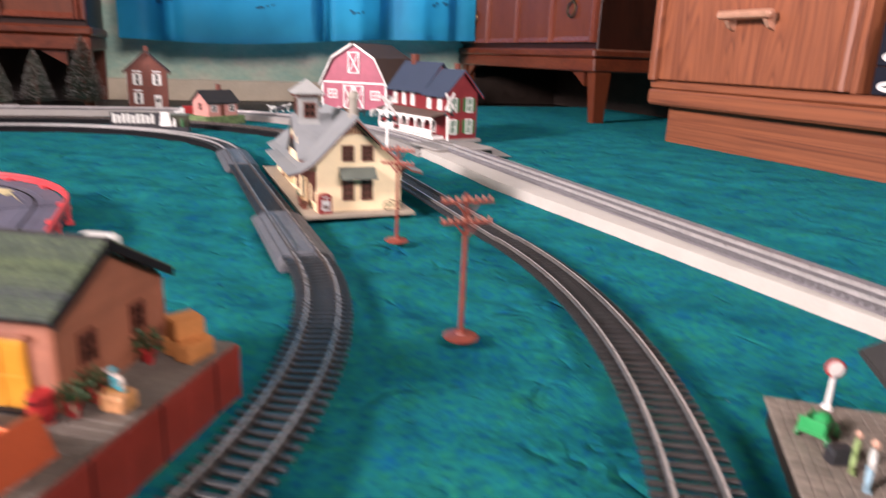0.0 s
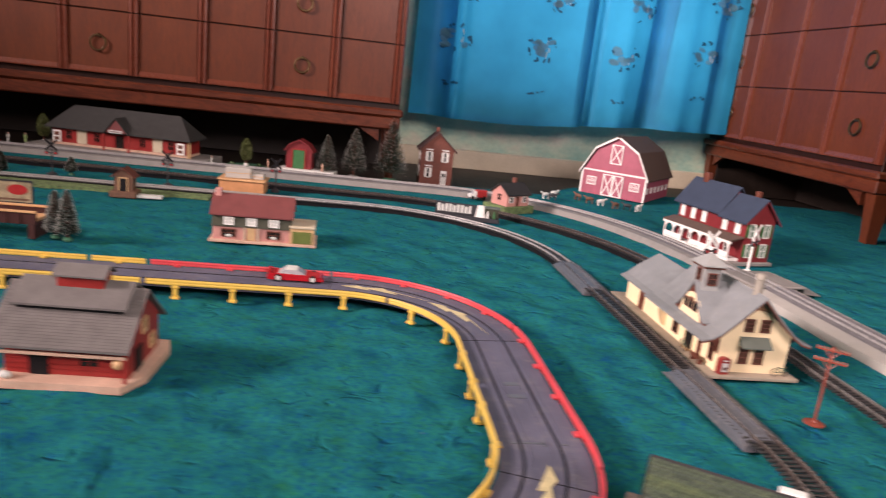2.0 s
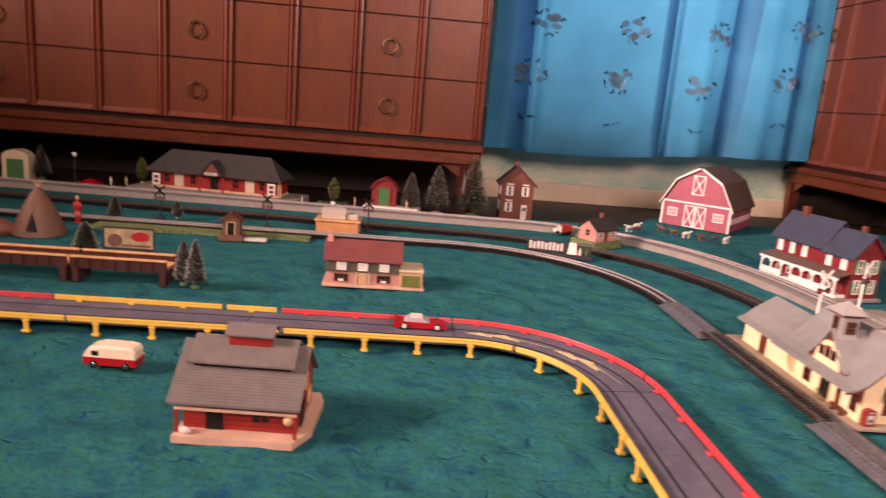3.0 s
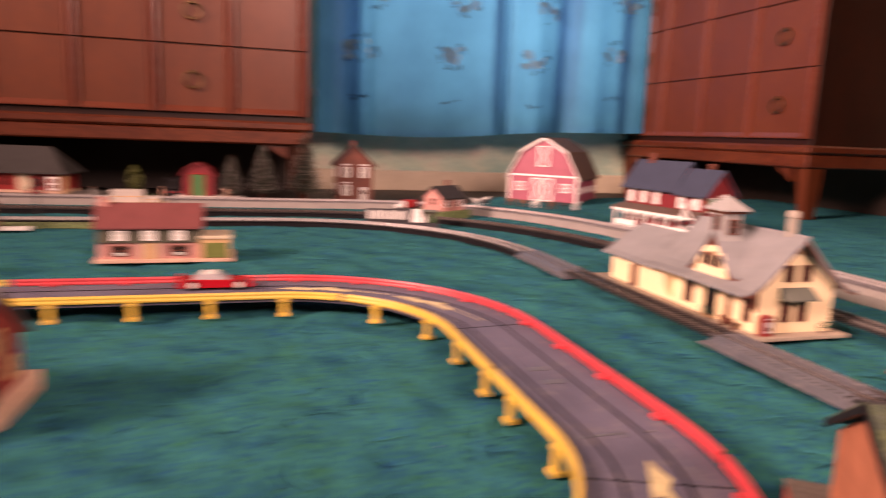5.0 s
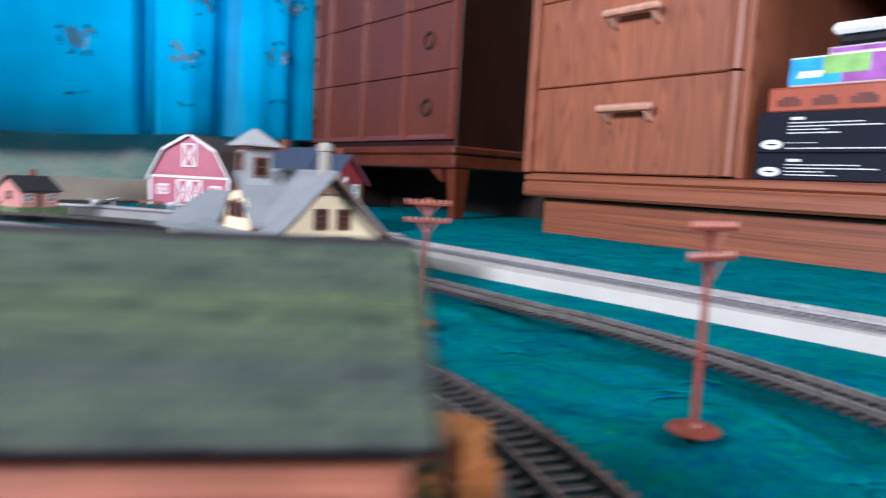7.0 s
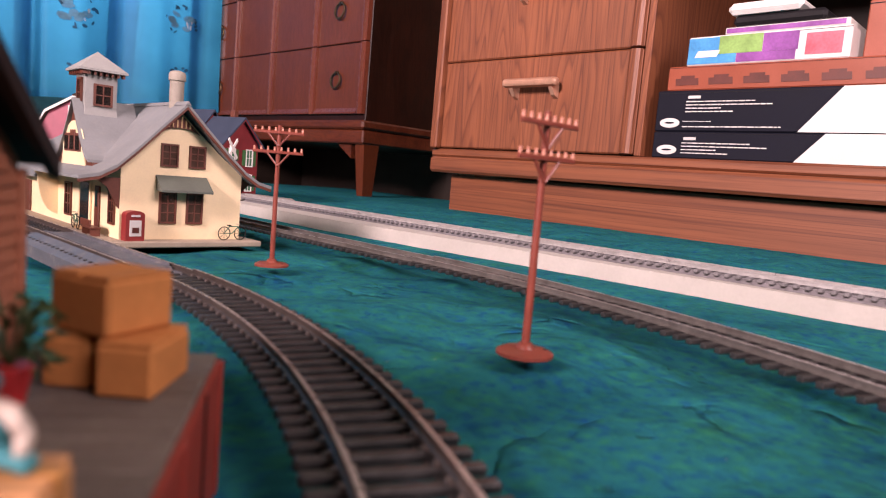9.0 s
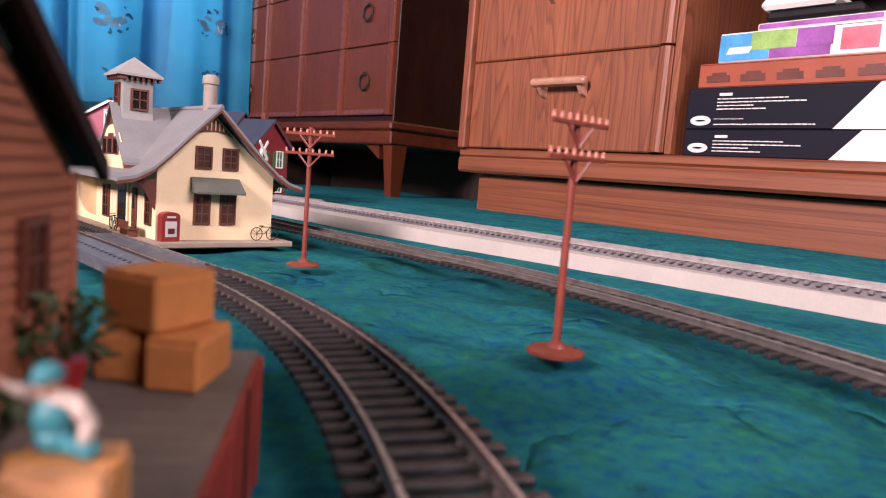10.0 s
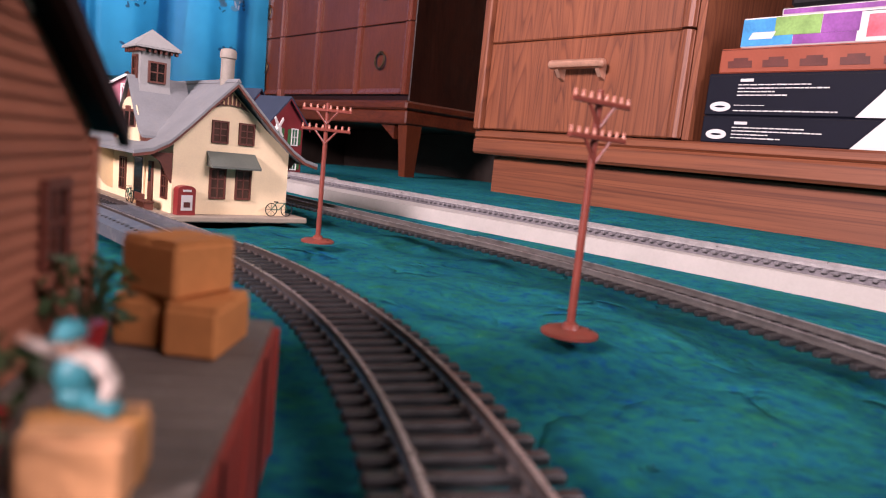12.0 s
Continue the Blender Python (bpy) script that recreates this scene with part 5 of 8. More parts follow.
def barn():
    b = thing("barn", "barn-red gambrel-roofed model barn with white trim", "barn", (0.454, 1.630, 0.0), -40.5)
    hw, d = 0.084, 0.215
    prof = [(-hw, 0), (-hw, 0.060), (-0.052, 0.118), (0, 0.149), (0.052, 0.118), (hw, 0.060), (hw, 0)]
    part("wall", Geo().prism(prof, "y", 0.0, d), BARNRED, b)
    out = [(-0.0905, 0.0555), (-0.056, 0.1205), (0.0, 0.1545), (0.056, 0.1205), (0.0905, 0.0555)]
    part("roof", Geo().prism(slabs(out, 0, 0.003), "y", -0.006, d + 0.006), BARNROOF, b)
    part("bargeboard", Geo().prism(slabs([(x * 1.005, z + 0.0008) for x, z in out], 0, 0.0052), "y", -0.0085, -0.0061), WHITE, b, "white edge trim")
    part("cross_band", Geo().box(-hw, hw, -0.0018, -0.0001, 0.0600, 0.0640), WHITE, b)
    for s in (-1, 1):
        part("corner_board", Geo().box(s * hw - 0.0022, s * hw + 0.0022, -0.0018, 0.003, 0.0, 0.0595), WHITE, b)

    def crossed(x0, x1, z0, z1, name):
        w = 0.0022
        dr = part(name, Geo().box(x0, x1, -0.0014, -0.0001, z0, z1), BARNRED, b)
        for p, q, r, t in ((x0, x1, z0, z0 + w), (x0, x1, z1 - w, z1), (x0, x0 + w, z0 + w, z1 - w), (x1 - w, x1, z0 + w, z1 - w)):
            part("frame_board", Geo().box(p, q, -0.0030, -0.0014, r, t), WHITE, dr, "white frame board")
        for sx in (1, -1):
            a, c = (x0 + w, x1 - w) if sx > 0 else (x1 - w, x0 + w)
            part("cross_brace", Geo().prism([(a - w * 0.6, z0 + w), (a + w * 0.6, z0 + w), (c + w * 0.6, z1 - w), (c - w * 0.6, z1 - w)], "y", -0.0027 + 0.0003 * sx, -0.0014), WHITE, dr, "white cross brace")

    crossed(-0.027, -0.0005, 0.001, 0.056, "door")
    crossed(0.0005, 0.027, 0.001, 0.056, "door")
    crossed(-0.015, 0.015, 0.084, 0.133, "loft_door")
    for x in (-0.057, 0.057):
        pane_window(b, x, 0.026, 0.020, 0.017, 0.0, WHITE, BARNRED, "window", (3, 1), 0.0022, None, 0.0022)
    side = Matrix.Translation((hw, 0, 0)) @ pose(0, 0, 0, 0, 0, 90)
    for i in range(6):
        pane_window(b, 0.022 + i * 0.033, 0.022, 0.010, 0.012, 0.0, WHITE, None, "window", (1, 1), 0.0018, side, 0.0015)
    for s in (-1, 1):
        for k in range(7):
            x = s * (0.034 + k * 0.0072)
            if abs(x) < hw - 0.003:
                part("wall_batten", Geo().box(x - 0.0004, x + 0.0004, -0.0006, -0.0001, 0.066 if abs(x) < 0.07 else 0.0, 0.074), BARNRED, b)
    part("hay_hood", Geo().add([(-0.006, -0.0085, 0.152), (0.006, -0.0085, 0.152), (0, -0.020, 0.1545), (0, -0.006, 0.158)], [(0, 1, 2), (0, 2, 3), (1, 3, 2), (0, 3, 1)]), BARNROOF, b)


barn()

# ---- red farmhouse with white porch ----


def farmhouse():
    # local: x from the porch front inwards, y along the house away from the near gable
    h = thing("farmhouse", "deep red model farmhouse with blue-grey roofs and a white front porch", "house", (0.428, 1.000, 0.001), 13.5)
    part("base", Geo().box(-0.006, 0.085, -0.006, 0.178, -0.003, 0.003, 0.0008), BEDGREY, h)
    z0 = 0.0031
    part("wall", Geo().prism([(0.022, z0), (0.022, 0.082), (0.051, 0.116), (0.080, 0.082), (0.080, z0)], "y", 0.066, 0.172), HOUSERED, h)
    part("wall", Geo().prism([(0.018, z0), (0.018, 0.078), (0.048, 0.108), (0.078, 0.078), (0.078, z0)], "y", 0.0, 0.0659), HOUSERED, h)
    part("roof", Geo().prism(slabs([(0.012, 0.0735), (0.051, 0.1205), (0.090, 0.0735)], 0, 0.0028), "y", 0.060, 0.178), BLUEROOF, h)
    part("roof", Geo().prism(slabs([(0.009, 0.0705), (0.048, 0.1110), (0.087, 0.0705)], 0, 0.0028), "y", -0.006, 0.0598), BLUEROOF, h)
    part("bargeboard", Geo().prism(slabs([(0.009, 0.0678), (0.048, 0.1082), (0.087, 0.0678)], 0, 0.0022), "y", -0.0058, -0.0045), HOUSERED, h)
    part("chimney", Geo().box(0.046, 0.056, 0.140, 0.152, 0.112, 0.132, 0.0008), STABROWN, h)
    part("chimney", Geo().box(0.050, 0.058, 0.020, 0.028, 0.100, 0.120, 0.0008), STABROWN, h)
    front = Matrix.Translation((0.022, 0, 0)) @ pose(0, 0, 0, 0, 0, -90)
    front2 = Matrix.Translation((0.018, 0, 0)) @ pose(0, 0, 0, 0, 0, -90)
    for y in (0.160, 0.132, 0.104):
        pane_window(h, -y, 0.0495, 0.0085, 0.021, 0.0, WHITE, WHITE, "window", (1, 1), 0.0018, front, 0.0014)
    for y in (0.048, 0.018):
        pane_window(h, -y, 0.0490, 0.0085, 0.021, 0.0, WHITE, WHITE, "window", (1, 1), 0.0018, front2, 0.0014)
    for x in (0.031, 0.062):
        for z in (0.012, 0.046):
            w = pane_window(h, x, z, 0.0095, 0.021, 0.0, WHITE, DARKGREEN, "window", (1, 1), 0.0018, None, 0.0014)
            for s in (-1, 1):
                part("shutter", Geo().box(x + s * 0.0092 - 0.0028, x + s * 0.0092 + 0.0028, -0.0012, -0.0001, z, z + 0.021, 0.0002), GREENPAINT, w, "green shutter")
    # porch along the front
    part("porch_floor", Geo().box(-0.004, 0.0175, 0.004, 0.172, z0, 0.008, 0.0005), WHITE, h)
    part("porch_roof", Geo().prism([(-0.008, 0.0395), (0.0178, 0.0455), (0.0178, 0.0432), (-0.008, 0.0372)], "y", 0.000, 0.176), BARNROOF, h)
    part("porch_fascia", Geo().box(-0.0078, -0.0058, 0.001, 0.175, 0.0330, 0.0371, 0.0003), WHITE, h)
    for i in range(8):
        y = 0.006 + i * 0.0233
        p = part("porch_post", Geo().box(-0.0072, -0.0050, y - 0.0012, y + 0.0012, 0.0081, 0.0329, 0.0003), WHITE, h)
        for s in (-1, 1):
            if 0 < y + s * 0.006 < 0.175:
                part("bracket", Geo().prism([(y + s * 0.0012, 0.0329), (y + s * 0.0070, 0.0329), (y + s * 0.0012, 0.0265)], "x", -0.0066, -0.0056), WHITE, p)
    for i in range(7):
        y = 0.006 + i * 0.0233
        if i == 4:
            continue
        r = part("railing", Geo().box(-0.0068, -0.0054, y + 0.0013, y + 0.0220, 0.0165, 0.0180).box(-0.0068, -0.0054, y + 0.0013, y + 0.0220, 0.0095, 0.0105), WHITE, h)
        part("baluster", Geo().box(-0.0064, -0.0058, y + 0.0013, y + 0.0220, 0.0105, 0.0165), WHITE, r)
    part("porch_skirt", Geo().box(-0.0045, -0.0041, 0.004, 0.172, -0.003, 0.0078), WHITE, h)
    part("door", Geo().box(-0.1015 - 0.005, -0.1015 + 0.005, -0.0014, -0.0001, 0.0082, 0.0305, 0.0003, front), HOUSERED, h)
    for y in (0.155, 0.130, 0.080):
        pane_window(h, -y, 0.0120, 0.0085, 0.017, 0.0, WHITE, DARKPANE, "window", (1, 1), 0.0016, front if y > 0.066 else front2, 0.0013)
    pane_window(h, -0.034, 0.0120, 0.0095, 0.017, 0.0, WHITE, DARKPANE, "window", (1, 1), 0.0016, front2, 0.0013)


farmhouse()

# ---- brick house ----


BRICKROOF = plain("dark_maroon_roof", (0.060, 0.022, 0.020), 0.7, 0, 0.2, 90, 900, 0.3)


def brick_house():
    h = thing("brick_house", "narrow two-storey red brick model house with white windows", "house", (-0.002, 1.634, -0.0104), -1)
    h.matrix_world = h.matrix_world @ Matrix.Scale(1.08, 4)
    hw, d = 0.037, 0.058
    part("wall", Geo().prism([(-hw, 0), (-hw, 0.082), (0, 0.116), (hw, 0.082), (hw, 0)], "y", 0, d), BRICK, h)
    part("roof", Geo().prism(slabs([(-0.044, 0.0795), (0.0, 0.1205), (0.044, 0.0795)], 0, 0.003), "y", -0.005, d + 0.005), BRICKROOF, h)
    part("bargeboard", Geo().prism(slabs([(-0.043, 0.0768), (0.0, 0.1174), (0.043, 0.0768)], 0, 0.0025), "y", -0.0048, -0.0035), STABROWN, h)
    part("chimney", Geo().box(-0.004, 0.004, 0.036, 0.044, 0.112, 0.129, 0.0008), BRICK, h)
    for x, z in ((-0.018, 0.055), (0.018, 0.055), (-0.018, 0.018)):
        w = pane_window(h, x, z, 0.0050, 0.0195, 0.0, WHITE, DARKPANE, "window", (0, 1), 0.0018, None, 0.0016)
        for sx in (-1, 1):
            part("shutter", Geo().box(x + sx * 0.0062 - 0.0020, x + sx * 0.0062 + 0.0020, -0.0015, -0.0001, z - 0.001, z + 0.0205, 0.0003), WHITE, w)
        part("lintel", Geo().box(x - 0.008, x + 0.008, -0.002, -0.0001, z + 0.0238, z + 0.0265, 0.0003), WHITE, w)
    dr = part("door", Geo().box(0.0115, 0.0245, -0.0020, -0.0001, 0.0002, 0.0340, 0.0004), WHITE, h, "white panelled door")
    part("door_panel", Geo().box(0.0140, 0.0175, -0.0024, -0.0020, 0.004, 0.028).box(0.0187, 0.0222, -0.0024, -0.0020, 0.004, 0.028), PALETOY, dr)
    part("door_pane", Geo().box(0.0140, 0.0175, -0.0027, -0.0024, 0.020, 0.028).box(0.0187, 0.0222, -0.0027, -0.0024, 0.020, 0.028), DARKPANE, dr)
    side = Matrix.Translation((-hw, 0, 0)) @ pose(0, 0, 0, 0, 0, -90)
    for y in (0.018, 0.042):
        for z in (0.018, 0.055):
            pane_window(h, -y, z, 0.0095, 0.020, 0.0, WHITE, None, "window", (1, 1), 0.0016, side, 0.0014)
    for k in range(30):
        z = 0.0012 + k * 0.0038
        lim = hw if z < 0.082 else hw * (0.116 - z) / 0.034
        if lim > 0.006:
            part("brick_course", Geo().box(-lim + 0.0005, lim - 0.0005, -0.0005, -0.0001, z, z + 0.0030), BRICK, h)


brick_house()

# ---- red country station under the long dresser ----


def red_station():
    s = thing("country_station", "dark red model country station with grey hipped roof and cream doors", "station", (-0.728, 1.592, 0.0), -9)
    hw, d = 0.152, 0.075
    part("platform", Geo().box(-0.200, 0.200, -0.030, d + 0.02, -0.0104, 0.0095, 0.001), BEDGREY, s, "grey platform slab")
    part("foundation", Geo().box(-hw - 0.002, hw + 0.002, -0.002, d, 0.0096, 0.0150, 0.0005), DEPOTBASE, s)
    part("wall", Geo().box(-hw, hw, 0, d, 0.0151, 0.050), DEPOTRED, s)
    def hip(e, z0, z1, r):
        return Geo().add([(-hw - e, -e, z0), (hw + e, -e, z0), (hw + e, d + e, z0), (-hw - e, d + e, z0), (-hw + r, d / 2, z1), (hw - r, d / 2, z1),
                          (-hw - e, -e, z0 - 0.003), (hw + e, -e, z0 - 0.003), (hw + e, d + e, z0 - 0.003), (-hw - e, d + e, z0 - 0.003)],
                         [(0, 1, 5, 4), (1, 2, 5), (2, 3, 4, 5), (3, 0, 4), (0, 1, 7, 6), (1, 2, 8, 7), (2, 3, 9, 8), (3, 0, 6, 9), (6, 7, 8, 9)])
    part("roof", hip(0.012, 0.050, 0.098, 0.030), STATIONROOF, s)
    # gable toned down from the wall red: dresser's shade put into its colour
    part("gable", Geo().prism([(-0.024, 0.050), (0.024, 0.050), (0, 0.080)], "y", -0.0185, 0.026), MAROON, s)
    part("gable_roof", Geo().prism(slabs([(-0.028, 0.0490), (0, 0.0840), (0.028, 0.0490)], 0, 0.0022), "y", -0.0215, 0.030), STATIONROOF, s)
    sg = part("name_board", Geo().box(-0.0145, 0.0145, -0.0215, -0.0188, 0.0500, 0.0565, 0.0004), PAPERWHITE, s, "white station name board")
    part("lettering_bar", Geo().box(-0.011, 0.011, -0.0219, -0.0215, 0.0525, 0.0542), PRINTDARK, sg)
    for x in (-0.086, 0.086):
        part("door", Geo().box(x - 0.011, x + 0.011, -0.0018, -0.0001, 0.0155, 0.0475, 0.0005), CREAMPAINT, s, "cream freight door")
    for x in (-0.052, 0.052, -0.116, 0.116):
        pane_window(s, x, 0.024, 0.012, 0.018, 0.0, DEPOTRED, DARKPANE, "window", (1, 1), 0.0016)
    for x in (-0.028, 0.028):
        part("pilaster", Geo().box(x - 0.0022, x + 0.0022, -0.0185, -0.0160, 0.0097, 0.0470), DEPOTRED, s)
    part("door", Geo().box(-0.009, 0.009, -0.0016, -0.0001, 0.0155, 0.0420, 0.0004), DARKPANE, s)
    for x in (-0.140, 0.140):
        p = part("poster_board", Geo().box(x - 0.009, x + 0.009, -0.0065, -0.005, 0.0160, 0.0420, 0.0004), WHITE, s)
        part("poster", Geo().box(x - 0.0055, x + 0.0055, -0.0069, -0.0065, 0.020, 0.027), STABROWN, p)
        part("poster", Geo().box(x - 0.0055, x + 0.0055, -0.0069, -0.0065, 0.030, 0.038), STABROWN, p)
    for x in (0.1555, 0.1610):
        part("downpipe", Geo().box(x - 0.0012, x + 0.0012, -0.0035, -0.001, 0.0097, 0.0465), TAN, s)


red_station()


def red_shed():
    s = thing("small_shed", "little red gabled shed with a green door on a white base", "shed", (-0.330, 1.572, 0.0078), -8)
    part("base", Geo().box(-0.045, 0.085, -0.020, 0.035, -0.0105, 0.0010, 0.001), WHITE, s, "white base plate")
    arch = [(-0.029, 0.0011), (-0.029, 0.046), (-0.018, 0.058), (0, 0.065), (0.018, 0.058), (0.029, 0.046), (0.029, 0.0011)]
    part("wall", Geo().prism(arch, "y", 0, 0.030), HOUSERED, s)
    roof = [(-0.034, 0.042), (-0.021, 0.058), (0, 0.0685), (0.021, 0.058), (0.034, 0.042)]
    part("roof", Geo().prism(slabs(roof, 0, 0.0030), "y", -0.006, 0.034), HOUSERED, s)
    d = part("door", Geo().box(-0.0135, 0.0135, -0.0018, -0.0001, 0.0012, 0.044, 0.0005), GREENPAINT, s, "green plank door")
    part("door_rim", Geo().box(-0.0165, -0.0138, -0.0030, -0.0001, 0.0012, 0.0465).box(0.0138, 0.0165, -0.0030, -0.0001, 0.0012, 0.0465).box(-0.0138, 0.0138, -0.0030, -0.0001, 0.0442, 0.0465), DEPOTRED, d)


red_shed()

# ---- red freight depot with clerestory roof ----


def freight_depot():
    d = thing("freight_depot", "red model freight depot with layered grey shingle roof and cupola", "depot", (-0.4055, 0.465, 0.0), -2.5)
    outline = [(-0.0480, -0.007), (0.043, -0.007), (0.0540, 0.016), (0.0550, 0.070), (0.050, 0.086), (-0.0480, 0.086)]
    part("base", Geo().prism(outline, "z", -0.002, 0.0040), DEPOTBASE, d, "pinkish cream base with cut corner")
    z0 = 0.0041
    part("wall", Geo().prism([(0.008, z0), (0.008, 0.034), (0.041, 0.060), (0.074, 0.034), (0.074, z0)], "x", -0.044, 0.044), DEPOTRED, d)
    near = [(-0.0025, 0.0290), (0.041, 0.0645), (0.0845, 0.0290)]
    part("roof", Geo().prism(slabs(near, 0, 0.0016), "x", -0.0530, 0.0475), DEPOTROOF, d)
    for k in range(22):
        t0 = k / 22
        y0, zz = -0.0025 + 0.0435 * t0, 0.0290 + 0.0355 * t0
        y1, z1 = y0 + 0.00198, zz + 0.00161
        part("shingle_course", Geo().prism([(y0, zz + 0.0001), (y0, zz + 0.00055), (y1, z1 + 0.0002), (y1, z1 + 0.0001)], "x", -0.0532, 0.0477), DEPOTROOF, d)
    part("clerestory_roof", Geo().prism(slabs([(0.0180, 0.0545), (0.041, 0.0695), (0.064, 0.0545)], 0, 0.0016), "x", -0.0445, 0.0385), DEPOTROOF, d)
    # black wall whose colour also takes in the shade below the upper roof
    part("clerestory_wall", Geo().prism([(0.022, 0.0470), (0.022, 0.0555), (0.041, 0.0675), (0.060, 0.0555), (0.060, 0.0470)], "x", -0.041, 0.035), BLACKTRIM, d)
    cup = part("cupola", Geo().box(-0.0170, 0.0170, 0.0330, 0.0490, 0.0620, 0.0745, 0.0006), DEPOTRED, d)
    part("cupola_roof", Geo().prism(slabs([(0.0300, 0.0740), (0.041, 0.0810), (0.0520, 0.0740)], 0, 0.0014), "x", -0.0195, 0.0195), DEPOTROOF, cup)
    part("fascia_beam", Geo().box(-0.0480, 0.0450, -0.0010, 0.0008, 0.0225, 0.0248, 0.0003), DEPOTBASE, d, "cream beam under the eave")
    for x in (-0.0465, 0.0440):
        part("porch_post", Geo().box(x - 0.0012, x + 0.0012, -0.0012, 0.0010, z0, 0.0224), DEPOTRED, d)
    part("door", Geo().box(-0.0260, -0.0130, 0.0066, 0.0079, z0, 0.0195), BLACKTRIM, d)
    pane_window(d, 0.0160, 0.0125, 0.0130, 0.0080, 0.0079, DEPOTRED, None, "window", (1, 0), 0.0010)
    gable = Matrix.Translation((0.044, 0, 0)) @ pose(0, 0, 0, 0, 0, 90)
    pane_window(d, 0.041, 0.0300, 0.0090, 0.0100, 0.0, TAN, None, "window", (1, 1), 0.0012, gable)
    part("door", Geo().box(0.020, 0.034, -0.0012, -0.0001, z0, 0.0230, 0, gable), BLACKTRIM, d)
    pane_window(d, 0.058, 0.0110, 0.0090, 0.0100, 0.0, TAN, None, "window", (1, 1), 0.0012, gable)
    part("wall_lamp", Geo().ball((0.0385, 0.0020, 0.0180), 0.0042, 10), TAN, d, "round tan sign on the porch post", True)
    part("mail_sack", Geo().ball((-0.039, -0.002, 0.0065), (0.0050, 0.003, 0.0032), 10), PALETOY, d, "pale sack on the platform", True)
    for k in range(4):
        part("wall_batten", Geo().box(-0.0435, 0.0435, 0.0074, 0.0079, 0.0080 + k * 0.004, 0.0084 + k * 0.004), DEPOTRED, d)


freight_depot()

# ---- pink cottage with garage ----


def cottage():
    c = thing("cottage", "salmon-pink model cottage with maroon roof, olive mansard band and garage", "house", (-0.338, 0.912, 0.0), 1.5)
    part("base", Geo().box(-0.056, 0.088, -0.005, 0.058, -0.002, 0.002, 0.0005), DEPOTBASE, c)
    part("wall", Geo().box(-0.051, 0.052, 0.0, 0.050, 0.0021, 0.0205), PINKBRICK, c)
    part("mansard", Geo().add([(-0.053, -0.003, 0.0206), (0.054, -0.003, 0.0206), (0.054, 0.053, 0.0206), (-0.053, 0.053, 0.0206), (-0.052, 0.001, 0.038), (0.053, 0.001, 0.038), (0.053, 0.050, 0.038), (-0.052, 0.050, 0.038)],
                              [(0, 1, 2, 3), (4, 5, 6, 7), (0, 1, 5, 4), (1, 2, 6, 5), (2, 3, 7, 6), (3, 0, 4, 7)]), OLIVE, c)
    part("roof", Geo().prism(slabs([(-0.005, 0.0375), (0.025, 0.0615), (0.055, 0.0375)], 0, 0.002), "x", -0.0555, 0.0560), MAROON, c)
    part("gable", Geo().prism([(0.0, 0.0381), (0.025, 0.0590), (0.050, 0.0381)], "x", -0.0515, 0.0525), PINKBRICK, c)
    part("chimney", Geo().box(-0.0520, -0.0440, 0.020, 0.030, 0.040, 0.068, 0.0008), PINKBRICK, c)
    for x in (-0.030, 0.0, 0.030):
        pane_window(c, x, 0.0240, 0.0110, 0.0085, -0.0015, WHITE, PALETOY, "dormer_window", (2, 1), 0.0022, None, 0.0012)
    for x in (-0.030, 0.030):
        pane_window(c, x, 0.0070, 0.0170, 0.0085, 0.0, STABROWN, DARKPANE, "window", (2, 1), 0.0016, None, 0.0014)
        part("flower_box", Geo().box(x - 0.004, x + 0.004, -0.0030, -0.0017, 0.0060, 0.0095, 0.0004), PALETOY, c)
    part("door", Geo().box(-0.0055, 0.0055, -0.0020, -0.0001, 0.0022, 0.0195, 0.0004), TAN, c, "tan front door")
    for x in (-0.009, 0.009):
        part("pilaster", Geo().box(x - 0.0010, x + 0.0010, -0.0026, -0.0001, 0.0022, 0.0204), CREAMPAINT, c)
    gar = part("garage", Geo().box(0.0521, 0.0850, -0.004, 0.045, 0.0021, 0.0240), TAN, c, "tan garage")
    part("garage_roof", Geo().box(0.0515, 0.0865, -0.0055, 0.0465, 0.0241, 0.0275, 0.0006), CREAMPAINT, gar)
    part("garage_door", Geo().box(0.0560, 0.0815, -0.0052, -0.0041, 0.0030, 0.0200, 0.0004), OLIVE_GREEN, gar, "olive green garage door")


OLIVE_GREEN = plain("olive_green_paint", (0.13, 0.16, 0.035), 0.5, 0, 0.12, 90, 900)
cottage()

# ---- terracotta house on its red-sided platform ----
HX, HY, HTURN = -0.0110, 0.2565, -29.0
HFLOOR = 0.0212


def on_platform(u, v, z=HFLOOR):
    """A place on the house platform: u along the ridge, v towards the door side."""
    a = radians(HTURN)
    return (HX + u * math.cos(a) + v * math.sin(a), HY + u * math.sin(a) - v * math.cos(a), z)


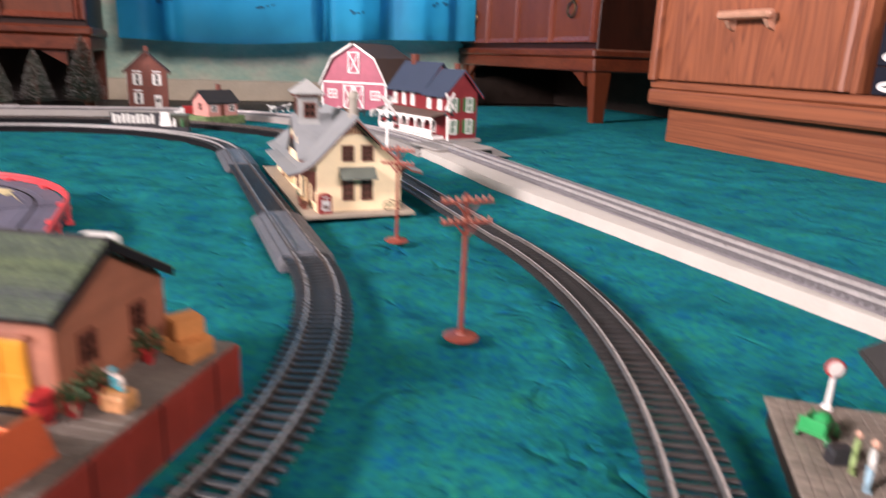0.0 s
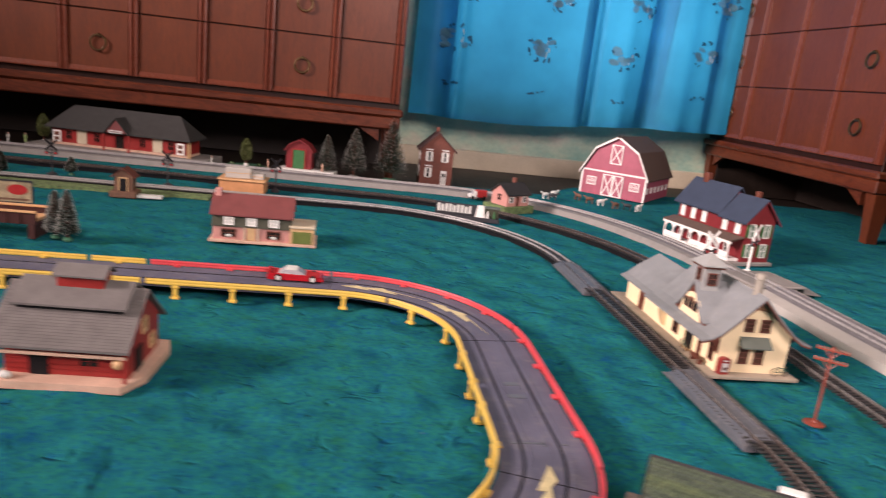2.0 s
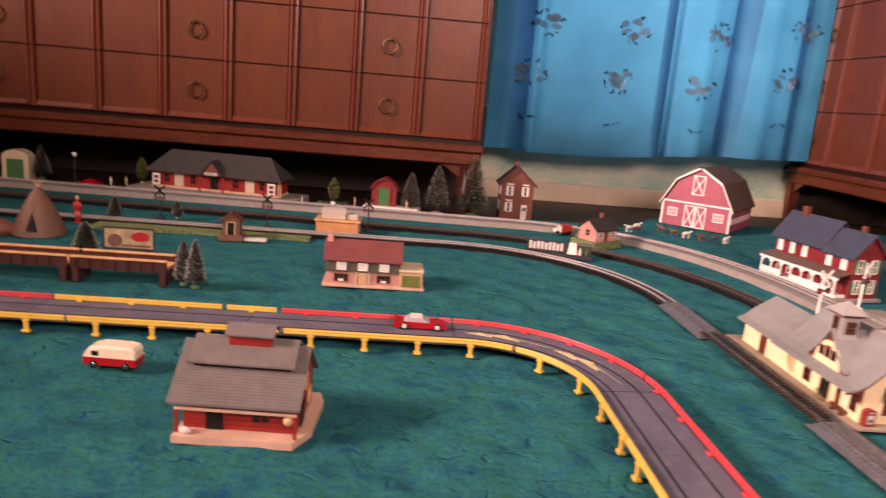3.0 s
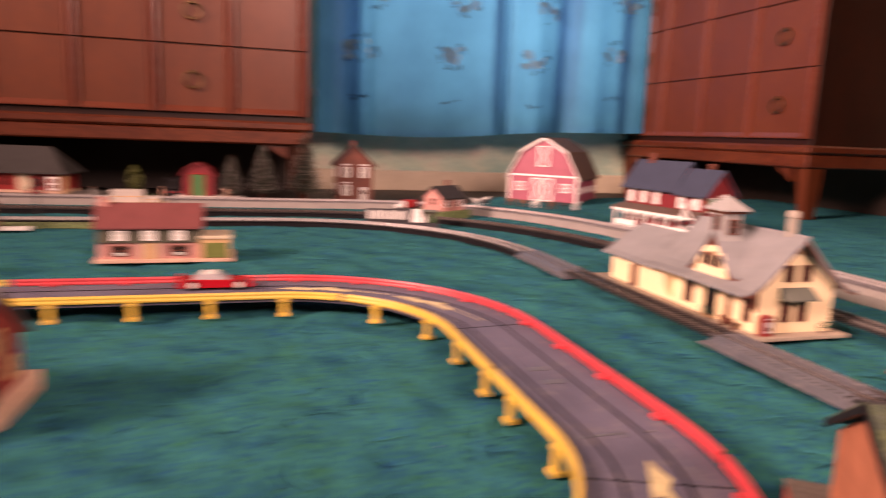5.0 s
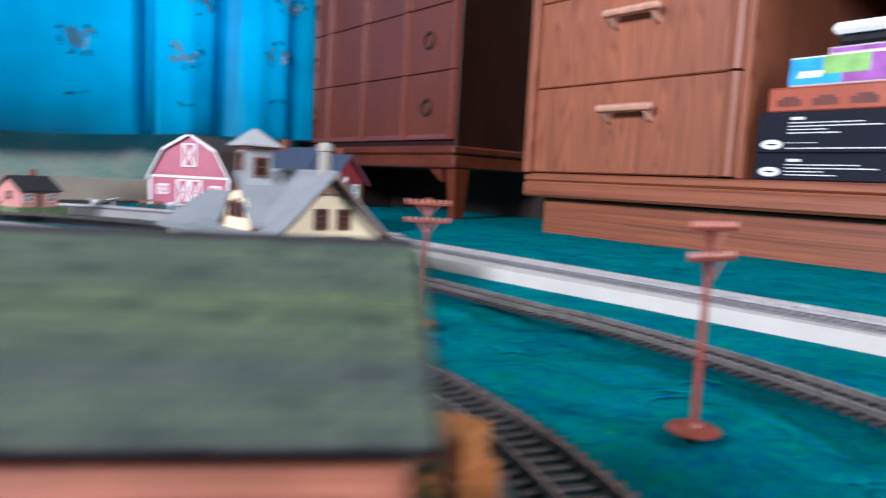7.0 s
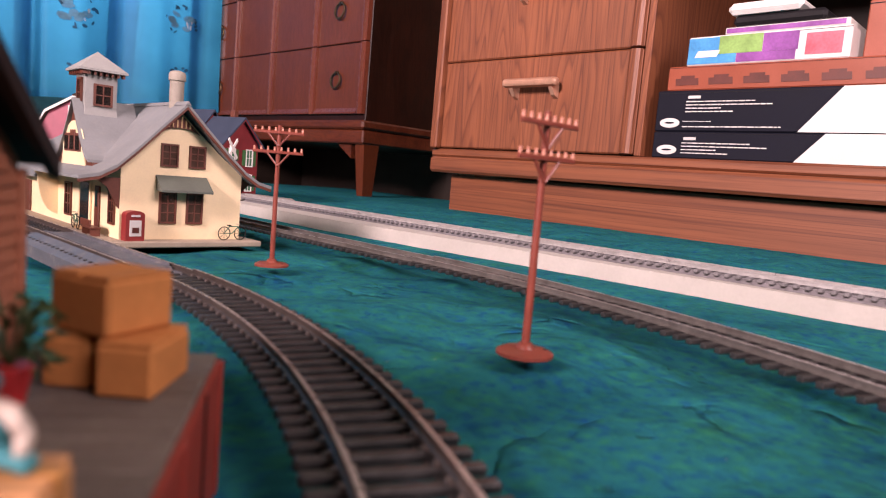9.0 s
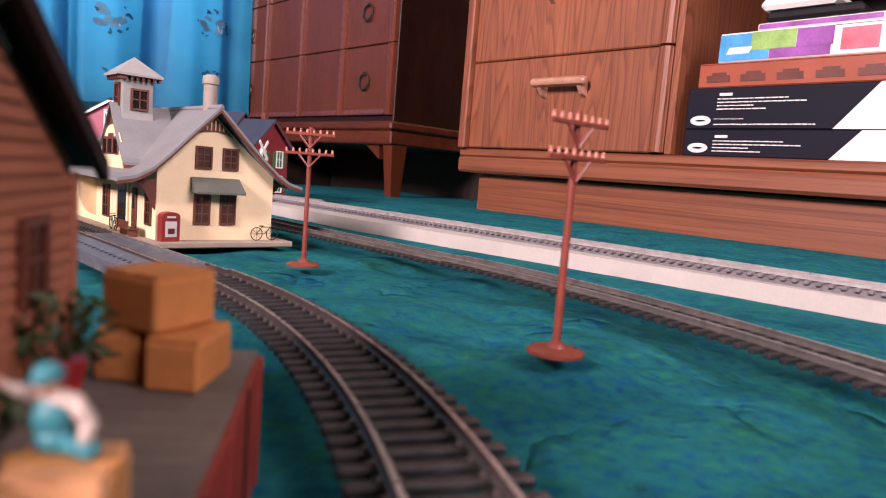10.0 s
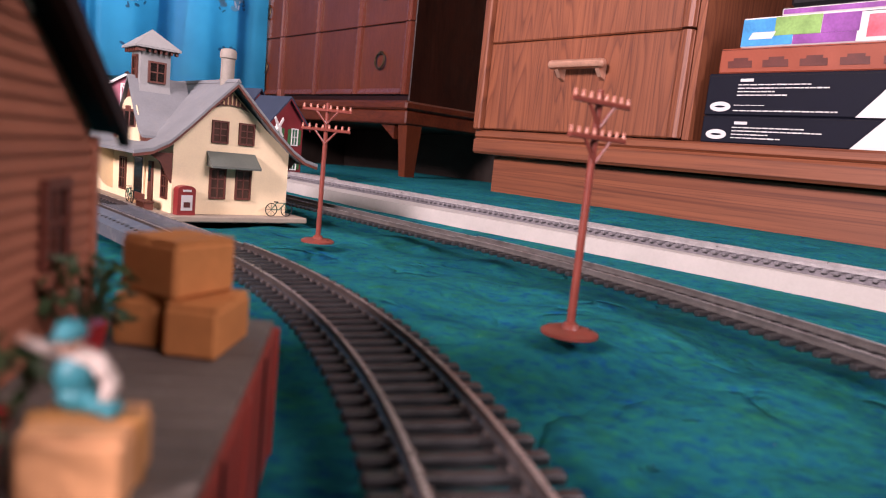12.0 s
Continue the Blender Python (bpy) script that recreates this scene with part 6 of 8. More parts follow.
def platform():
    p = thing("house_platform", "raised model platform with grey plank top and brick-red sides", "platform", (HX, HY, 0.0), -34)
    u0, u1, y0, y1 = -0.052, 0.0600, -0.088, 0.041
    part("core", Geo().box(u0 + 0.001, u1 - 0.001, y0 + 0.001, y1 - 0.001, -0.002, HFLOOR - 0.0012), PLATRED, p)
    n = 30
    for i in range(n):
        y = y0 + (y1 - y0) * i / n
        part("plank", Geo().box(u0, u1, y + 0.0001, y + (y1 - y0) / n - 0.0001, HFLOOR - 0.0011, HFLOOR, 0.0002), PLATTOP, p)
    for i in range(4):
        a, b = y0 + (y1 - y0) * i / 4, y0 + (y1 - y0) * (i + 1) / 4
        part("side_panel", Geo().box(u1 - 0.0010, u1 + 0.0006, a + 0.0006, b - 0.0006, -0.002, HFLOOR - 0.0012, 0.0003), PLATRED, p)
        part("post", Geo().box(u1 - 0.0011, u1 + 0.0010, b - 0.0011, b + 0.0011, -0.002, HFLOOR - 0.0012, 0.0003), PLATRED, p)
        part("joint", Geo().box(u1 + 0.0006, u1 + 0.0009, (a + b) / 2 - 0.0003, (a + b) / 2 + 0.0003, -0.002, HFLOOR - 0.0013), BLACKTRIM, p)
    for i in range(4):
        a, b = u0 + (u1 - u0) * i / 4, u0 + (u1 - u0) * (i + 1) / 4
        part("side_panel", Geo().box(a + 0.0006, b - 0.0006, y1 - 0.0008, y1 + 0.0006, -0.002, HFLOOR - 0.0012, 0.0003), PLATRED, p)


platform()


def green_house():
    h = thing("clapboard_house", "terracotta clapboard model house with mossy green shingle roof and amber doors", "house", (HX + 0.0005, HY + 0.0008, HFLOOR), HTURN - 1.7)
    hl, hw, he, hr = 0.0352, 0.0250, 0.0298, 0.0465
    hb, hbe = 0.0312, 0.0272
    eave, ridge = 0.0321, 0.0490
    part("core", Geo().prism([(-hw, 0.0002), (-hw, he + 0.003), (0, hr - 0.001), (hb, hbe + 0.0015), (hb, 0.0002)], "x", -hl, hl), ORANGEWALL, h)
    pitch = 0.00205
    boards(h, "siding_board", -hl, hl, 0.0004, he, -hw, pitch, ORANGEWALL)
    boards(h, "siding_board", -hl, hl, 0.0004, hbe, -hb, pitch, ORANGEWALL, pose(0, 0, 0, 0, 0, 180))

    def trim(z):
        k = hw if z < he else max(0.0, hw * (hr - 0.002 - z) / (hr - he))
        b = hb if z < hbe else max(0.0, hb * (hr - 0.002 - z) / (hr - hbe))
        return (-k, b)

    def trim_far(z):
        return (-trim(z)[1], -trim(z)[0])

    boards(h, "siding_board", -hw, hb, 0.0004, hr - 0.002, -hl, pitch, ORANGEWALL, pose(0, 0, 0, 0, 0, 90), 0.0006, trim)
    boards(h, "siding_board", -hb, hw, 0.0004, hr - 0.002, -hl, pitch, ORANGEWALL, pose(0, 0, 0, 0, 0, -90), 0.0006, trim_far)
    for sx in (-1, 1):
        for y, top in ((-hw, he), (hb, hbe)):
            part("corner_board", Geo().box(sx * hl - 0.0010, sx * hl + 0.0010, y - 0.0010, y + 0.0010, 0.0, top, 0.0002), ORANGEWALL, h)
    # roof: lapped shingle courses over a black-edged deck, painted shade along the front eave
    slope = (ridge - eave) / 0.0295
    back = 0.0355
    out = [(-0.0295, eave), (0.0, ridge), (back, ridge - slope * back)]
    part("roof_deck", Geo().prism(slabs(out, 0, 0.0010), "x", -0.0396, 0.0384), BLACKTRIM, h)
    n = 16
    for s in (-1, 1):
        for k in range(n):
            t0, t1 = k / n, (k + 1.0) / n
            reach = 0.0297 if s < 0 else back + 0.0002
            ya, za = s * reach * (1 - t0), ridge - 0.0003 - slope * reach * (1 - t0)
            yb, zb = s * reach * (1 - t1), ridge - 0.0003 - slope * reach * (1 - t1)
            course = [(ya, za + 0.0003), (ya, za + 0.00135), (yb, zb + 0.0007), (yb, zb + 0.0003)]
            if s > 0:
                part("shingle_course", Geo().prism(course, "x", -0.0398, 0.0386), GREENROOF, h)
                continue
            w = 0.0784 / 18
            wide, slim = Geo().prism(course, "x", 0.00014, w - 0.00014).mesh("shingle"), Geo().prism([(y, z + 0.00012) for y, z in course], "x", 0.00022, w - 0.00014).mesh("shingle")
            # every other course is laid half a shingle over, with a half piece at each end
            lag = k % 2
            for i in range(18 - lag):
                part("shingle", slim if (i * 7 + int(t0 * 90)) % 4 == 0 else wide, GREENROOF, h, at=pose(-0.0398 + (i + 0.5 * lag) * w, 0, 0))
            if lag:
                half = Geo().prism(course, "x", 0.00014, w / 2 - 0.00014).mesh("shingle")
                part("shingle", half, GREENROOF, h, at=pose(-0.0398, 0, 0))
                part("shingle", half, GREENROOF, h, at=pose(0.0386 - w / 2, 0, 0))
    part("ridge_cap", Geo().prism([(-0.0016, ridge - 0.0004), (0, ridge + 0.0012), (0.0016, ridge - 0.0004)], "x", -0.0399, 0.0387), ROOFDARK, h)
    for sx in (-1, 1):
        part("bargeboard", Geo().prism(slabs([(-0.0288, eave + 0.0003), (0.0, ridge - 0.0004), (back - 0.0007, ridge - slope * back + 0.0003)], 0, 0.0030), "x", (sx * 0.0394 - 0.0006) - 0.0007, (sx * 0.0394 - 0.0006) + 0.0007), BLACKTRIM, h, "black roof edge board")
    part("chimney_cap", Geo().box(0.022, 0.0345, 0.0060, 0.0125, ridge - 0.011, ridge - 0.0012, 0.0006), WHITE, h, "white cap piece on the ridge")
    y = -hw - 0.0006
    d = part("door", Geo().box(-0.0306, -0.0212, y - 0.0012, y, 0.0005, 0.0238, 0.0003), AMBER, h, "amber painted door")
    for i in range(2):
        for k in range(2):
            part("pane", Geo().box(-0.0287 + i * 0.0033, -0.0265 + i * 0.0033, y - 0.0015, y - 0.0012, 0.0172 + k * 0.0027, 0.0191 + k * 0.0027, 0.0002), DARKPANE, d)
    pane_window(h, -0.0122, 0.0120, 0.0085, 0.0105, y, STABROWN, DARKPANE, "window", (1, 1), 0.0012)
    for x0, x1 in ((0.0083, 0.0170), (0.0176, 0.0263)):
        d = part("door", Geo().box(x0, x1, y - 0.0012, y, 0.0005, 0.0238, 0.0003), AMBER, h, "amber double door leaf")
        part("door_rail", Geo().box(x0, x1, y - 0.0017, y - 0.0012, 0.0105, 0.0118), AMBER, d)
        part("door_panel", Geo().box(x0 + 0.0012, x1 - 0.0012, y - 0.0015, y - 0.0012, 0.0128, 0.0224), AMBER, d)
    part("lintel", Geo().box(0.0068, 0.0278, y - 0.0016, y, 0.0240, 0.0254, 0.0003), ORANGEWALL, h)
    part("doorstep", Geo().box(0.0070, 0.0265, y - 0.0040, y, 0.0, 0.0010, 0.0002), BLACKTRIM, h)
    gable = Matrix.Translation((hl + 0.0006, 0, 0)) @ pose(0, 0, 0, 0, 0, 90)
    for yy in (-0.0120, 0.0150):
        w = pane_window(h, yy, 0.0123, 0.0058, 0.0085, 0.0, STABROWN, DARKPANE, "window", (1, 1), 0.0010, gable, 0.0012)
        part("sill", Geo().box(yy - 0.0050, yy + 0.0050, -0.0016, 0, 0.0093, 0.0109, 0.0002, gable), ORANGEWALL, w)


green_house()


def crate(name, label, x, y, z, w, d, h, turn=0.0, material=None, bands=True):
    c = thing(name, label, "crate", (x, y, z), turn)
    part("body", Geo().box(-w / 2, w / 2, -d / 2, d / 2, 0.0, h - 0.0005, 0.0005), material or CRATE, c)
    for s in (-1, 1):
        part("top_flap", Geo().box(-w / 2 + 0.0002, w / 2 - 0.0002, s * d / 4 - d / 4 + 0.0002, s * d / 4 + d / 4 - 0.0002, h - 0.0005, h, 0.0002), material or CRATE, c)
    if bands:
        part("strap", Geo().box(-w / 2 - 0.0002, w / 2 + 0.0002, -0.0007, 0.0007, 0.0004, h + 0.0002), STABROWN_LIGHT, c)
    return c


PALECRATE = plain("pale_tan_crate", (0.60, 0.29, 0.125), 0.6, 0, 0.14, 70, 700, 0.25)
STABROWN_LIGHT = plain("brown_strap", (0.50, 0.23, 0.065), 0.6, 0, 0.15, 90, 900)
crate("crate", "orange-tan cardboard crate at the back of a stack", 0.0408, 0.2540, HFLOOR, 0.0062, 0.0090, 0.0071, -44, None, False)
crate("crate", "orange-tan cardboard crate standing in front of two others", 0.0465, 0.2477, HFLOOR, 0.0073, 0.0129, 0.0071, -44, None, False)
crate("crate", "orange-tan cardboard crate bridging two others in a stack", 0.0438, 0.2520, HFLOOR + 0.0072, 0.0110, 0.0102, 0.0078, 23, None, False)
crate("crate", "pale tan wooden crate under the seated figure", 0.0231, 0.2158, HFLOOR, 0.0082, 0.0079, 0.0057, -33, PALECRATE)


def figure_mesh(name, pieces):
    """One mesh from several coloured lumps."""
    me, vs, fs, slots = bpy.data.meshes.new(name), [], [], []
    for k, (g, m_) in enumerate(pieces):
        fs += [tuple(i + len(vs) for i in f) for f in g.f]
        vs += g.v
        slots += [k] * len(g.f)
        me.materials.append(m_)
    me.from_pydata(vs, [], fs)
    me.polygons.foreach_set("material_index", slots)
    me.polygons.foreach_set("use_smooth", [True] * len(fs))
    me.update()
    return me


SLEEVE = plain("buff_sleeve_paint", (0.52, 0.43, 0.37), 0.6, 0, 0.12, 200, 900)


def seated_figure(at, turn):
    legs = Geo().ball((0.0002, 0.0003, 0.0016), (0.0026, 0.0020, 0.0018), 12)
    for q in (0.6, 1.5):
        legs.cyl((0.0010, -0.0002, 0.0012), (0.0046, 0.0004 - 0.0014 * q, 0.0012), 0.0011, 0.0009, 10).ball((0.0047, 0.0002 - 0.0014 * q, 0.0011), (0.0012, 0.0009, 0.0010), 8)
    bib = Geo().ball((-0.0002, 0.0002, 0.0040), (0.0024, 0.0018, 0.0027), 12)
    shirt = Geo().ball((0.0003, 0.0006, 0.0060), (0.0026, 0.0015, 0.0013), 12)
    shirt.cyl((-0.0020, 0.0004, 0.0064), (-0.0058, 0.0002, 0.0074), 0.0010, 0.0006, 8)
    shirt.cyl((0.0020, 0.0004, 0.0062), (0.0042, -0.0004, 0.0040), 0.0011, 0.0010, 8).ball((0.0042, -0.0004, 0.0040), 0.0010, 8).cyl((0.0042, -0.0004, 0.0040), (0.0040, -0.0012, 0.0014), 0.0010, 0.0008, 8)
    head = Geo().ball((-0.0008, 0.0, 0.0080), (0.0014, 0.0015, 0.0016), 12).ball((0.0039, -0.0013, 0.0009), 0.0008, 8).ball((-0.0062, 0.0002, 0.0076), 0.0008, 8)
    cap = Geo().ball((-0.0008, 0.0003, 0.0091), (0.0018, 0.0019, 0.0014), 12).box(-0.0020, 0.0004, -0.0026, -0.0010, 0.0086, 0.0089, 0.0001)
    ob = part("toy_figure", figure_mesh("toy_figure", [(legs, BLUETOY), (bib, BLUETOY), (shirt, SLEEVE), (head, SKIN), (cap, BLUETOY)]), BLUETOY)
    ob.matrix_world = pose(*at, 0, 0, turn) @ Matrix.Scale(0.72, 4)
    return tagged(ob, "small painted toy figure in teal overalls seated on a crate ", "figurine")


seated_figure((0.0226, 0.2175, HFLOOR + 0.0058), -42)


PALEBLUE = plain("pale_blue_figure_paint", (0.30, 0.48, 0.58), 0.55, 0, 0.12, 200, 900)


def plain_figure(at, turn, material, label, h=0.021, name="toy_figure", trousers=None):
    k = h / 0.021
    legs = Geo()
    for s in (-1, 1):
        legs.cyl((s * 0.0011 * k, 0, 0), (s * 0.0009 * k, 0, 0.0095 * k), 0.0009 * k, 0.0012 * k, 8).box(s * 0.0011 * k - 0.0008 * k, s * 0.0011 * k + 0.0008 * k, -0.0018 * k, 0.0009 * k, 0, 0.0008 * k)
    body = Geo().ball((0, 0, 0.0132 * k), (0.0022 * k, 0.0015 * k, 0.0042 * k), 10)
    for s in (-1, 1):
        body.cyl((s * 0.0021 * k, 0, 0.0158 * k), (s * 0.0027 * k, -0.0006 * k, 0.0100 * k), 0.0008 * k, 0.0006 * k, 8)
    head = Geo().ball((0, 0, 0.0192 * k), (0.0014 * k, 0.0015 * k, 0.0018 * k), 8)
    ob = part(name, figure_mesh(name, [(body, material), (legs, trousers or material), (head, SKIN)]), material)
    ob.matrix_world = pose(*at, 0, 0, turn)
    return tagged(ob, label, "figurine", "toy figures")


def potted_plant(u, v, h, label):
    x, y, z = on_platform(u, v)
    p = thing("potted_plant", label, "plant", (x, y, z))
    part("pot", Geo().lathe([(0.0016, 0), (0.0025, 0.0042), (0.0027, 0.0042), (0.0027, 0.0049), (0.0022, 0.0049)], 12), BARREL, p, "small red pot", True)
    rnd = random.Random(int(u * 1e5) + 7)
    g = Geo()
    for i in range(90):
        a, r, zz = rnd.uniform(0, 6.283), 0.0052 * math.sqrt(rnd.random()), 0.0045 + rnd.random() * h
        c = Vector((r * math.cos(a), r * math.sin(a), zz))
        q = Euler((rnd.uniform(-1.2, 1.2), rnd.uniform(-1.2, 1.2), a)).to_matrix()
        s = rnd.uniform(0.0008, 0.0017)
        g.add([c + q @ Vector(v_) for v_ in ((-s, 0, 0), (0, -s * 0.45, s * 0.15), (s * 1.2, 0, 0), (0, s * 0.45, s * 0.15))], [(0, 1, 2, 3)])
    for i in range(6):
        a = i * 1.05
        g.cyl((0, 0, 0.0045), (0.003 * math.cos(a), 0.003 * math.sin(a), 0.0045 + h * 0.8), 0.0002, 0.00015, 4)
    part("foliage", g, LEAF, p, kind="stuff")


potted_plant(0.0410, -0.0125, 0.0085, "leafy green plant in a small red pot by the crates")
potted_plant(0.0405, 0.0170, 0.0070, "leafy green plant in a red pot by the gable wall")
potted_plant(0.0390, 0.0262, 0.0060, "low green plant in a red pot at the house corner")


def barrel(x, y, z):
    b = thing("barrel", "small red barrel with dark hoops beside the amber doors", "barrel", (x, y, z))
    part("body", Geo().lathe([(0.0034, 0), (0.0040, 0.004), (0.0040, 0.006), (0.0034, 0.0098), (0.0030, 0.0098), (0.0030, 0.0094)], 16), BARREL, b, "", True)
    for zz in (0.0022, 0.0076):
        part("hoop", Geo().lathe([(0.0039, zz - 0.0004), (0.0040, zz - 0.0004), (0.0040, zz + 0.0004), (0.0039, zz + 0.0004)], 16), BLACKTRIM, b)


barrel(0.0022, 0.2140, HFLOOR)


def toy_tractor():
    x, y, z = on_platform(0.0145, 0.0535)
    t = thing("toy_truck", "bright orange plastic toy truck with an open bed on the platform", "toy truck", (x, y, z), -36)
    bed = Geo().box(-0.004, 0.026, -0.0075, 0.0075, 0.0030, 0.0042, 0.0003).box(-0.004, 0.026, -0.0075, -0.0065, 0.0042, 0.0088, 0.0003).box(-0.004, 0.026, 0.0065, 0.0075, 0.0042, 0.0088, 0.0003).box(-0.004, -0.003, -0.0065, 0.0065, 0.0042, 0.0100, 0.0003)
    part("cargo_bed", bed, TOYORANGE, t)
    part("tailgate", Geo().prism([(0.0325, 0.0008), (0.0338, 0.0008), (0.0288, 0.0136), (0.0274, 0.0130)], "y", -0.0105, 0.0105), TOYORANGE_DARK, t, "dark orange slanted tailgate")
    cab = part("cab", Geo().prism([(-0.030, 0.0030), (-0.030, 0.0078), (-0.0200, 0.0092), (-0.0160, 0.0140), (-0.0070, 0.0140), (-0.0055, 0.0030)], "y", -0.0070, 0.0070), TOYORANGE, t)
    part("windscreen", Geo().prism([(-0.0203, 0.0094), (-0.0165, 0.0136), (-0.0170, 0.0138), (-0.0208, 0.0096)], "y", -0.0058, 0.0058), CARGLASS, cab)
    part("load", Geo().ball((0.006, 0.0, 0.0072), (0.0062, 0.0046, 0.0036), 12), PALETOY, t, "pale sack in the bed", True)
    part("load", Geo().ball((0.017, 0.001, 0.0070), (0.0058, 0.0045, 0.0036), 12), BARREL, t, "red bundle in the bed", True)
    w = Geo().cyl((0, -0.0015, 0), (0, 0.0015, 0), 0.0030, 0.0030, 16).mesh("wheel", True)
    for px in (-0.0220, 0.0020, 0.0200):
        for py in (-0.0072, 0.0072):
            part("wheel", w, RUBBER, t, at=pose(px, py, 0.0030))


TOYORANGE_DARK = plain("dark_orange_plastic", (0.42, 0.07, 0.02), 0.45, 0, 0.1, 60, 700)
toy_tractor()

# ---- telegraph poles ----


def telegraph_pole(at, turn):
    p = thing("telegraph_pole", "rust-brown plastic model telegraph pole with two crossarms on a round foot", "pole", at, turn, "telegraph poles")
    foot = part("foot", Geo().lathe([(0.0083, 0), (0.0083, 0.0009), (0.0070, 0.0016), (0.0028, 0.0019), (0.0020, 0.0034), (0.0015, 0.0036)], 24), POLE, p, "", True)
    part("peg_hole", Geo().cyl((0.0052, -0.0030, 0.0013), (0.0052, -0.0030, 0.0018), 0.0006, 0.0006, 8), BLACKTRIM, foot)
    part("shaft", Geo().cyl((0, 0, 0.0030), (0, 0, 0.0690), 0.00125, 0.0010, 12), POLE, p, "", True)
    for z in (0.0655, 0.0560):
        arm = part("crossarm", Geo().box(-0.0120, 0.0120, -0.0017, -0.0006, z - 0.0007, z + 0.0007, 0.0002), POLE, p)
        for i in range(8):
            x = -0.0112 + i * 0.0032
            if abs(x) > 0.001:
                part("insulator", Geo().lathe([(0.0005, 0), (0.0006, 0.0006), (0.0004, 0.0011), (0.0006, 0.0014), (0.0003, 0.0018)], 8, (x, -0.0011, z + 0.0007)), POLETIP, arm, "", True)
        for s in (-1, 1):
            part("brace", Geo().cyl((0, -0.0010, z - 0.0068), (s * 0.0052, -0.0012, z - 0.0006), 0.0005, 0.0005, 6), POLE, p)
    return p


pole = telegraph_pole((0.1645, 0.2730, 0.0040), -4)
copy_thing(pole, pose(0.1890, 0.4505, 0.002, 0, 0, -38))

# ---- boxes on the cabinet shelf ----


def shelf_box(label, x0, x1, y0, y1, z0, z1, material):
    b = thing("storage_box", label, "box", ((x0 + x1) / 2, (y0 + y1) / 2, z0), 0, "boxes on the shelf")
    w, d, h = (x1 - x0) / 2, (y1 - y0) / 2, z1 - z0
    part("carton", Geo().box(-w, w, -d, d, 0, h, 0.0015), material, b)
    part("lid_seam", Geo().box(-w - 0.0003, -w + 0.001, -d, d, h * 0.93, h * 0.945), BLACKTRIM, b)

    def mark(name, ya, yb, za, zb, mat_, txt="", lean=0.0, out=0.0006):
        """A printed patch on the front: distances from the left end as seen, and up."""
        g = Geo().prism([(d - ya, za), (d - yb, za), (d - yb - lean, zb), (d - ya - lean, zb)], "x", -w - out, -w + 0.0001)
        part(name, g, mat_, b, txt)

    def words(ya, yb, za, zb, seed):
        """A line of print as short bars."""
        rw, y = random.Random(seed), ya
        while y < yb - 0.002:
            e = min(yb, y + rw.uniform(0.003, 0.009))
            mark("print_line", y, e, za + rw.uniform(0, 0.0002), zb - rw.uniform(0, 0.0003), PAPERWHITE, "short white print bar")
            y = e + 0.0010

    def oval(yc, zc, ry, rz):
        part("emblem", Geo().prism([(d - yc + ry * math.cos(q), zc + rz * math.sin(q)) for q in [math.pi * i / 10 for i in range(20)]], "x", -w - 0.0006, -w + 0.0001), PAPERWHITE, b, "white oval emblem")
        part("emblem", Geo().prism([(d - yc + ry * 0.50 * math.cos(q), zc + rz * 0.20 * math.sin(q)) for q in [math.pi * i / 10 for i in range(20)]], "x", -w - 0.0009, -w + 0.0001), BLACKBOX, b, "dark bar on the emblem")
    mark.words, mark.oval = words, oval
    return mark


SH = 0.1046
for z0, z1 in ((SH, 0.1385), (0.1390, 0.1905)):
    mk = shelf_box("flat black card box with white print and white corner", 0.842, 1.02, 0.235, 0.601, z0, z1, BLACKBOX)
    h = z1 - z0
    top = h - 0.007
    mk("print_line", 0.042, 0.058, top - 0.0035, top, PAPERWHITE, "white heading bar")
    for i, wd in enumerate((0.085, 0.105, 0.045, 0.060)):
        mk.words(0.040, 0.040 + wd, top - 0.0080 - i * 0.0042, top - 0.0064 - i * 0.0042, i + int(h * 1000))
    mk.oval(0.0205, 0.0105, 0.0135, 0.0062)
    if z0 > SH:
        mk.words(0.038, 0.160, 0.0050, 0.0066, 5)
        mk.words(0.038, 0.075, 0.0120, 0.0130, 6)
    mk("white_corner", 0.176, 0.364, 0.0004, h - 0.0004, PAPERWHITE, "slanting white end panel", 0.042 if z0 > SH else 0.030)
mk = shelf_box("rust-orange card box printed with a row of dark wagon shapes", 0.846, 1.00, 0.262, 0.592, 0.1910, 0.2215, ORANGEBOX)
for i in range(6):
    y = 0.012 + i * 0.043
    mk("wagon_print", y, y + 0.030, 0.0065, 0.0150, PRINTDARK, "dark printed wagon shape", -0.001)
    mk("wagon_print", y + 0.006, y + 0.024, 0.0150, 0.0185, PRINTDARK, "dark printed wagon shape")
mk = shelf_box("thin colourful box with cyan, lime, purple and white print", 0.850, 0.99, 0.385, 0.571, 0.2220, 0.2580, PAPERWHITE)
mk("print_block", 0.001, 0.062, 0.002, 0.0340, PRINTCYAN, "cyan printed area")
mk("print_block", 0.040, 0.092, 0.0130, 0.0345, PRINTLIME, "lime printed area", 0, 0.0008)
mk("print_block", 0.0625, 0.130, 0.002, 0.0128, PRINTPURPLE, "purple printed area")
mk("print_block", 0.0925, 0.132, 0.0130, 0.0340, PRINTPURPLE, "purple printed area")
mk("print_block", 0.140, 0.178, 0.006, 0.0300, PRINTPINK, "pink printed picture")
mk("print_block", 0.010, 0.038, 0.010, 0.018, PALETOY, "pale printed shape", 0.004, 0.0009)
mk = shelf_box("thin grey box lying on the colourful one", 0.855, 0.98, 0.390, 0.528, 0.2585, 0.2680, PALETOY)
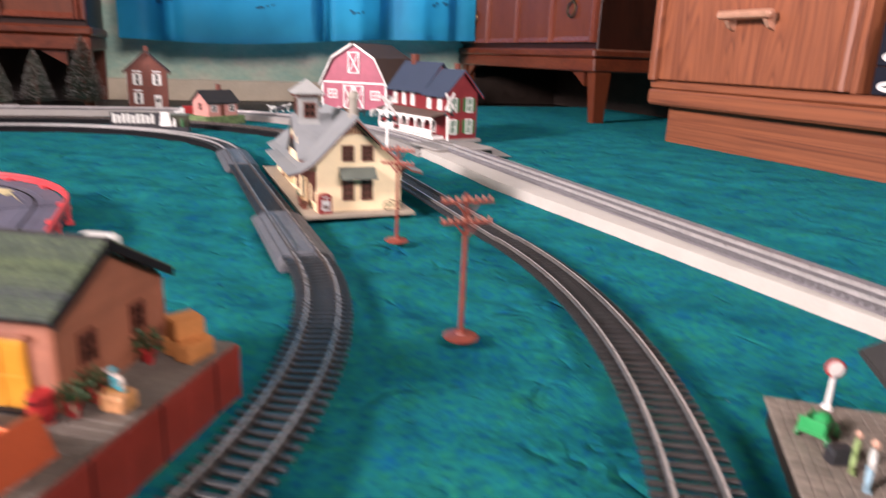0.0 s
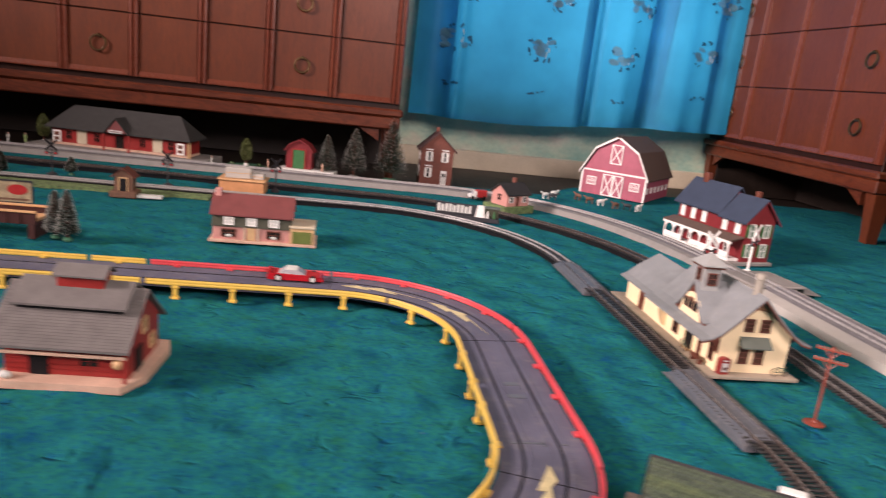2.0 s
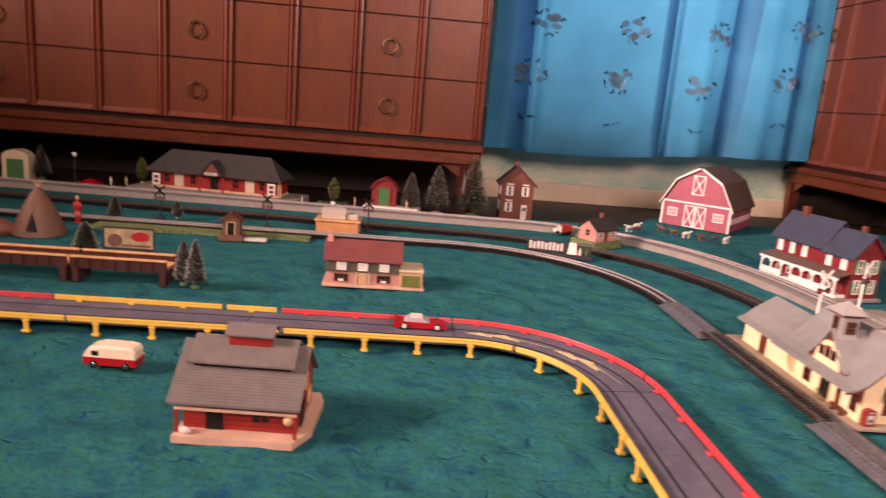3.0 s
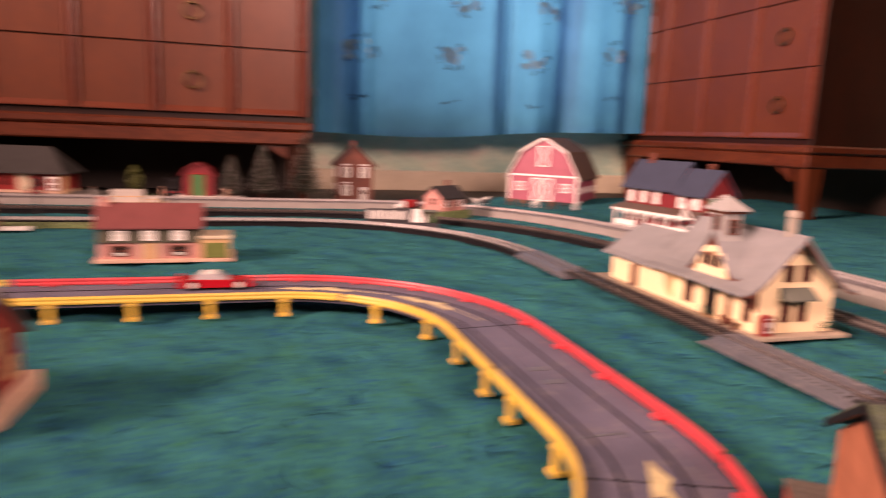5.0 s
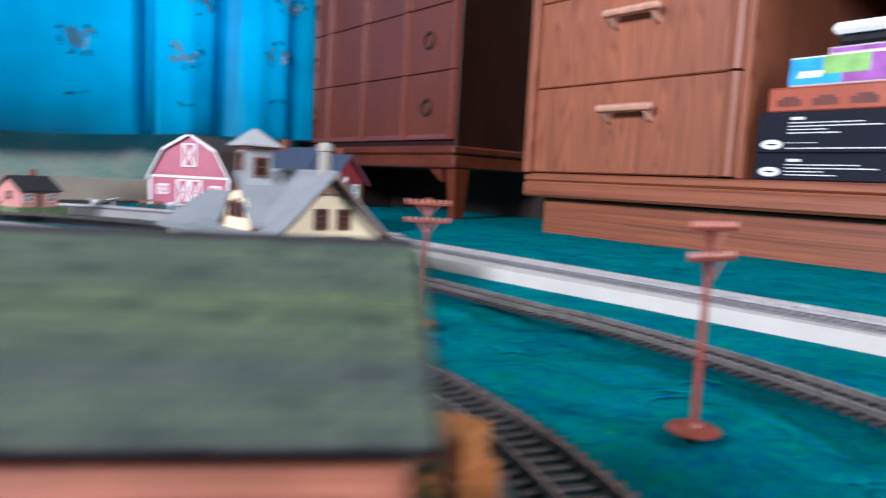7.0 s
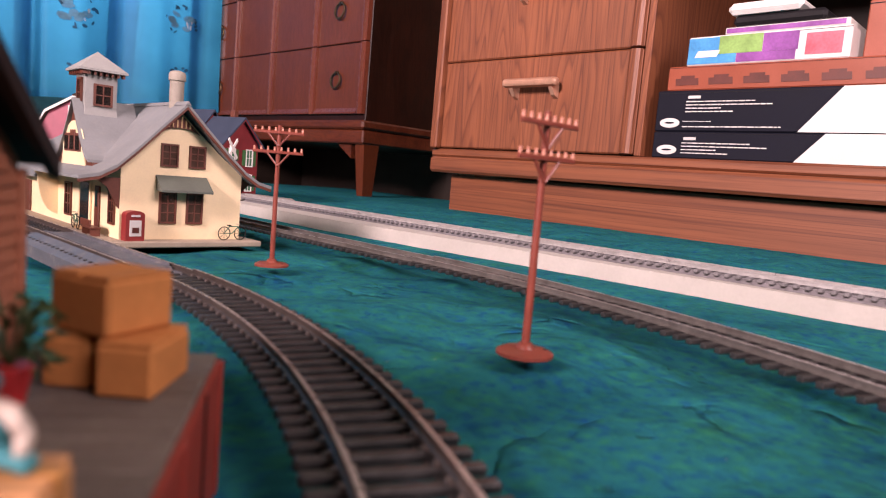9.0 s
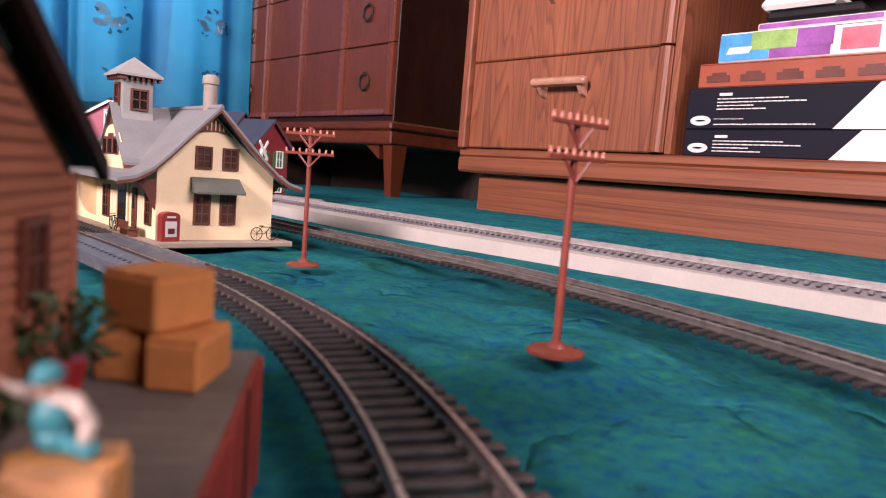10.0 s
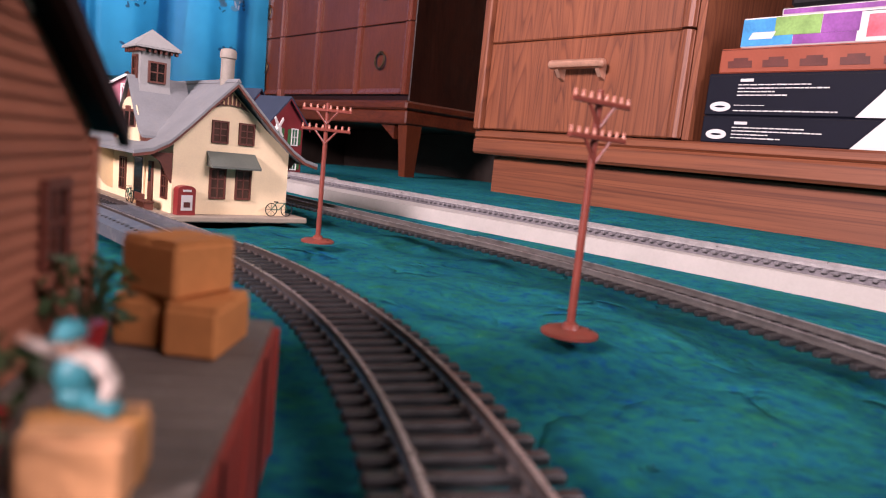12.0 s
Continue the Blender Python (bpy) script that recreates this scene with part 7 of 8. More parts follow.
mk("edge_print", 0.002, 0.134, 0.002, 0.0075, PRINTPURPLE, "dark purple edge")
dev = thing("game_console", "small white and black plastic device lying on the boxes", "device", (0.915, 0.470, 0.2685), 0)
part("body", Geo().box(-0.060, 0.055, -0.055, 0.050, 0.0, 0.0130, 0.004), BLACKTRIM, dev)
part("cover", Geo().box(-0.066, 0.020, -0.030, 0.056, 0.0132, 0.0270, 0.005), WHITE, dev, "white plastic cover")
mk = shelf_box("reddish card box standing at the back of the shelf", 0.880, 1.05, 0.245, 0.380, 0.2220, 0.2900, ORANGEBOX)

# ---- bottle-brush trees ----


def bottle_brush(label, at, h, r, frost, seed, lean=0.0):
    t = thing("bottle_brush_tree", label, "tree", at, seed * 47.0, "bottle-brush trees")
    t.rotation_euler[0] += lean
    part("trunk", Geo().cyl((0, 0, 0), (0, 0, h), 0.0020, 0.0006, 8), STABROWN, t, "", True)
    part("stand", Geo().lathe([(r * 0.45, 0), (r * 0.45, 0.002), (r * 0.3, 0.004), (0.002, 0.005)], 14), BEDGREY if frost > 0.45 else DARKGREEN, t, "round stand", True)
    rnd = random.Random(seed)
    dark, pale, limbs = Geo(), Geo(), Geo()
    z0 = h * 0.06 + 0.004
    for i in range(2800):
        s = rnd.random() ** 0.75
        s = 1 - s
        z = z0 + (h - z0) * s
        rad = r * 1.08 * (1 - s) ** 0.72 * (0.93 + 0.07 * math.sin(z * 900 + 3 * math.sin(seed + z * 50))) * rnd.uniform(0.86, 1.03) + 0.002
        a = rnd.uniform(0, 6.283)
        c, sn = math.cos(a), math.sin(a)
        lift = rad * rnd.uniform(0.05, 0.5)
        tip = Vector((rad * c, rad * sn, z + lift))
        root = Vector((0.15 * rad * c, 0.15 * rad * sn, z))
        w = rnd.uniform(0.0005, 0.0011)
        side = Vector((-sn, c, 0)) * w
        g = pale if rnd.random() < frost else dark
        if g is pale:
            root, tip, side = root.lerp(tip, 0.70), root.lerp(tip, 1.03), side * 1.2
        mid = root.lerp(tip, 0.6)
        g.add([root, mid + side, tip, mid - side], [(0, 1, 2, 3)])
        if i % 20 == 0:
            limbs.cyl(root * 0.9, root.lerp(tip, 0.7), 0.0004, 0.0002, 4)
    part("crown", dark, NEEDLE, t, "dark green bristles", kind="stuff")
    part("frosted_bristles", pale, FROST, t, "frosted bristle tips", kind="stuff")
    part("limb", limbs, STABROWN, t, kind="stuff")
    return t


bottle_brush("short frosted bottle-brush tree beside the red shed", (-0.266, 1.575, 0.0), 0.092, 0.025, 0.42, 1)
bottle_brush("grey frosted bottle-brush tree with a white tip", (-0.203, 1.578, 0.0), 0.114, 0.032, 0.46, 2)
bottle_brush("tall dark green bottle-brush tree in front of the dresser corner", (-0.117, 1.578, 0.0), 0.146, 0.041, 0.26, 3)
bottle_brush("dark bottle-brush tree at the end of the girder bridge", (-0.570, 0.862, 0.0), 0.060, 0.013, 0.40, 4)
bottle_brush("dark frosted bottle-brush tree at the bridge end", (-0.552, 0.852, 0.0), 0.064, 0.013, 0.42, 5)
bottle_brush("small frosted bottle-brush tree near the billboard", (-0.742, 0.966, 0.0), 0.054, 0.019, 0.22, 6)
bottle_brush("small pale bottle-brush tree by the far track", (-0.718, 1.296, 0.0), 0.034, 0.010, 0.30, 7)
bottle_brush("small dark bottle-brush tree behind the track", (-0.815, 1.246, 0.0), 0.042, 0.012, 0.20, 8)
bottle_brush("frosted bottle-brush tree by the cream arch building", (-1.155, 1.66, 0.0), 0.080, 0.022, 0.3, 9)


def round_tree(label, at, h, seed):
    t = thing("model_tree", label, "tree", at, 0, "small green model trees")
    part("trunk", Geo().cyl((0, 0, 0), (0, 0, h * 0.5), 0.0018, 0.0010, 8), STABROWN, t)
    part("stand", Geo().cyl((0, 0, 0), (0, 0, 0.006), 0.006, 0.004, 12), WHITE, t, "pale foot", True)
    rnd = random.Random(seed)
    g = Geo()
    for i in range(1700):
        a, s = rnd.uniform(0, 6.283), rnd.random()
        z = h * (0.22 + 0.78 * s)
        rad = h * 0.20 * math.sin(math.pi * min(1, 0.16 + 0.84 * s)) ** 0.7 * rnd.uniform(0.5, 1.1)
        c = Vector((rad * math.cos(a), rad * math.sin(a), z))
        q = Euler((rnd.uniform(-1.3, 1.3), rnd.uniform(-1.3, 1.3), a)).to_matrix()
        k = rnd.uniform(0.0012, 0.0028)
        g.add([c + q @ Vector(p) for p in ((-k, 0, 0), (0, -k * 0.6, 0), (k, 0, 0), (0, k * 0.6, 0))], [(0, 1, 2, 3)])
    for i in range(9):
        a = i * 0.7
        g.cyl((0, 0, h * (0.25 + 0.05 * i)), (h * 0.13 * math.cos(a), h * 0.13 * math.sin(a), h * (0.36 + 0.06 * i)), 0.0005, 0.0003, 4)
    part("crown", g, OLIVELEAF, t, kind="stuff")
    return t


round_tree("small green model tree on a green round base", (-0.446, 1.560, 0.0062), 0.062, 21)
round_tree("small green model tree behind the far platform", (-0.930, 1.690, 0.0), 0.066, 22)
disc = thing("grass_mound", "round dark green grass base with a tree and tiny bushes", "base", (-0.446, 1.556, 0.0))
part("mound", Geo().lathe([(0.058, -0.003), (0.058, 0.003), (0.050, 0.0058), (0.004, 0.0062)], 28), DARKGREEN, disc, "", True)
for i in range(5):
    a = 0.6 + i * 1.1
    part("bush", Geo().ball((0.033 * math.cos(a), 0.028 * math.sin(a), 0.0085), (0.006, 0.006, 0.0045), 8), LEAF, disc, "", True)

# ---- small buildings along the far tracks ----


def hut():
    h = thing("track_hut", "little brown gabled watchman's hut beside the far track", "hut", (-0.580, 1.156, 0.0), 4)
    part("base", Geo().box(-0.021, 0.021, -0.016, 0.020, -0.002, 0.0085, 0.001), COWBROWN, h)
    part("wall", Geo().prism([(-0.0145, 0.0086), (-0.0145, 0.0340), (0, 0.0450), (0.0145, 0.0340), (0.0145, 0.0086)], "y", -0.010, 0.014), COWBROWN, h)
    part("roof", Geo().prism(slabs([(-0.0195, 0.0325), (0, 0.0478), (0.0195, 0.0325)], 0, 0.0020), "y", -0.014, 0.018), STABROWN, h)
    d = part("doorway", Geo().box(-0.0055, 0.0055, -0.0112, -0.0101, 0.0090, 0.0300), BLACKTRIM, h)
    part("door_rim", Geo().box(-0.0075, -0.0056, -0.0118, -0.0101, 0.0088, 0.0318).box(0.0056, 0.0075, -0.0118, -0.0101, 0.0088, 0.0318).box(-0.0056, 0.0056, -0.0118, -0.0101, 0.0301, 0.0318), TAN, d)
    part("plank_walk", Geo().box(0.022, 0.060, -0.012, 0.004, -0.001, 0.0035, 0.0005), PALETOY, h, "pale plank walk")


hut()


def loading_dock():
    d = thing("loading_dock", "orange-tan model loading dock with pale crates on top", "dock", (-0.372, 1.288, 0.0), -1)
    part("dock_block", Geo().box(-0.076, 0.005, -0.026, 0.026, -0.002, 0.0215, 0.001), TAN_ORANGE, d)
    part("deck", Geo().box(-0.079, 0.008, -0.029, 0.028, 0.0217, 0.0250, 0.0006), DECKTAN, d)


TAN_ORANGE = plain("faded_orange_tan", (0.60, 0.27, 0.115), 0.55, 0, 0.12, 80, 900)
loading_dock()
c = thing("white_crate", "large cream carton on the loading dock", "crate", (-0.4165, 1.285, 0.0252), 2)
part("carton", Geo().box(-0.023, 0.023, -0.014, 0.014, 0, 0.0195, 0.001), FOAM, c)
part("tape", Geo().box(-0.0233, 0.0233, -0.0143, 0.0143, 0.0095, 0.0107), TAN, c)
c = thing("white_crate", "small cream carton beside a larger one", "crate", (-0.3805, 1.287, 0.0252), -3)
part("carton", Geo().box(-0.011, 0.011, -0.012, 0.012, 0, 0.0100, 0.001), FOAM, c)
part("tape", Geo().box(-0.0113, 0.0113, -0.0123, 0.0123, 0.0048, 0.0056), TAN, c)


def crossing_signal(label, at, turn, pale):
    s = thing("crossing_signal", label, "signal", at, turn, "railway crossing signals")
    s.matrix_world = s.matrix_world @ Matrix.Scale(1.4 if pale else 1.15, 4)
    m1, m2 = (WHITE, WHITE) if pale else (DARKTOY, BLACKTRIM)
    part("foot", Geo().lathe([(0.0075, -0.002), (0.0075, 0.0012), (0.0035, 0.0028), (0.0016, 0.0040)], 16), m1, s, "", True)
    part("mast", Geo().cyl((0, 0, 0.003), (0, 0, 0.0520), 0.0012, 0.0011, 10), m1, s, "", True)
    for a in (45, -45):
        part("crossbuck", Geo().box(-0.0120, 0.0120, -0.0022, -0.0013, -0.0016, 0.0016, 0.0003), m2, s, at=pose(0, -0.0002 * (a > 0), 0.0465, 0, a, 0))
    bar = part("lamp_bar", Geo().box(-0.0075, 0.0075, -0.0020, -0.0010, 0.0335, 0.0350), DARKTOY, s)
    for x in (-0.0062, 0.0062):
        l = part("lamp", Geo().cyl((x, -0.0035, 0.0342), (x, -0.0008, 0.0342), 0.0030, 0.0030, 14), DARKTOY, bar, "", True)
        part("lens", Geo().cyl((x, -0.0040, 0.0342), (x, -0.0036, 0.0342), 0.0017, 0.0017, 12), BARREL, l)
    return s


crossing_signal("white crossing signal with crossbuck by the station", (0.307, 0.866, 0.002), 20, True)
crossing_signal("white crossing signal with crossbuck beside the farmhouse", (0.425, 0.946, 0.002), 35, True)
crossing_signal("dark crossing signal on the far side of the layout", (-0.749, 1.291, 0.0), 10, False)
crossing_signal("dark crossing signal beside the far track", (-0.543, 1.278, 0.0), -5, False)
crossing_signal("dark and white crossing signal beside the loading dock", (-0.352, 1.314, 0.0), 0, False)

mat_strip = thing("grass_mat", "uneven green grass mat strip under the far track", "grass mat")
rnd = random.Random(11)
edge_n = [(-0.83 + 0.02 * i, 1.262 + rnd.uniform(-0.006, 0.006)) for i in range(20)]
edge_s = [(-0.83 + 0.02 * i, 1.178 + rnd.uniform(-0.006, 0.008)) for i in range(20)]
part("mat", Geo().prism(edge_n + edge_s[::-1], "z", -0.003, 0.0022), FELTGREEN, mat_strip)


def trackside_sign():
    s = thing("trackside_sign", "dark trackside sign with raised pale letter bars and a figure panel", "sign", (0.010, 1.196, 0.0), -12)
    part("plinth", Geo().box(-0.062, 0.060, -0.006, 0.012, -0.002, 0.0060, 0.0008), DARKTOY, s)
    b = part("sign_board", Geo().box(-0.060, 0.016, 0.000, 0.003, 0.0062, 0.0270, 0.0004), DARKTOY, s)
    for i in range(9):
        x = -0.056 + i * 0.0072
        part("letter_bar", Geo().box(x, x + 0.0048, -0.0012, -0.0001, 0.0100, 0.0245 - 0.002 * (i % 3 == 1)), PALETOY, b, "pale letter-shaped bar")
    part("white_panel", Geo().prism([(0.0150, 0.0062), (0.0330, 0.0062), (0.0300, 0.0285), (0.0180, 0.0285)], "y", -0.004, -0.001), WHITE, s, "white shaped panel")
    k = part("kiosk", Geo().box(0.0200, 0.0580, -0.0005, 0.012, 0.0062, 0.0230, 0.0008), OLIVE, s, "dark olive kiosk")
    part("kiosk_roof", Geo().box(0.0180, 0.0600, -0.0030, 0.014, 0.0232, 0.0262, 0.0006), STAGREEN, k)
    for x in (0.026, 0.038, 0.050):
        part("bottle", Geo().lathe([(0.0022, 0), (0.0022, 0.008), (0.0010, 0.0115), (0.0010, 0.0135)], 10, (x, -0.0030, 0.0061)), WHITE if x < 0.045 else GREENPAINT, s, "small bottle shape", True)


trackside_sign()


def pink_house():
    h = thing("pink_house", "small salmon-pink model house with dark roof on a grass plot", "house", (0.117, 1.322, 0.009), 33)
    part("plot", Geo().box(-0.040, 0.046, -0.028, 0.036, -0.012, 0.0035, 0.001), FELTGREEN, h)
    part("wall", Geo().prism([(-0.022, 0.0036), (-0.022, 0.030), (0, 0.046), (0.022, 0.030), (0.022, 0.0036)], "x", -0.030, 0.032, None), PINKBRICK, h)
    part("roof", Geo().prism(slabs([(-0.027, 0.0275), (0, 0.0485), (0.027, 0.0275)], 0, 0.0022), "x", -0.034, 0.036), ROOFDARK, h)
    part("chimney", Geo().box(0.010, 0.017, 0.002, 0.009, 0.042, 0.058, 0.0006), BRICK, h)
    end = Matrix.Translation((-0.030, 0, 0)) @ pose(0, 0, 0, 0, 0, -90)
    pane_window(h, 0.0, 0.014, 0.010, 0.012, 0.0, PINKBRICK, None, "window", (1, 1), 0.0010, end)
    part("door", Geo().box(-0.004, 0.004, -0.0234, -0.0221, 0.0037, 0.0230), STABROWN, h)
    for x in (-0.018, 0.020):
        pane_window(h, x, 0.012, 0.010, 0.010, -0.022, WHITE, None, "window", (1, 1), 0.0012)


pink_house()


def small_truck(at, turn, label, body, cabm, scale=1.0):
    t = thing("toy_truck", label, "toy truck", at, turn, "toy vehicles")
    k = scale
    part("box_body", Geo().box(-0.020 * k, 0.008 * k, -0.0085 * k, 0.0085 * k, 0.005 * k, 0.024 * k, 0.001), body, t)
    c = part("cab", Geo().prism([(0.0085 * k, 0.005 * k), (0.0085 * k, 0.020 * k), (0.016 * k, 0.020 * k), (0.021 * k, 0.013 * k), (0.027 * k, 0.012 * k), (0.027 * k, 0.005 * k)], "y", -0.008 * k, 0.008 * k), cabm, t)
    part("windscreen", Geo().prism([(0.0165 * k, 0.0195 * k), (0.0209 * k, 0.0135 * k), (0.0213 * k, 0.0138 * k), (0.0169 * k, 0.0198 * k)], "y", -0.007 * k, 0.007 * k), CARGLASS, c)
    for x in (-0.013 * k, 0.019 * k):
        for y in (-0.0085 * k, 0.0085 * k):
            part("wheel", Geo().cyl((x, y - 0.001, 0.0045 * k), (x, y + 0.001, 0.0045 * k), 0.0045 * k, 0.0045 * k, 14), RUBBER, t, "", True)
    return t


small_truck((0.072, 1.425, 0.0), 190, "small red toy truck with a white cab by the curved roadbed", BARREL, WHITE, 0.85)


def cow(at, turn, material, label):
    g = Geo()
    g.ball((0, 0, 0.0092), (0.0078, 0.0032, 0.0036), 10)
    for x in (-0.0050, 0.0050):
        for y in (-0.0018, 0.0018):
            g.cyl((x, y, 0), (x, y, 0.0085), 0.0008, 0.0011, 6)
    g.cyl((0.0060, 0, 0.0105), (0.0090, 0, 0.0130), 0.0018, 0.0014, 8)
    g.ball((0.0103, 0, 0.0132), (0.0024, 0.0015, 0.0016), 8)
    g.cyl((-0.0076, 0, 0.0105), (-0.0085, 0, 0.0050), 0.0005, 0.0003, 5)
    ob = part("toy_cow", g, material, None, "", True)
    ob.matrix_world = pose(*at, 0, 0, turn) @ Matrix.Diagonal((1.25, 1.25, 1.25, 1))
    return tagged(ob, label, "figurine", "toy farm animals")


COWS = [(0.247, 1.508, 200, PALETOY), (0.278, 1.545, 20, PALETOY), (0.262, 1.500, 350, DARKTOY), (0.352, 1.500, 170, COWBROWN), (0.372, 1.478, 10, PALETOY), (0.398, 1.452, 200, COWBROWN), (0.425, 1.448, 160, DARKTOY), (0.450, 1.442, 30, PALETOY), (0.335, 1.535, 120, COWBROWN)]
for x, y, a, m_ in COWS:
    txt = {PALETOY: "pale", DARKTOY: "black", COWBROWN: "brown"}[m_]
    cow((x, y, 0.0), a, m_, txt + " plastic toy cow standing in front of the barn")

# ---- left end: bridge, billboard, tent and far buildings ----


def girder_bridge(x0, x1, label):
    b = thing("girder_bridge", label, "bridge", ((x0 + x1) / 2, 0.872, 0.0), 0, "girder bridge spans")
    h = (x1 - x0) / 2 - 0.0008
    for y in (-0.018, 0.018):
        gd = part("girder", Geo().box(-h, h, y - 0.0012, y + 0.0012, 0.0165, 0.0310, 0.0003), TRESTLE, b)
        part("top_flange", Geo().box(-h, h, y - 0.0030, y + 0.0030, 0.0312, 0.0335, 0.0004), DECKTAN, gd, "orange-tan top flange")
        for i in range(int(h * 2 / 0.016)):
            x = -h + 0.008 + i * 0.016
            part("stiffener", Geo().box(x - 0.0006, x + 0.0006, y - 0.0026, y - 0.0013, 0.0170, 0.0310), TRESTLE, gd)
    part("deck", Geo().box(-h, h, -0.0165, 0.0165, 0.0205, 0.0235), DECKTAN, b, "tan plank deck")
    for x in (-h + 0.006, h - 0.006):
        part("pier", Geo().box(x - 0.004, x + 0.004, -0.019, 0.019, -0.002, 0.0164, 0.0006), TRESTLE, b)


girder_bridge(-0.712, -0.588, "dark red girder bridge span with orange-tan deck on piers")
girder_bridge(-0.842, -0.714, "dark red girder bridge span continuing on low piers")
girder_bridge(-0.972, -0.844, "dark red girder bridge span at the layout's edge")


FADEDPRINT = plain("faded_olive_tan_print", (0.44, 0.34, 0.21), 0.5, 0, 0.4, 45, 260, 0.03)


def billboard():
    b = thing("billboard", "roadside billboard with a faded picture panel in a dark rim", "billboard", (-0.700, 1.016, -0.001), 2)
    b.matrix_world = b.matrix_world @ Matrix.Scale(0.85, 4)
    for x in (-0.036, 0.036):
        part("post", Geo().box(x - 0.0015, x + 0.0015, 0.000, 0.003, -0.002, 0.012), DARKTOY, b)
    p = part("panel", Geo().box(-0.0420, 0.0420, -0.0015, 0.0000, 0.0085, 0.0440, 0.0004), FADEDPRINT, b)
    part("rim", Geo().box(-0.0450, 0.0450, -0.0026, -0.0016, 0.0440, 0.0468).box(-0.0450, 0.0450, -0.0026, -0.0016, 0.0060, 0.0086).box(-0.0450, -0.0421, -0.0026, -0.0016, 0.0086, 0.0440).box(0.0421, 0.0450, -0.0026, -0.0016, 0.0086, 0.0440), DARKTOY, b)
    part("picture_patch", Geo().prism([(0.020 + 0.016 * math.cos(a), 0.030 + 0.009 * math.sin(a)) for a in [math.pi * i / 8 for i in range(16)]], "y", -0.0019, -0.0016), BARREL, p, "red oval")
    part("picture_patch", Geo().prism([(-0.024 + 0.013 * math.cos(a), 0.022 + 0.012 * math.sin(a * 1.0)) for a in [math.pi * i / 6 for i in range(12)]], "y", -0.0019, -0.0016), COWBROWN, p, "brown blot")
    part("picture_patch", Geo().box(-0.012, 0.038, -0.0019, -0.0016, 0.0115, 0.0150), COWBROWN, p, "brown bar")


billboard()


def cone_tent():
    t = thing("cone_tent", "brown cone-shaped model tent with open flap", "tent", (-0.880, 1.110, 0.0))
    part("cover", Geo().lathe([(0.040, -0.002), (0.034, 0.018), (0.022, 0.046), (0.010, 0.066), (0.004, 0.074)], 18), COWBROWN, t, "", True)
    for i in range(5):
        a = i * 1.26
        part("tent_pole", Geo().cyl((-0.004 * math.cos(a), -0.004 * math.sin(a), 0.064), (0.007 * math.cos(a), 0.007 * math.sin(a), 0.086), 0.0007, 0.0005, 6), TAN, t)
    part("flap", Geo().prism([(-0.008, -0.001), (0.008, -0.001), (0.0, 0.028)], "y", -0.041, -0.0385, pose(0, 0, 0, -14, 0, 10)), BLACKTRIM, t)


cone_tent()
plain_figure((-0.858, 1.195, 0.0), 0, BARREL, "red and pale painted toy statue near the tent", 0.050, "toy_statue")
rd = thing("rock_mound", "low dark red rocky mound at the layout's edge", "mound", (-0.940, 1.090, 0.0))
part("stone", Geo().ball((0, 0, 0.006), (0.034, 0.024, 0.016), 12), BRICK, rd, "", True)
part("stone", Geo().ball((0.026, 0.006, 0.004), (0.018, 0.016, 0.011), 10), BRICK, rd, "", True)


def arch_building():
    a = thing("arch_building", "cream arched model building front with a green door", "building", (-1.205, 1.640, 0.0), 2)
    arc_o = [(0.030 * math.cos(t), 0.048 + 0.020 * math.sin(t)) for t in [math.pi * i / 10 for i in range(11)]]
    part("front", Geo().prism([(0.030, -0.002)] + arc_o + [(-0.030, -0.002)], "y", 0.0, 0.035), CREAMPAINT, a)
    part("door", Geo().box(-0.019, 0.019, -0.0016, -0.0001, 0.0, 0.046, 0.0005), GREENPAINT, a)


arch_building()
lamp = thing("street_lamp", "small model street lamp with a pale globe", "lamp", (-1.075, 1.655, 0.0))
part("post", Geo().cyl((0, 0, -0.002), (0, 0, 0.062), 0.0012, 0.0009, 8), DARKTOY, lamp)
part("globe", Geo().ball((0, 0, 0.066), 0.0055, 12), WHITE, lamp, "pale round globe", True)
for i, (x, y, m_) in enumerate(((-0.985, 1.640, PALETOY), (-0.955, 1.655, GREENTOY), (-1.255, 1.640, PALETOY), (-0.512, 1.512, PALETOY), (-0.395, 1.540, SKIN), (-0.275, 1.556, SKIN))):
    plain_figure((x, y, 0.0 if x < -0.9 else 0.0076), i * 30, m_, ("pale", "sage", "pale", "pale", "buff", "buff")[i] + " painted toy figure standing by the far platform", 0.022)


def sedan(at, turn, label):
    c = thing("toy_car", label, "toy car", at, turn, "toy vehicles")
    part("body", Geo().prism([(-0.027, 0.003), (-0.027, 0.0085), (-0.015, 0.0100), (0.014, 0.0100), (0.027, 0.0080), (0.027, 0.003)], "y", -0.0095, 0.0095), CARRED, c)
    part("roof", Geo().prism([(-0.014, 0.0101), (-0.008, 0.0155), (0.005, 0.0155), (0.012, 0.0101)], "y", -0.0080, 0.0080), CARRED, c)
    for x in (-0.016, 0.016):
        for y in (-0.0095, 0.0095):
            part("wheel", Geo().cyl((x, y - 0.001, 0.004), (x, y + 0.001, 0.004), 0.004, 0.004, 14), RUBBER, c, "", True)


sedan((-1.020, 1.612, 0.0), 175, "dull red toy sedan parked behind the far platform")

# ---- van and slot car ----


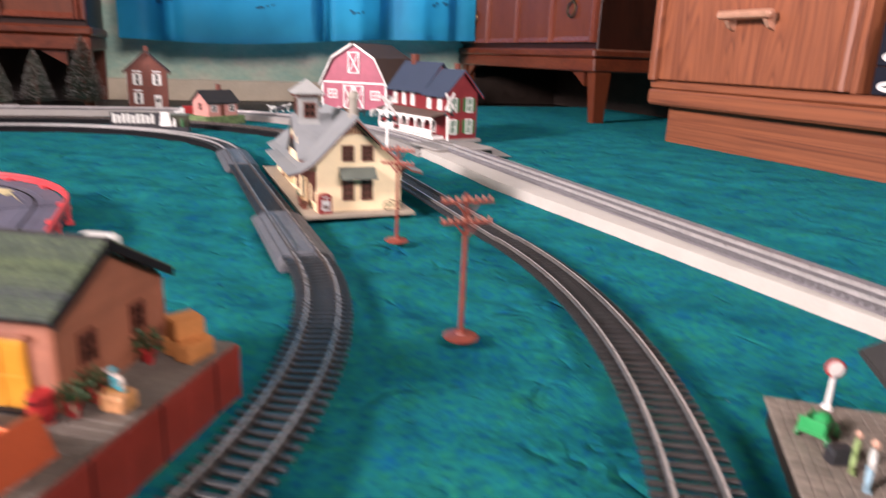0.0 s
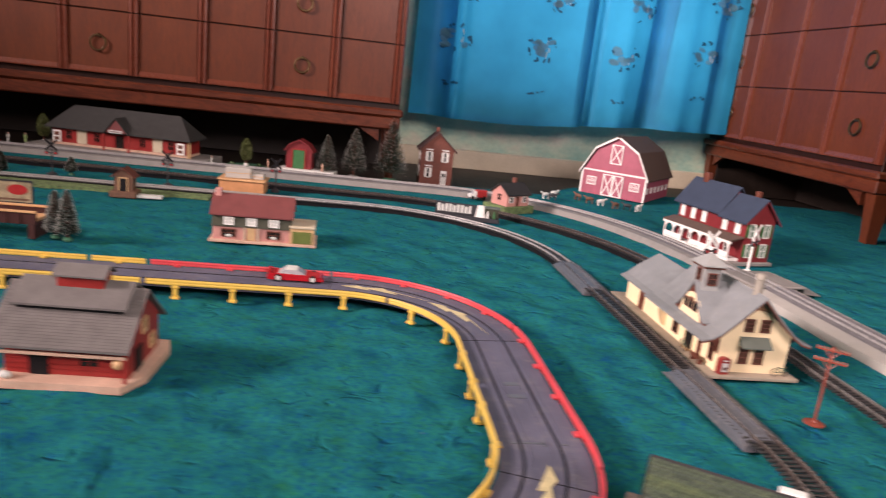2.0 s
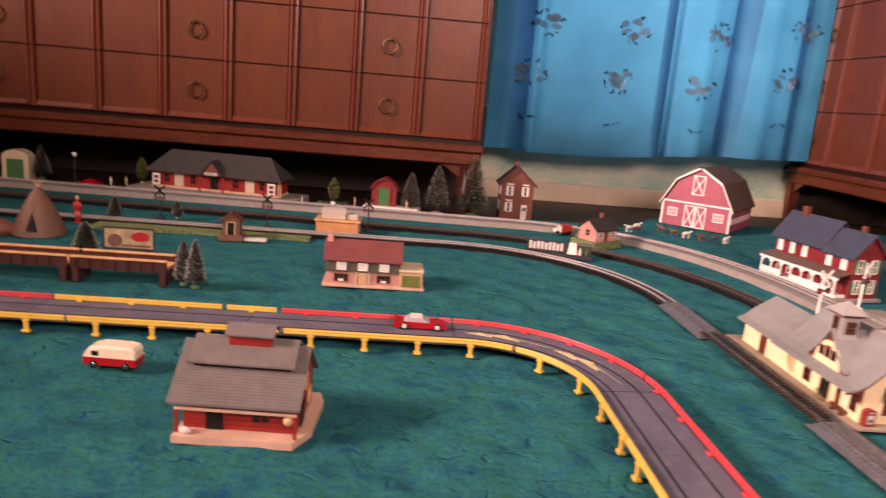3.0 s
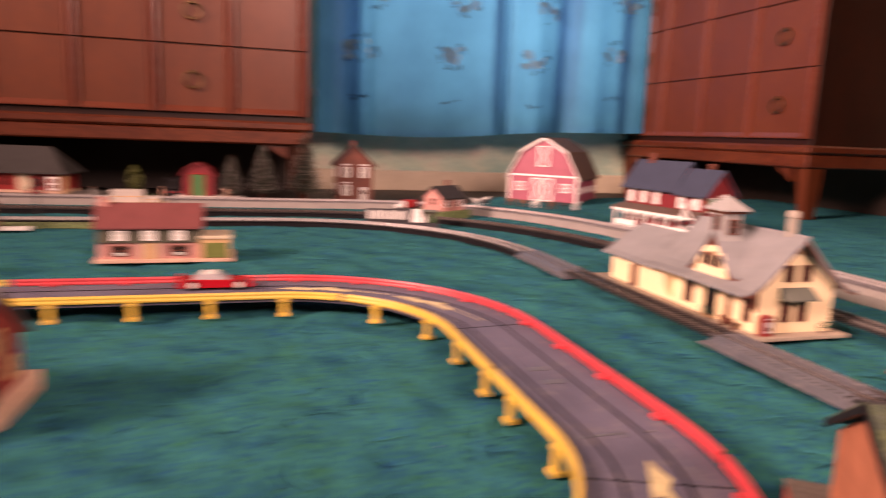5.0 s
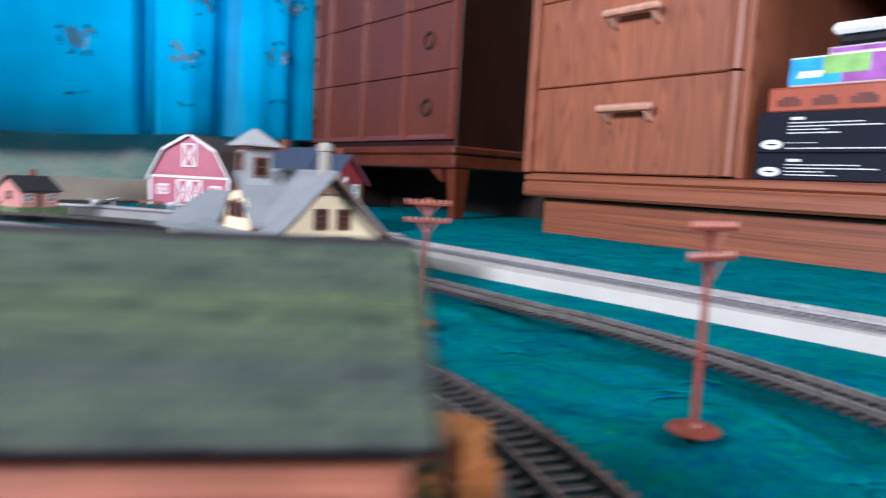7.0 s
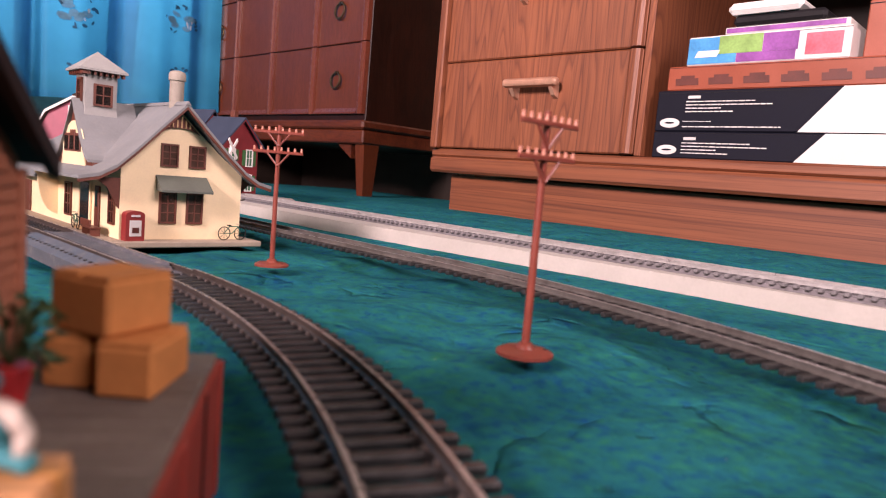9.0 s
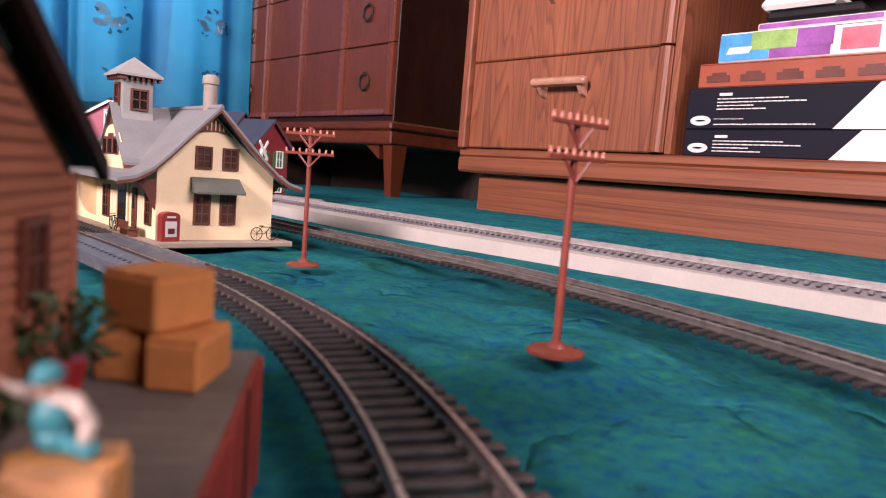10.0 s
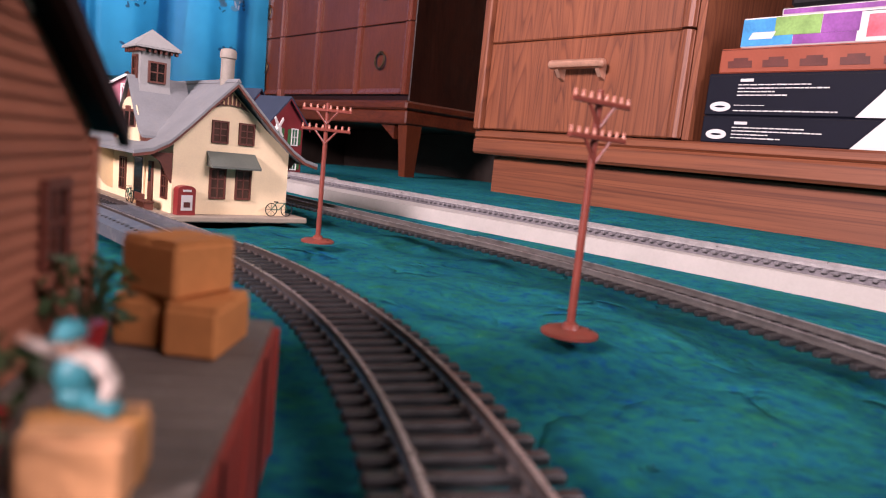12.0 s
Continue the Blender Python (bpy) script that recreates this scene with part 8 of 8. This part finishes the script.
def delivery_van():
    v = thing("delivery_van", "red and cream rounded toy delivery van on the carpet", "toy van", (-0.549, 0.592, -0.0002), 176, "toy vehicles")
    v.matrix_world = v.matrix_world @ Matrix.Scale(0.84, 4)
    low = [(-0.0285, 0.004), (-0.0290, 0.0125), (0.0290, 0.0125), (0.0295, 0.010), (0.0285, 0.004)]
    part("lower_body", Geo().prism(low, "y", -0.0110, 0.0110), CARRED, v, "red lower body")
    up = [(-0.0288, 0.0126), (-0.0284, 0.0215), (-0.0255, 0.0255), (-0.018, 0.0268), (0.012, 0.0268), (0.0215, 0.0245), (0.0265, 0.0185), (0.0290, 0.0126)]
    g = Geo()
    ring = []
    for y, k in ((-0.0112, 0.0), (-0.0095, 1.0), (0.0095, 1.0), (0.0112, 0.0)):
        ring.append([(x * (0.97 + 0.03 * (1 - k) if z < 0.02 else 0.9 + 0.1 * k), y, z if z < 0.02 else z - 0.0030 * (1 - k)) for x, z in up])
    n = len(up)
    vs = [p for r in ring for p in r]
    fs = [(i * n + j, i * n + (j + 1) % n, (i + 1) * n + (j + 1) % n, (i + 1) * n + j) for i in range(3) for j in range(n)]
    fs += [tuple(range(n)), tuple(range(4 * n - 1, 3 * n - 1, -1))]
    part("upper_body", g.add(vs, fs), CARWHITE, v, "cream rounded upper body")
    part("windscreen", Geo().prism([(0.0218, 0.0235), (0.0262, 0.0180), (0.0272, 0.0180), (0.0228, 0.0240)], "y", -0.0085, 0.0085), DARKPANE, v)
    for s in (-1, 1):
        part("side_window", Geo().box(0.0115, 0.0195, s * 0.0113 - 0.0003, s * 0.0113 + 0.0003, 0.0150, 0.0205, 0.0002), DARKPANE, v)
        part("side_stripe", Geo().box(-0.0285, 0.0285, s * 0.0112 - 0.0003, s * 0.0112 + 0.0003, 0.0118, 0.0130), CARRED, v)
        part("headlight", Geo().cyl((0.0290, s * 0.0080, 0.0085), (0.0300, s * 0.0080, 0.0085), 0.0015, 0.0012, 10), CHROME, v, "", True)
        for x in (-0.0175, 0.0175):
            w = part("wheel", Geo().cyl((x, s * 0.0100 - 0.0012, 0.0045), (x, s * 0.0100 + 0.0014 * s, 0.0045), 0.0045, 0.0045, 16), RUBBER, v, "", True)
            part("hubcap", Geo().cyl((x, s * 0.0114, 0.0045), (x, s * 0.0118, 0.0045), 0.0022, 0.0018, 12), CHROME, w, "", True)
    part("bumper", Geo().box(0.0290, 0.0305, -0.0105, 0.0105, 0.0040, 0.0058, 0.0004), CHROME, v)


delivery_van()


def slot_car():
    c = thing("slot_car", "glossy red toy slot car with pale windows on the track", "toy car", (-0.260, 0.7125, 0.0136), 0, "toy vehicles")
    side = [(-0.0300, 0.0028), (-0.0305, 0.0065), (-0.0270, 0.0085), (-0.0130, 0.0088), (0.0130, 0.0082), (0.0265, 0.0068), (0.0300, 0.0045), (0.0290, 0.0022), (-0.0290, 0.0018)]
    part("body", Geo().prism(side, "y", -0.0105, 0.0105), CARRED, c)
    roof = [(-0.0185, 0.0087), (-0.0120, 0.0128), (0.0020, 0.0130), (0.0100, 0.0084)]
    part("window_band", Geo().prism(roof, "y", -0.0086, 0.0086), CARGLASS, c)
    part("roof", Geo().prism([(-0.0115, 0.0129), (-0.0110, 0.0137), (0.0010, 0.0138), (0.0018, 0.0131)], "y", -0.0082, 0.0082), PALETOY, c, "pale roof")
    part("spoiler", Geo().box(-0.0305, -0.0265, -0.0100, 0.0100, 0.0100, 0.0108, 0.0003).box(-0.0290, -0.0280, -0.0080, -0.0070, 0.0080, 0.0100).box(-0.0290, -0.0280, 0.0070, 0.0080, 0.0080, 0.0100), CARRED, c)
    for x in (-0.0185, 0.0185):
        for s in (-1, 1):
            w = part("wheel", Geo().cyl((x, s * 0.0088, 0.0042), (x, s * 0.0114, 0.0042), 0.0042, 0.0042, 16), RUBBER, c, "", True)
            part("hubcap", Geo().cyl((x, s * 0.0112, 0.0042), (x, s * 0.0118, 0.0042), 0.0028, 0.0026, 14), PALETOY, w, "", True)


slot_car()

# ---- plank platform with figures at the right edge ----


def plank_platform():
    p = thing("plank_platform", "weathered grey plank model platform on the carpet", "platform", (0.252, 0.176, 0.0), -37)
    part("beam", Geo().box(0.002, 0.086, -0.088, -0.002, -0.002, 0.0070), DARKWOOD_AND_SHADE, p)
    for i in range(22):
        x = i * 0.004
        part("plank", Geo().box(x + 0.0001, x + 0.0039, -0.090, 0.0, 0.0071, 0.0090, 0.0003), PLANK, p)
    return p


plank_platform()


def on_planks(u, v):
    a = radians(-37)
    return (0.252 + u * math.cos(a) + v * math.sin(a), 0.176 + u * math.sin(a) - v * math.cos(a), 0.0091)


x, y, z = on_planks(0.0125, 0.0265)
cart = thing("baggage_cart", "bright green plastic baggage cart on the planks", "cart", (x, y, z), 20)
cart.matrix_world = cart.matrix_world @ Matrix.Scale(0.75, 4)
part("tray", Geo().box(-0.0095, 0.0095, -0.006, 0.006, 0.0040, 0.0055, 0.0004).box(-0.0095, -0.0080, -0.006, 0.006, 0.0056, 0.0115, 0.0004).box(-0.0079, 0.0095, 0.0050, 0.006, 0.0056, 0.0085, 0.0003), BRIGHTGREEN, cart)
part("load", Geo().ball((0.001, -0.001, 0.0085), (0.0062, 0.0042, 0.0036), 10), BRIGHTGREEN, cart, "green bundle", True)
for dx in (-0.0060, 0.0060):
    for dy in (-0.0064, 0.0064):
        part("wheel", Geo().cyl((dx, dy - 0.0005, 0.0024), (dx, dy + 0.0005, 0.0024), 0.0024, 0.0024, 12), BRIGHTGREEN, cart, "", True)
x, y, z = on_planks(0.0213, 0.0030)
sgn = thing("platform_sign", "white post with a round red-rimmed platform sign", "sign", (x, y, z), -22)
sgn.matrix_world = sgn.matrix_world @ Matrix.Scale(0.80, 4)
part("post", Geo().cyl((0, 0, 0), (0, 0, 0.0165), 0.0013, 0.0010, 10).cyl((0, 0, 0), (0, 0, 0.0015), 0.0026, 0.0022, 12), WHITE, sgn, "", True)
part("disc", Geo().cyl((0, -0.0006, 0.0205), (0, 0.0006, 0.0205), 0.0046, 0.0046, 20), BARREL, sgn, "red disc", True)
part("disc_face", Geo().cyl((0, -0.0010, 0.0205), (0, -0.0006, 0.0205), 0.0036, 0.0036, 20), WHITE, sgn, "", True)
plain_figure(on_planks(0.0178, 0.0476), 30, GREENTOY, "sage green painted toy figure on the plank platform", 0.0150)
plain_figure(on_planks(0.0194, 0.0567), 40, PALETOY, "pale painted toy figure with blue legs on the plank platform", 0.0175, "toy_figure", PALEBLUE)
trunk = thing("luggage_trunk", "small dark luggage trunk on the plank platform", "trunk", on_planks(0.0150, 0.0425), -20)
part("body", Geo().box(-0.0036, 0.0036, -0.0025, 0.0025, 0.0, 0.0045, 0.0004), DARKTOY, trunk)
part("lid", Geo().box(-0.0037, 0.0037, -0.0026, 0.0026, 0.0046, 0.0058, 0.0004), DARKTOY, trunk)


def platform_shed():
    s = thing("platform_shed", "brown model shed with a slate-grey roof on the plank platform", "shed", on_planks(0.0, 0.0), -37)
    part("wall", Geo().prism([(0.042, 0.0), (0.042, 0.032), (0.063, 0.045), (0.084, 0.032), (0.084, 0.0)], "y", -0.084, -0.012), COWBROWN, s)
    part("roof", Geo().prism(slabs([(0.0270, 0.0270), (0.063, 0.0490), (0.099, 0.0270)], 0, 0.0016), "y", -0.089, -0.007), STATIONROOF, s)
    part("fascia", Geo().box(0.0262, 0.0270, -0.089, -0.007, 0.0252, 0.0268), STATIONROOF, s)
    side = Matrix.Translation((0.042, 0, 0)) @ pose(0, 0, 0, 0, 0, -90)
    part("door", Geo().box(0.030, 0.044, -0.0012, -0.0001, 0.0003, 0.0230, 0.0003, side), STABROWN, s)
    for y in (0.020, 0.066):
        pane_window(s, y, 0.009, 0.009, 0.011, 0.0, STABROWN, None, "window", (1, 1), 0.0010, side)


platform_shed()
